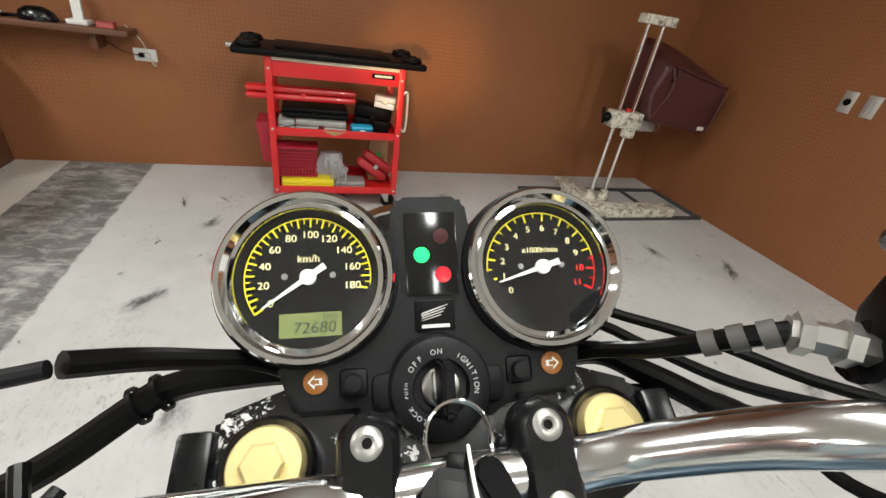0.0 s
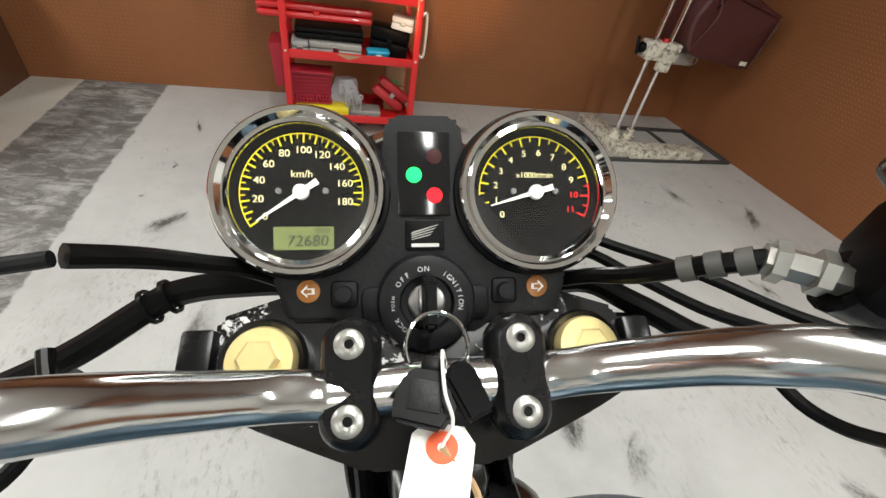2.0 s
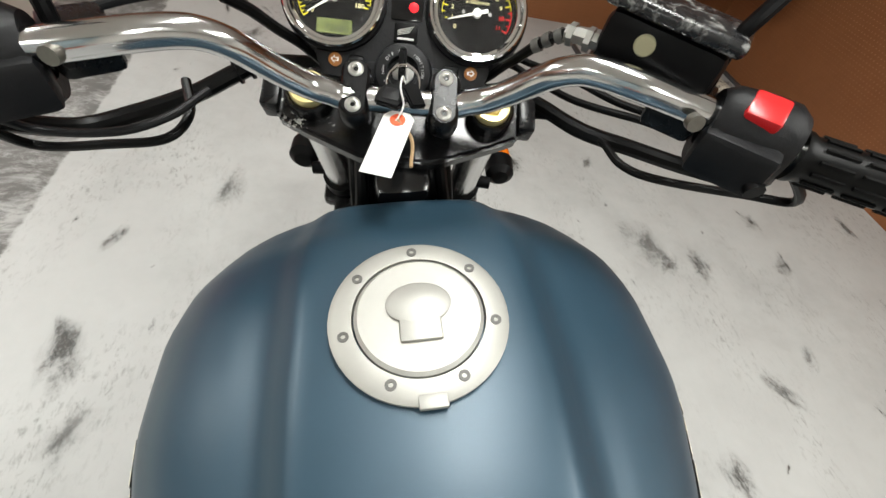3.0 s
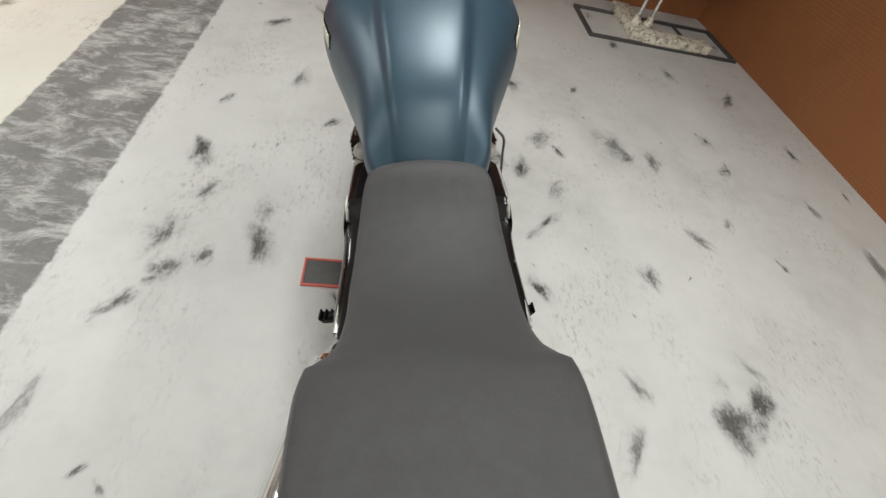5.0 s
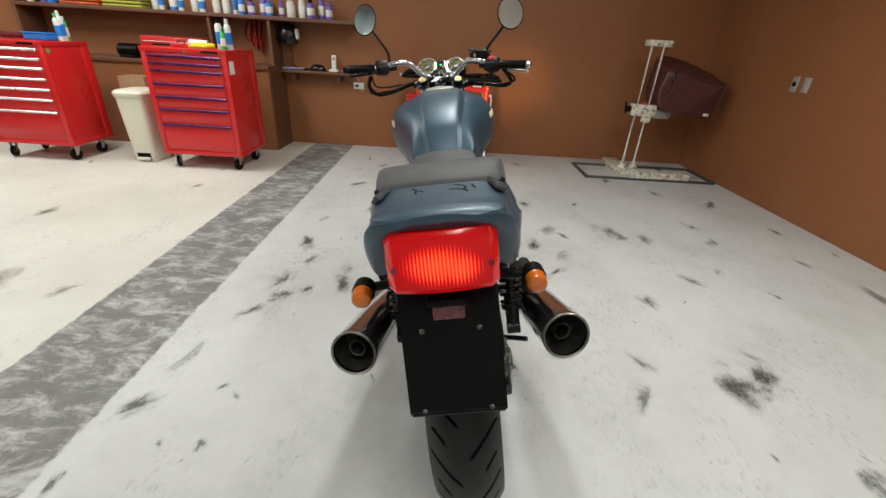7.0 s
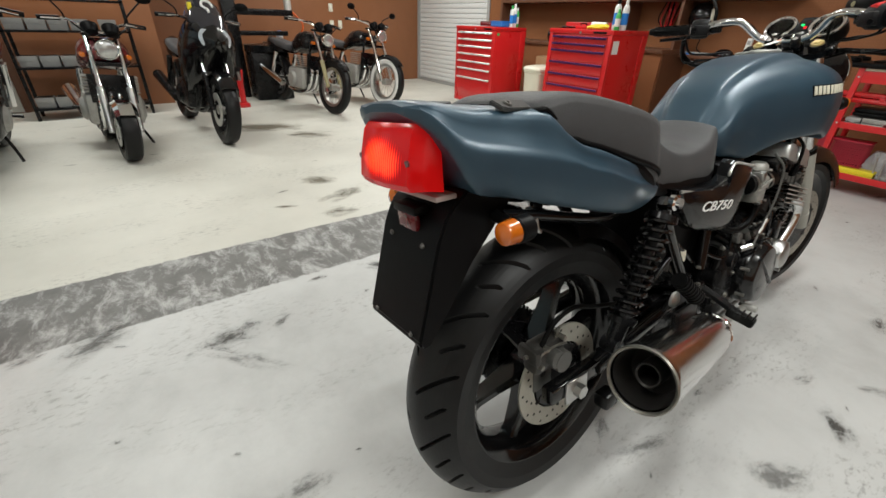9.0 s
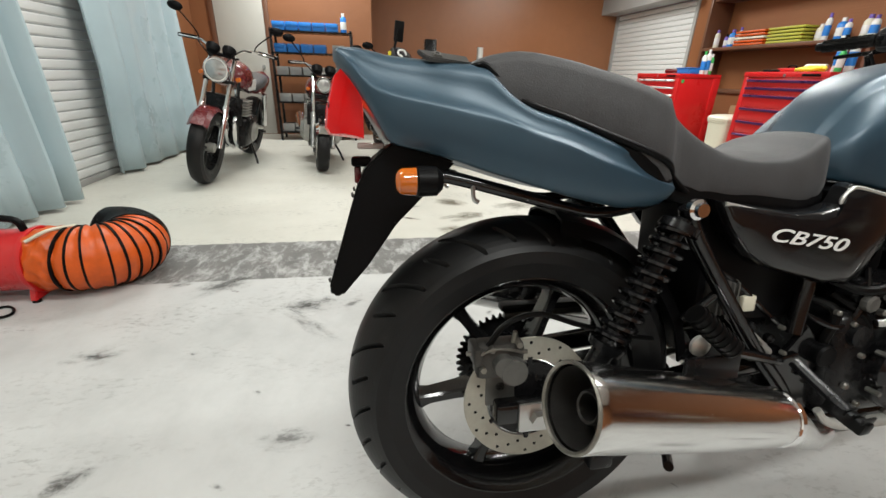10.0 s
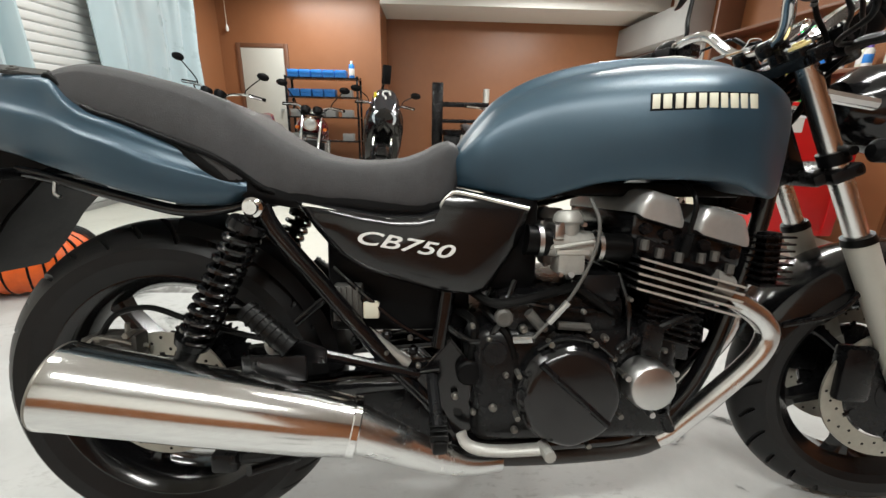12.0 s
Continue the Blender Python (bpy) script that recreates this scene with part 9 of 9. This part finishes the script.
            part("mirror_shell", lathe([(0, -0.02), (0.03, -0.012), (0.045, 0.0), (0.043, 0.004), (0, 0.004)], Matrix.Translation(mh) @ pose(0, 0, 0, 80, 0, 0) @ Matrix.Diagonal((1.3, 0.8, 1, 1)), 20), BLACKPLASTIC, mr)
    part("handlebar", tube([(-bar_w, top.y - 0.15, bar_h - 0.01), (-bar_w * 0.6, top.y - 0.10, bar_h), (-bar_w * 0.3, top.y, bar_h - 0.03), (-0.05, top.y + 0.01, bar_h - 0.07), (0.05, top.y + 0.01, bar_h - 0.07), (bar_w * 0.3, top.y, bar_h - 0.03), (bar_w * 0.6, top.y - 0.10, bar_h), (bar_w, top.y - 0.15, bar_h - 0.01)], 0.011, 10), CHROME if style in ("naked", "mini", "spoke") else BLACKSATIN, b)
    part("top_bridge", box((-0.12, top.y - 0.03, top.z - 0.02), (0.12, top.y + 0.04, top.z), 0.008), BLACKSATIN, b)
    part("lower_bridge", box((-0.12, top.y + 0.05, top.z - 0.22), (0.12, top.y + 0.12, top.z - 0.19), 0.008), BLACKSATIN, b)
    hr = 0.100 if style == "naked" else 0.075
    hm_ = Matrix.Translation((0, top.y + 0.16, head_z)) @ pose(0, 0, 0, -92)
    hd_ = part("headlight", lathe([(0, -0.10), (hr * 0.6, -0.09), (hr * 0.95, -0.03), (hr, 0.02), (hr * 0.94, 0.03), (hr * 0.9, 0.022)], hm_, 28), CHROME if style != "sport" else BLACKPAINT, b)
    part("lens", lathe([(0, 0.034), (hr * 0.6, 0.030), (hr * 0.92, 0.018), (hr * 0.92, 0.014), (0, 0.014)], hm_, 28), surface("headlamp_lens", (0.50, 0.51, 0.50), 0.10, 0.6, vary=0.3, grain=60), hd_, "fluted clear headlamp lens")
    for sg in (1, -1):
        if style != "sport":
            ga = part("gauge", lathe([(0, -0.07), (0.040, -0.060), (0.054, -0.02), (0.054, 0.0), (0, 0.004)], Matrix.Translation((sg * 0.062, top.y + 0.06, top.z + 0.05)) @ pose(0, 0, 0, 40), 20), BLACKPLASTIC, b)
    s = base / 1.48
    bm = bmesh.new()
    rings = []
    for y, zt, w, zb in ((0.52, 0.80, 0.09, 0.70), (0.58, 0.88, 0.12, 0.70), (0.72, 0.95, 0.15, 0.72), (0.88, 0.97, 0.165, 0.75), (1.0, 0.94, 0.14, 0.77), (1.05, 0.88, 0.07, 0.80)):
        k = bar_h / 1.08
        rings.append(half_ring([(0, zt * k), (w * 0.6, zt * k - 0.01), (w, (zt * 0.55 + zb * 0.45) * k), (w * 0.9, zb * k), (0, zb * k)], y * s))
    add_rings(bm, rings)
    tk = part("fuel_tank", bm, paint, b)
    if style == "naked":
        for sg in (1, -1):
            part("white_panel", box((sg * 0.150 - 0.014, 0.66 * s, 0.78), (sg * 0.150 + 0.006, 0.90 * s, 0.88), 0.012), WHITE, tk, "white side panel")
    k = bar_h / 1.08
    bm = bmesh.new()
    add_rings(bm, [half_ring([(0, zt * k), (w * 0.8, zt * k - 0.006), (w, (zt - 0.04) * k), (w * 0.9, zb * k), (0, zb * k)], y * s) for y, zt, w, zb in ((-0.16, 0.86, 0.07, 0.80), (-0.05, 0.86, 0.12, 0.78), (0.2, 0.83, 0.14, 0.74), (0.4, 0.79, 0.12, 0.71), (0.54, 0.80, 0.08, 0.72))])
    part("seat", bm, SEATMAT, b)
    bm = bmesh.new()
    add_rings(bm, [half_ring([(0, zt * k), (w, zt * k - 0.02), (w * 0.9, zb * k), (0, zb * k)], y * s) for y, zt, w, zb in ((-0.28, 0.88, 0.05, 0.82), (-0.15, 0.855, 0.11, 0.74), (0.1, 0.80, 0.13, 0.68), (0.3, 0.74, 0.10, 0.68))])
    part("tail_cowl", bm, paint, b)
    en = part("engine", box((-0.19, 0.60 * s, 0.25 * k), (0.19, 1.0 * s, 0.52 * k), 0.04), CASTALU if style in ("mini", "spoke") else BLACKSATIN, b)
    for i in range(6):
        part("fin", box((-0.18, 0.84 * s, (0.53 + 0.025 * i) * k), (0.18, 1.02 * s, (0.54 + 0.025 * i) * k)), CASTALU if style != "sport" else BLACKSATIN, en)
    for sg in (1, -1):
        part("engine_cover", lathe([(0, 0.03), (0.07, 0.025), (0.095, 0.0), (0, 0.0)], Matrix.Translation((sg * 0.19, 0.74 * s, 0.37 * k)) @ pose(0, 0, 0, 0, 90 * sg), 20), CASTALU if style != "sport" else BLACKSATIN, en)
        part("frame_tube", tube([(sg * 0.10, 1.05 * s, 0.85 * k), (sg * 0.11, 1.02 * s, 0.4 * k), (sg * 0.12, 0.9 * s, 0.22 * k), (sg * 0.12, 0.5 * s, 0.24 * k), (sg * 0.12, 0.25 * s, 0.62 * k)], 0.015, 8), BLACKPAINT, b)
        part("swing_arm", rod((sg * 0.11, 0, Rr), (sg * 0.10, 0.5 * s, 0.38 * k), 0.02, None, 8), ALU, b)
        part("shock_absorber", rod((sg * 0.14, 0.02, Rr + 0.04), (sg * 0.14, 0.17 * s, 0.68 * k), 0.026, None, 12), CHROME if style != "sport" else BLACKSATIN, b)
        part("footrest", rod((sg * 0.14, 0.55 * s, 0.36 * k), (sg * 0.26, 0.53 * s, 0.36 * k), 0.012, None, 8), RUBBER, b)
    part("silencer", rod((0.22, -0.12, 0.46 * k), (0.17, 0.42 * s, 0.28 * k), 0.052, 0.04, 18), CHROME if style != "sport" else BLACKSATIN, b)
    for x in (-0.1, -0.03, 0.03, 0.1):
        part("header_pipe", tube([(x, 1.0 * s, 0.55 * k), (x, 1.09 * s, 0.48 * k), (x, 1.02 * s, 0.3 * k), (x, 0.8 * s, 0.2 * k), (0.12, 0.5 * s, 0.24 * k)], 0.018, 8), CHROME if style != "sport" else BLACKSATIN, b)
    bm = bmesh.new()
    rings = []
    for i in range(12):
        a = radians(40 + 115 * i / 11)
        n = Vector((0, math.cos(a), math.sin(a)))
        o = fw + n * (Rf + 0.02)
        w = tyre + 0.014
        rings.append([o + Vector((x * w, 0, 0)) + n * d for x, d in ((-1, -0.03), (-0.6, 0), (0.6, 0), (1, -0.03), (0.9, -0.034), (0.5, -0.006), (-0.5, -0.006), (-0.9, -0.034))])
    add_rings(bm, rings)
    part("front_mudguard", bm, paint if style != "mini" else CHROME, b)
    part("side_stand", tube([(-0.12, 0.6 * s, 0.26 * k), (-0.2, 0.62 * s, 0.12), (-0.27, 0.66 * s, -0.022 if lean > -10 else 0.30 * math.tan(radians(lean)) + 0.018)], 0.011, 8), BLACKSATIN, b)
    part("radiator" if style == "naked" else "oil_cooler", box((-0.15, 1.05 * s, 0.45 * k), (0.15, 1.08 * s, 0.68 * k), 0.004), BLACKSATIN, b)
    for sg in (1, -1):
        part("cable", tube([(sg * bar_w * 0.5, top.y - 0.06, bar_h - 0.01), (sg * 0.16, top.y + 0.10, bar_h - 0.02), (sg * 0.05, top.y + 0.10, top.z - 0.06), (sg * 0.04, top.y - 0.05, top.z - 0.2)], 0.006, 6), RUBBER, b)
    if style == "sport":
        bm = bmesh.new()
        rings = []
        for y, zt, w, zb in ((0.86, 0.98, 0.19, 0.35), (1.0, 1.02, 0.22, 0.40), (1.14, 1.05, 0.22, 0.55), (1.28, 1.02, 0.17, 0.70), (1.40, 0.93, 0.09, 0.78), (1.45, 0.88, 0.03, 0.82)):
            rings.append(half_ring([(0, zt), (w * 0.6, zt - 0.03), (w, zt * 0.6 + zb * 0.4), (w * 0.85, zb), (0, zb + 0.05)], y))
        add_rings(bm, rings)
        fa = part("fairing", bm, BLACKPAINT, b, "gloss black sports fairing")
        bm = bmesh.new()
        add_rings(bm, [half_ring([(0, zt), (w * 0.7, zt - 0.02), (w, zb), (w * 0.97, zb - 0.004), (0, zt - 0.006)], y) for y, zt, w, zb in ((0.98, 1.19, 0.12, 1.06), (1.10, 1.15, 0.16, 1.03), (1.24, 1.06, 0.14, 0.99), (1.34, 0.98, 0.08, 0.95))])
        part("windscreen", bm, surface("smoked_screen", (0.03, 0.03, 0.035), 0.06, vary=0.05), fa)
        for sg in (1, -1):
            part("headlamp", lathe([(0, 0.01), (0.05, 0.006), (0.062, -0.01), (0, -0.012)], Matrix.Translation((sg * 0.065, 1.375, 0.875)) @ pose(0, 0, 0, -70, 0, 0) @ Matrix.Diagonal((1, 1.25, 1, 1)), 20), surface("sport_lamp", (0.62, 0.68, 0.74), 0.08, 0.5), fa, "clear headlamp")
        part("white_figure", tube([(-0.05, 1.20, 1.115), (-0.03, 1.17, 1.15), (0.02, 1.17, 1.15), (0.035, 1.20, 1.115), (0.0, 1.235, 1.09), (0.0, 1.26, 1.07)], 0.010, 8), WHITE, fa, "white hook-shaped mark")
        part("phone_mount", rod((0.06, 1.0, 1.08), (0.02, 0.98, 1.36), 0.014, None, 10), BLACKPLASTIC, b)
        part("phone_holder", box((-0.04, 0.95, 1.24), (0.06, 0.99, 1.44), 0.01, pose(0, 0, 0)), BLACKPLASTIC, b)
        part("yellow_tag", box((0.10, 1.12, 1.06), (0.13, 1.16, 1.13), 0.006), YELLOW, b)
    return b


parked("motorcycle", "dark red naked motorcycle with chrome fork, on its side stand", pose(-4.40, -2.83, 0, 0, 0, -90), 1.45, 0.315, 0.325, 0.062, DARKRED, "naked", 1.13, 0.40, 0.93, -12)
parked("mini_motorcycle", "small chrome mini motorcycle with high handlebars", pose(-4.30, -2.02, 0, 0, 0, -82), 0.90, 0.225, 0.225, 0.060, DARKRED, "mini", 0.98, 0.33, 0.80, -6, BLACKSATIN, STEEL)
parked("sport_motorcycle", "black sports motorcycle with full fairing and screen", pose(-5.02, -1.30, 0, 0, 0, -84), 1.42, 0.30, 0.31, 0.060, BLACKPAINT, "sport", 1.02, 0.34, 0.88, -6, BLACKSATIN, BLACKSATIN)
parked("trail_motorcycle", "dusty dark trail motorcycle with olive fork tubes", pose(-5.72, -0.05, 0, 0, 0, -78), 1.30, 0.31, 0.29, 0.045, BLACKSATIN, "spoke", 1.0, 0.38, 0.82, -8, STEEL, surface("olive_sleeve", (0.34, 0.30, 0.16), 0.6), False)
parked("classic_motorcycle", "black classic motorcycle with a white-walled front tyre", pose(-5.92, 0.72, 0, 0, 0, -76), 1.32, 0.315, 0.30, 0.050, BLACKPAINT, "spoke", 1.02, 0.36, 0.86, -8, STEEL, CHROME)
ww = bpy.data.objects["classic_motorcycle"]
part("white_wall", lathe([(0.225, 0.044), (0.278, 0.051), (0.276, 0.053), (0.225, 0.048)], Matrix.Translation((0, 1.32, 0.315)) @ pose(0, 0, 0, 0, 90), 36, True), WHITE, ww, "white sidewall band")
part("white_wall", lathe([(0.225, 0.044), (0.278, 0.051), (0.276, 0.053), (0.225, 0.048)], Matrix.Translation((0, 1.32, 0.315)) @ pose(0, 0, 0, 0, -90), 36, True), WHITE, ww, "white sidewall band")

# small things at the back of the bay
jk = thing("floor_jack", "red hydraulic jack standing by the parked motorcycles", "jack", pose(-5.4, -0.62, 0))
part("base", box((-0.08, -0.06, 0), (0.08, 0.06, 0.05), 0.006), RED, jk)
part("cylinder", rod((0, 0, 0.05), (0, 0, 0.32), 0.035, None, 16), RED, jk)
part("ram", rod((0, 0, 0.32), (0, 0, 0.42), 0.018, None, 12), STEEL, jk)
part("lever", rod((0.03, 0.0, 0.10), (0.12, 0.02, 0.45), 0.012, None, 8), RED, jk)
ts = thing("tyre_changer", "black tyre changer with two arms against the wall", "tyre changer", pose(-6.2, -0.45, 0))
part("column", box((-0.09, -0.09, 0), (0.09, 0.09, 1.42), 0.012), BLACKSATIN, ts)
part("arm", box((-0.05, -0.05, 1.05), (0.05, 0.85, 1.13), 0.01), BLACKSATIN, ts)
part("arm", box((-0.04, -0.05, 0.80), (0.04, 0.75, 0.86), 0.01), BLACKSATIN, ts)
part("head", rod((0, 0.80, 1.02), (0, 0.80, 1.34), 0.05, None, 16), ALU, ts)
part("turntable", rod((0.25, 0.35, 0.62), (0.25, 0.35, 0.70), 0.28, None, 28), BLACKSATIN, ts)
part("pedestal", box((0.05, 0.1, 0.0), (0.45, 0.6, 0.62), 0.02), BLACKSATIN, ts)
part("orange_hose", tube([(0.05, 0.85, 1.1), (0.12, 0.95, 0.95), (0.1, 0.9, 0.8), (0.06, 0.85, 0.7)], 0.012, 8), ORANGECLOTH, ts)
tbx = thing("side_table", "low dark trolley with a blue can by the wall", "trolley", pose(-6.5, 0.35, 0))
part("top", box((-0.2, -0.3, 0.66), (0.2, 0.3, 0.70), 0.006), BLACKSATIN, tbx)
for x in (-0.18, 0.15):
    for y in (-0.28, 0.25):
        part("leg", box((x, y, 0), (x + 0.03, y + 0.03, 0.66)), BLACKSATIN, tbx)
bottle(-6.45, 0.25, 0.70, 0.05, 0.16, BLUEPLASTIC, BLUEPLASTIC, "blue can on the low trolley", "bottle")
for y, z in ((1.35, 0.95), (1.35, 1.20), (1.5, 0.95)):
    s_ = thing("switch_plate", "cream wall switch plate on the brown wall", "switch", pose(-7.1, y, z), "switch plates")
    part("plate", box((0, -0.035, -0.06), (0.008, 0.035, 0.06), 0.002), CREAM, s_)
    part("rocker", box((0.008, -0.012, -0.02), (0.012, 0.012, 0.02), 0.001), WHITE, s_)
pc_ = thing("pull_cord", "thin cord with a white toggle hanging by the door", "cord", pose(-6.0, -3.62, 2.10))
part("line", rod((0, 0, 0.05), (0, 0, ZC - 2.10), 0.004, None, 6), CREAM, pc_)
part("toggle", lathe([(0, -0.05), (0.02, -0.045), (0.024, 0.0), (0.008, 0.05), (0, 0.055)], None, 14), WHITE, pc_)
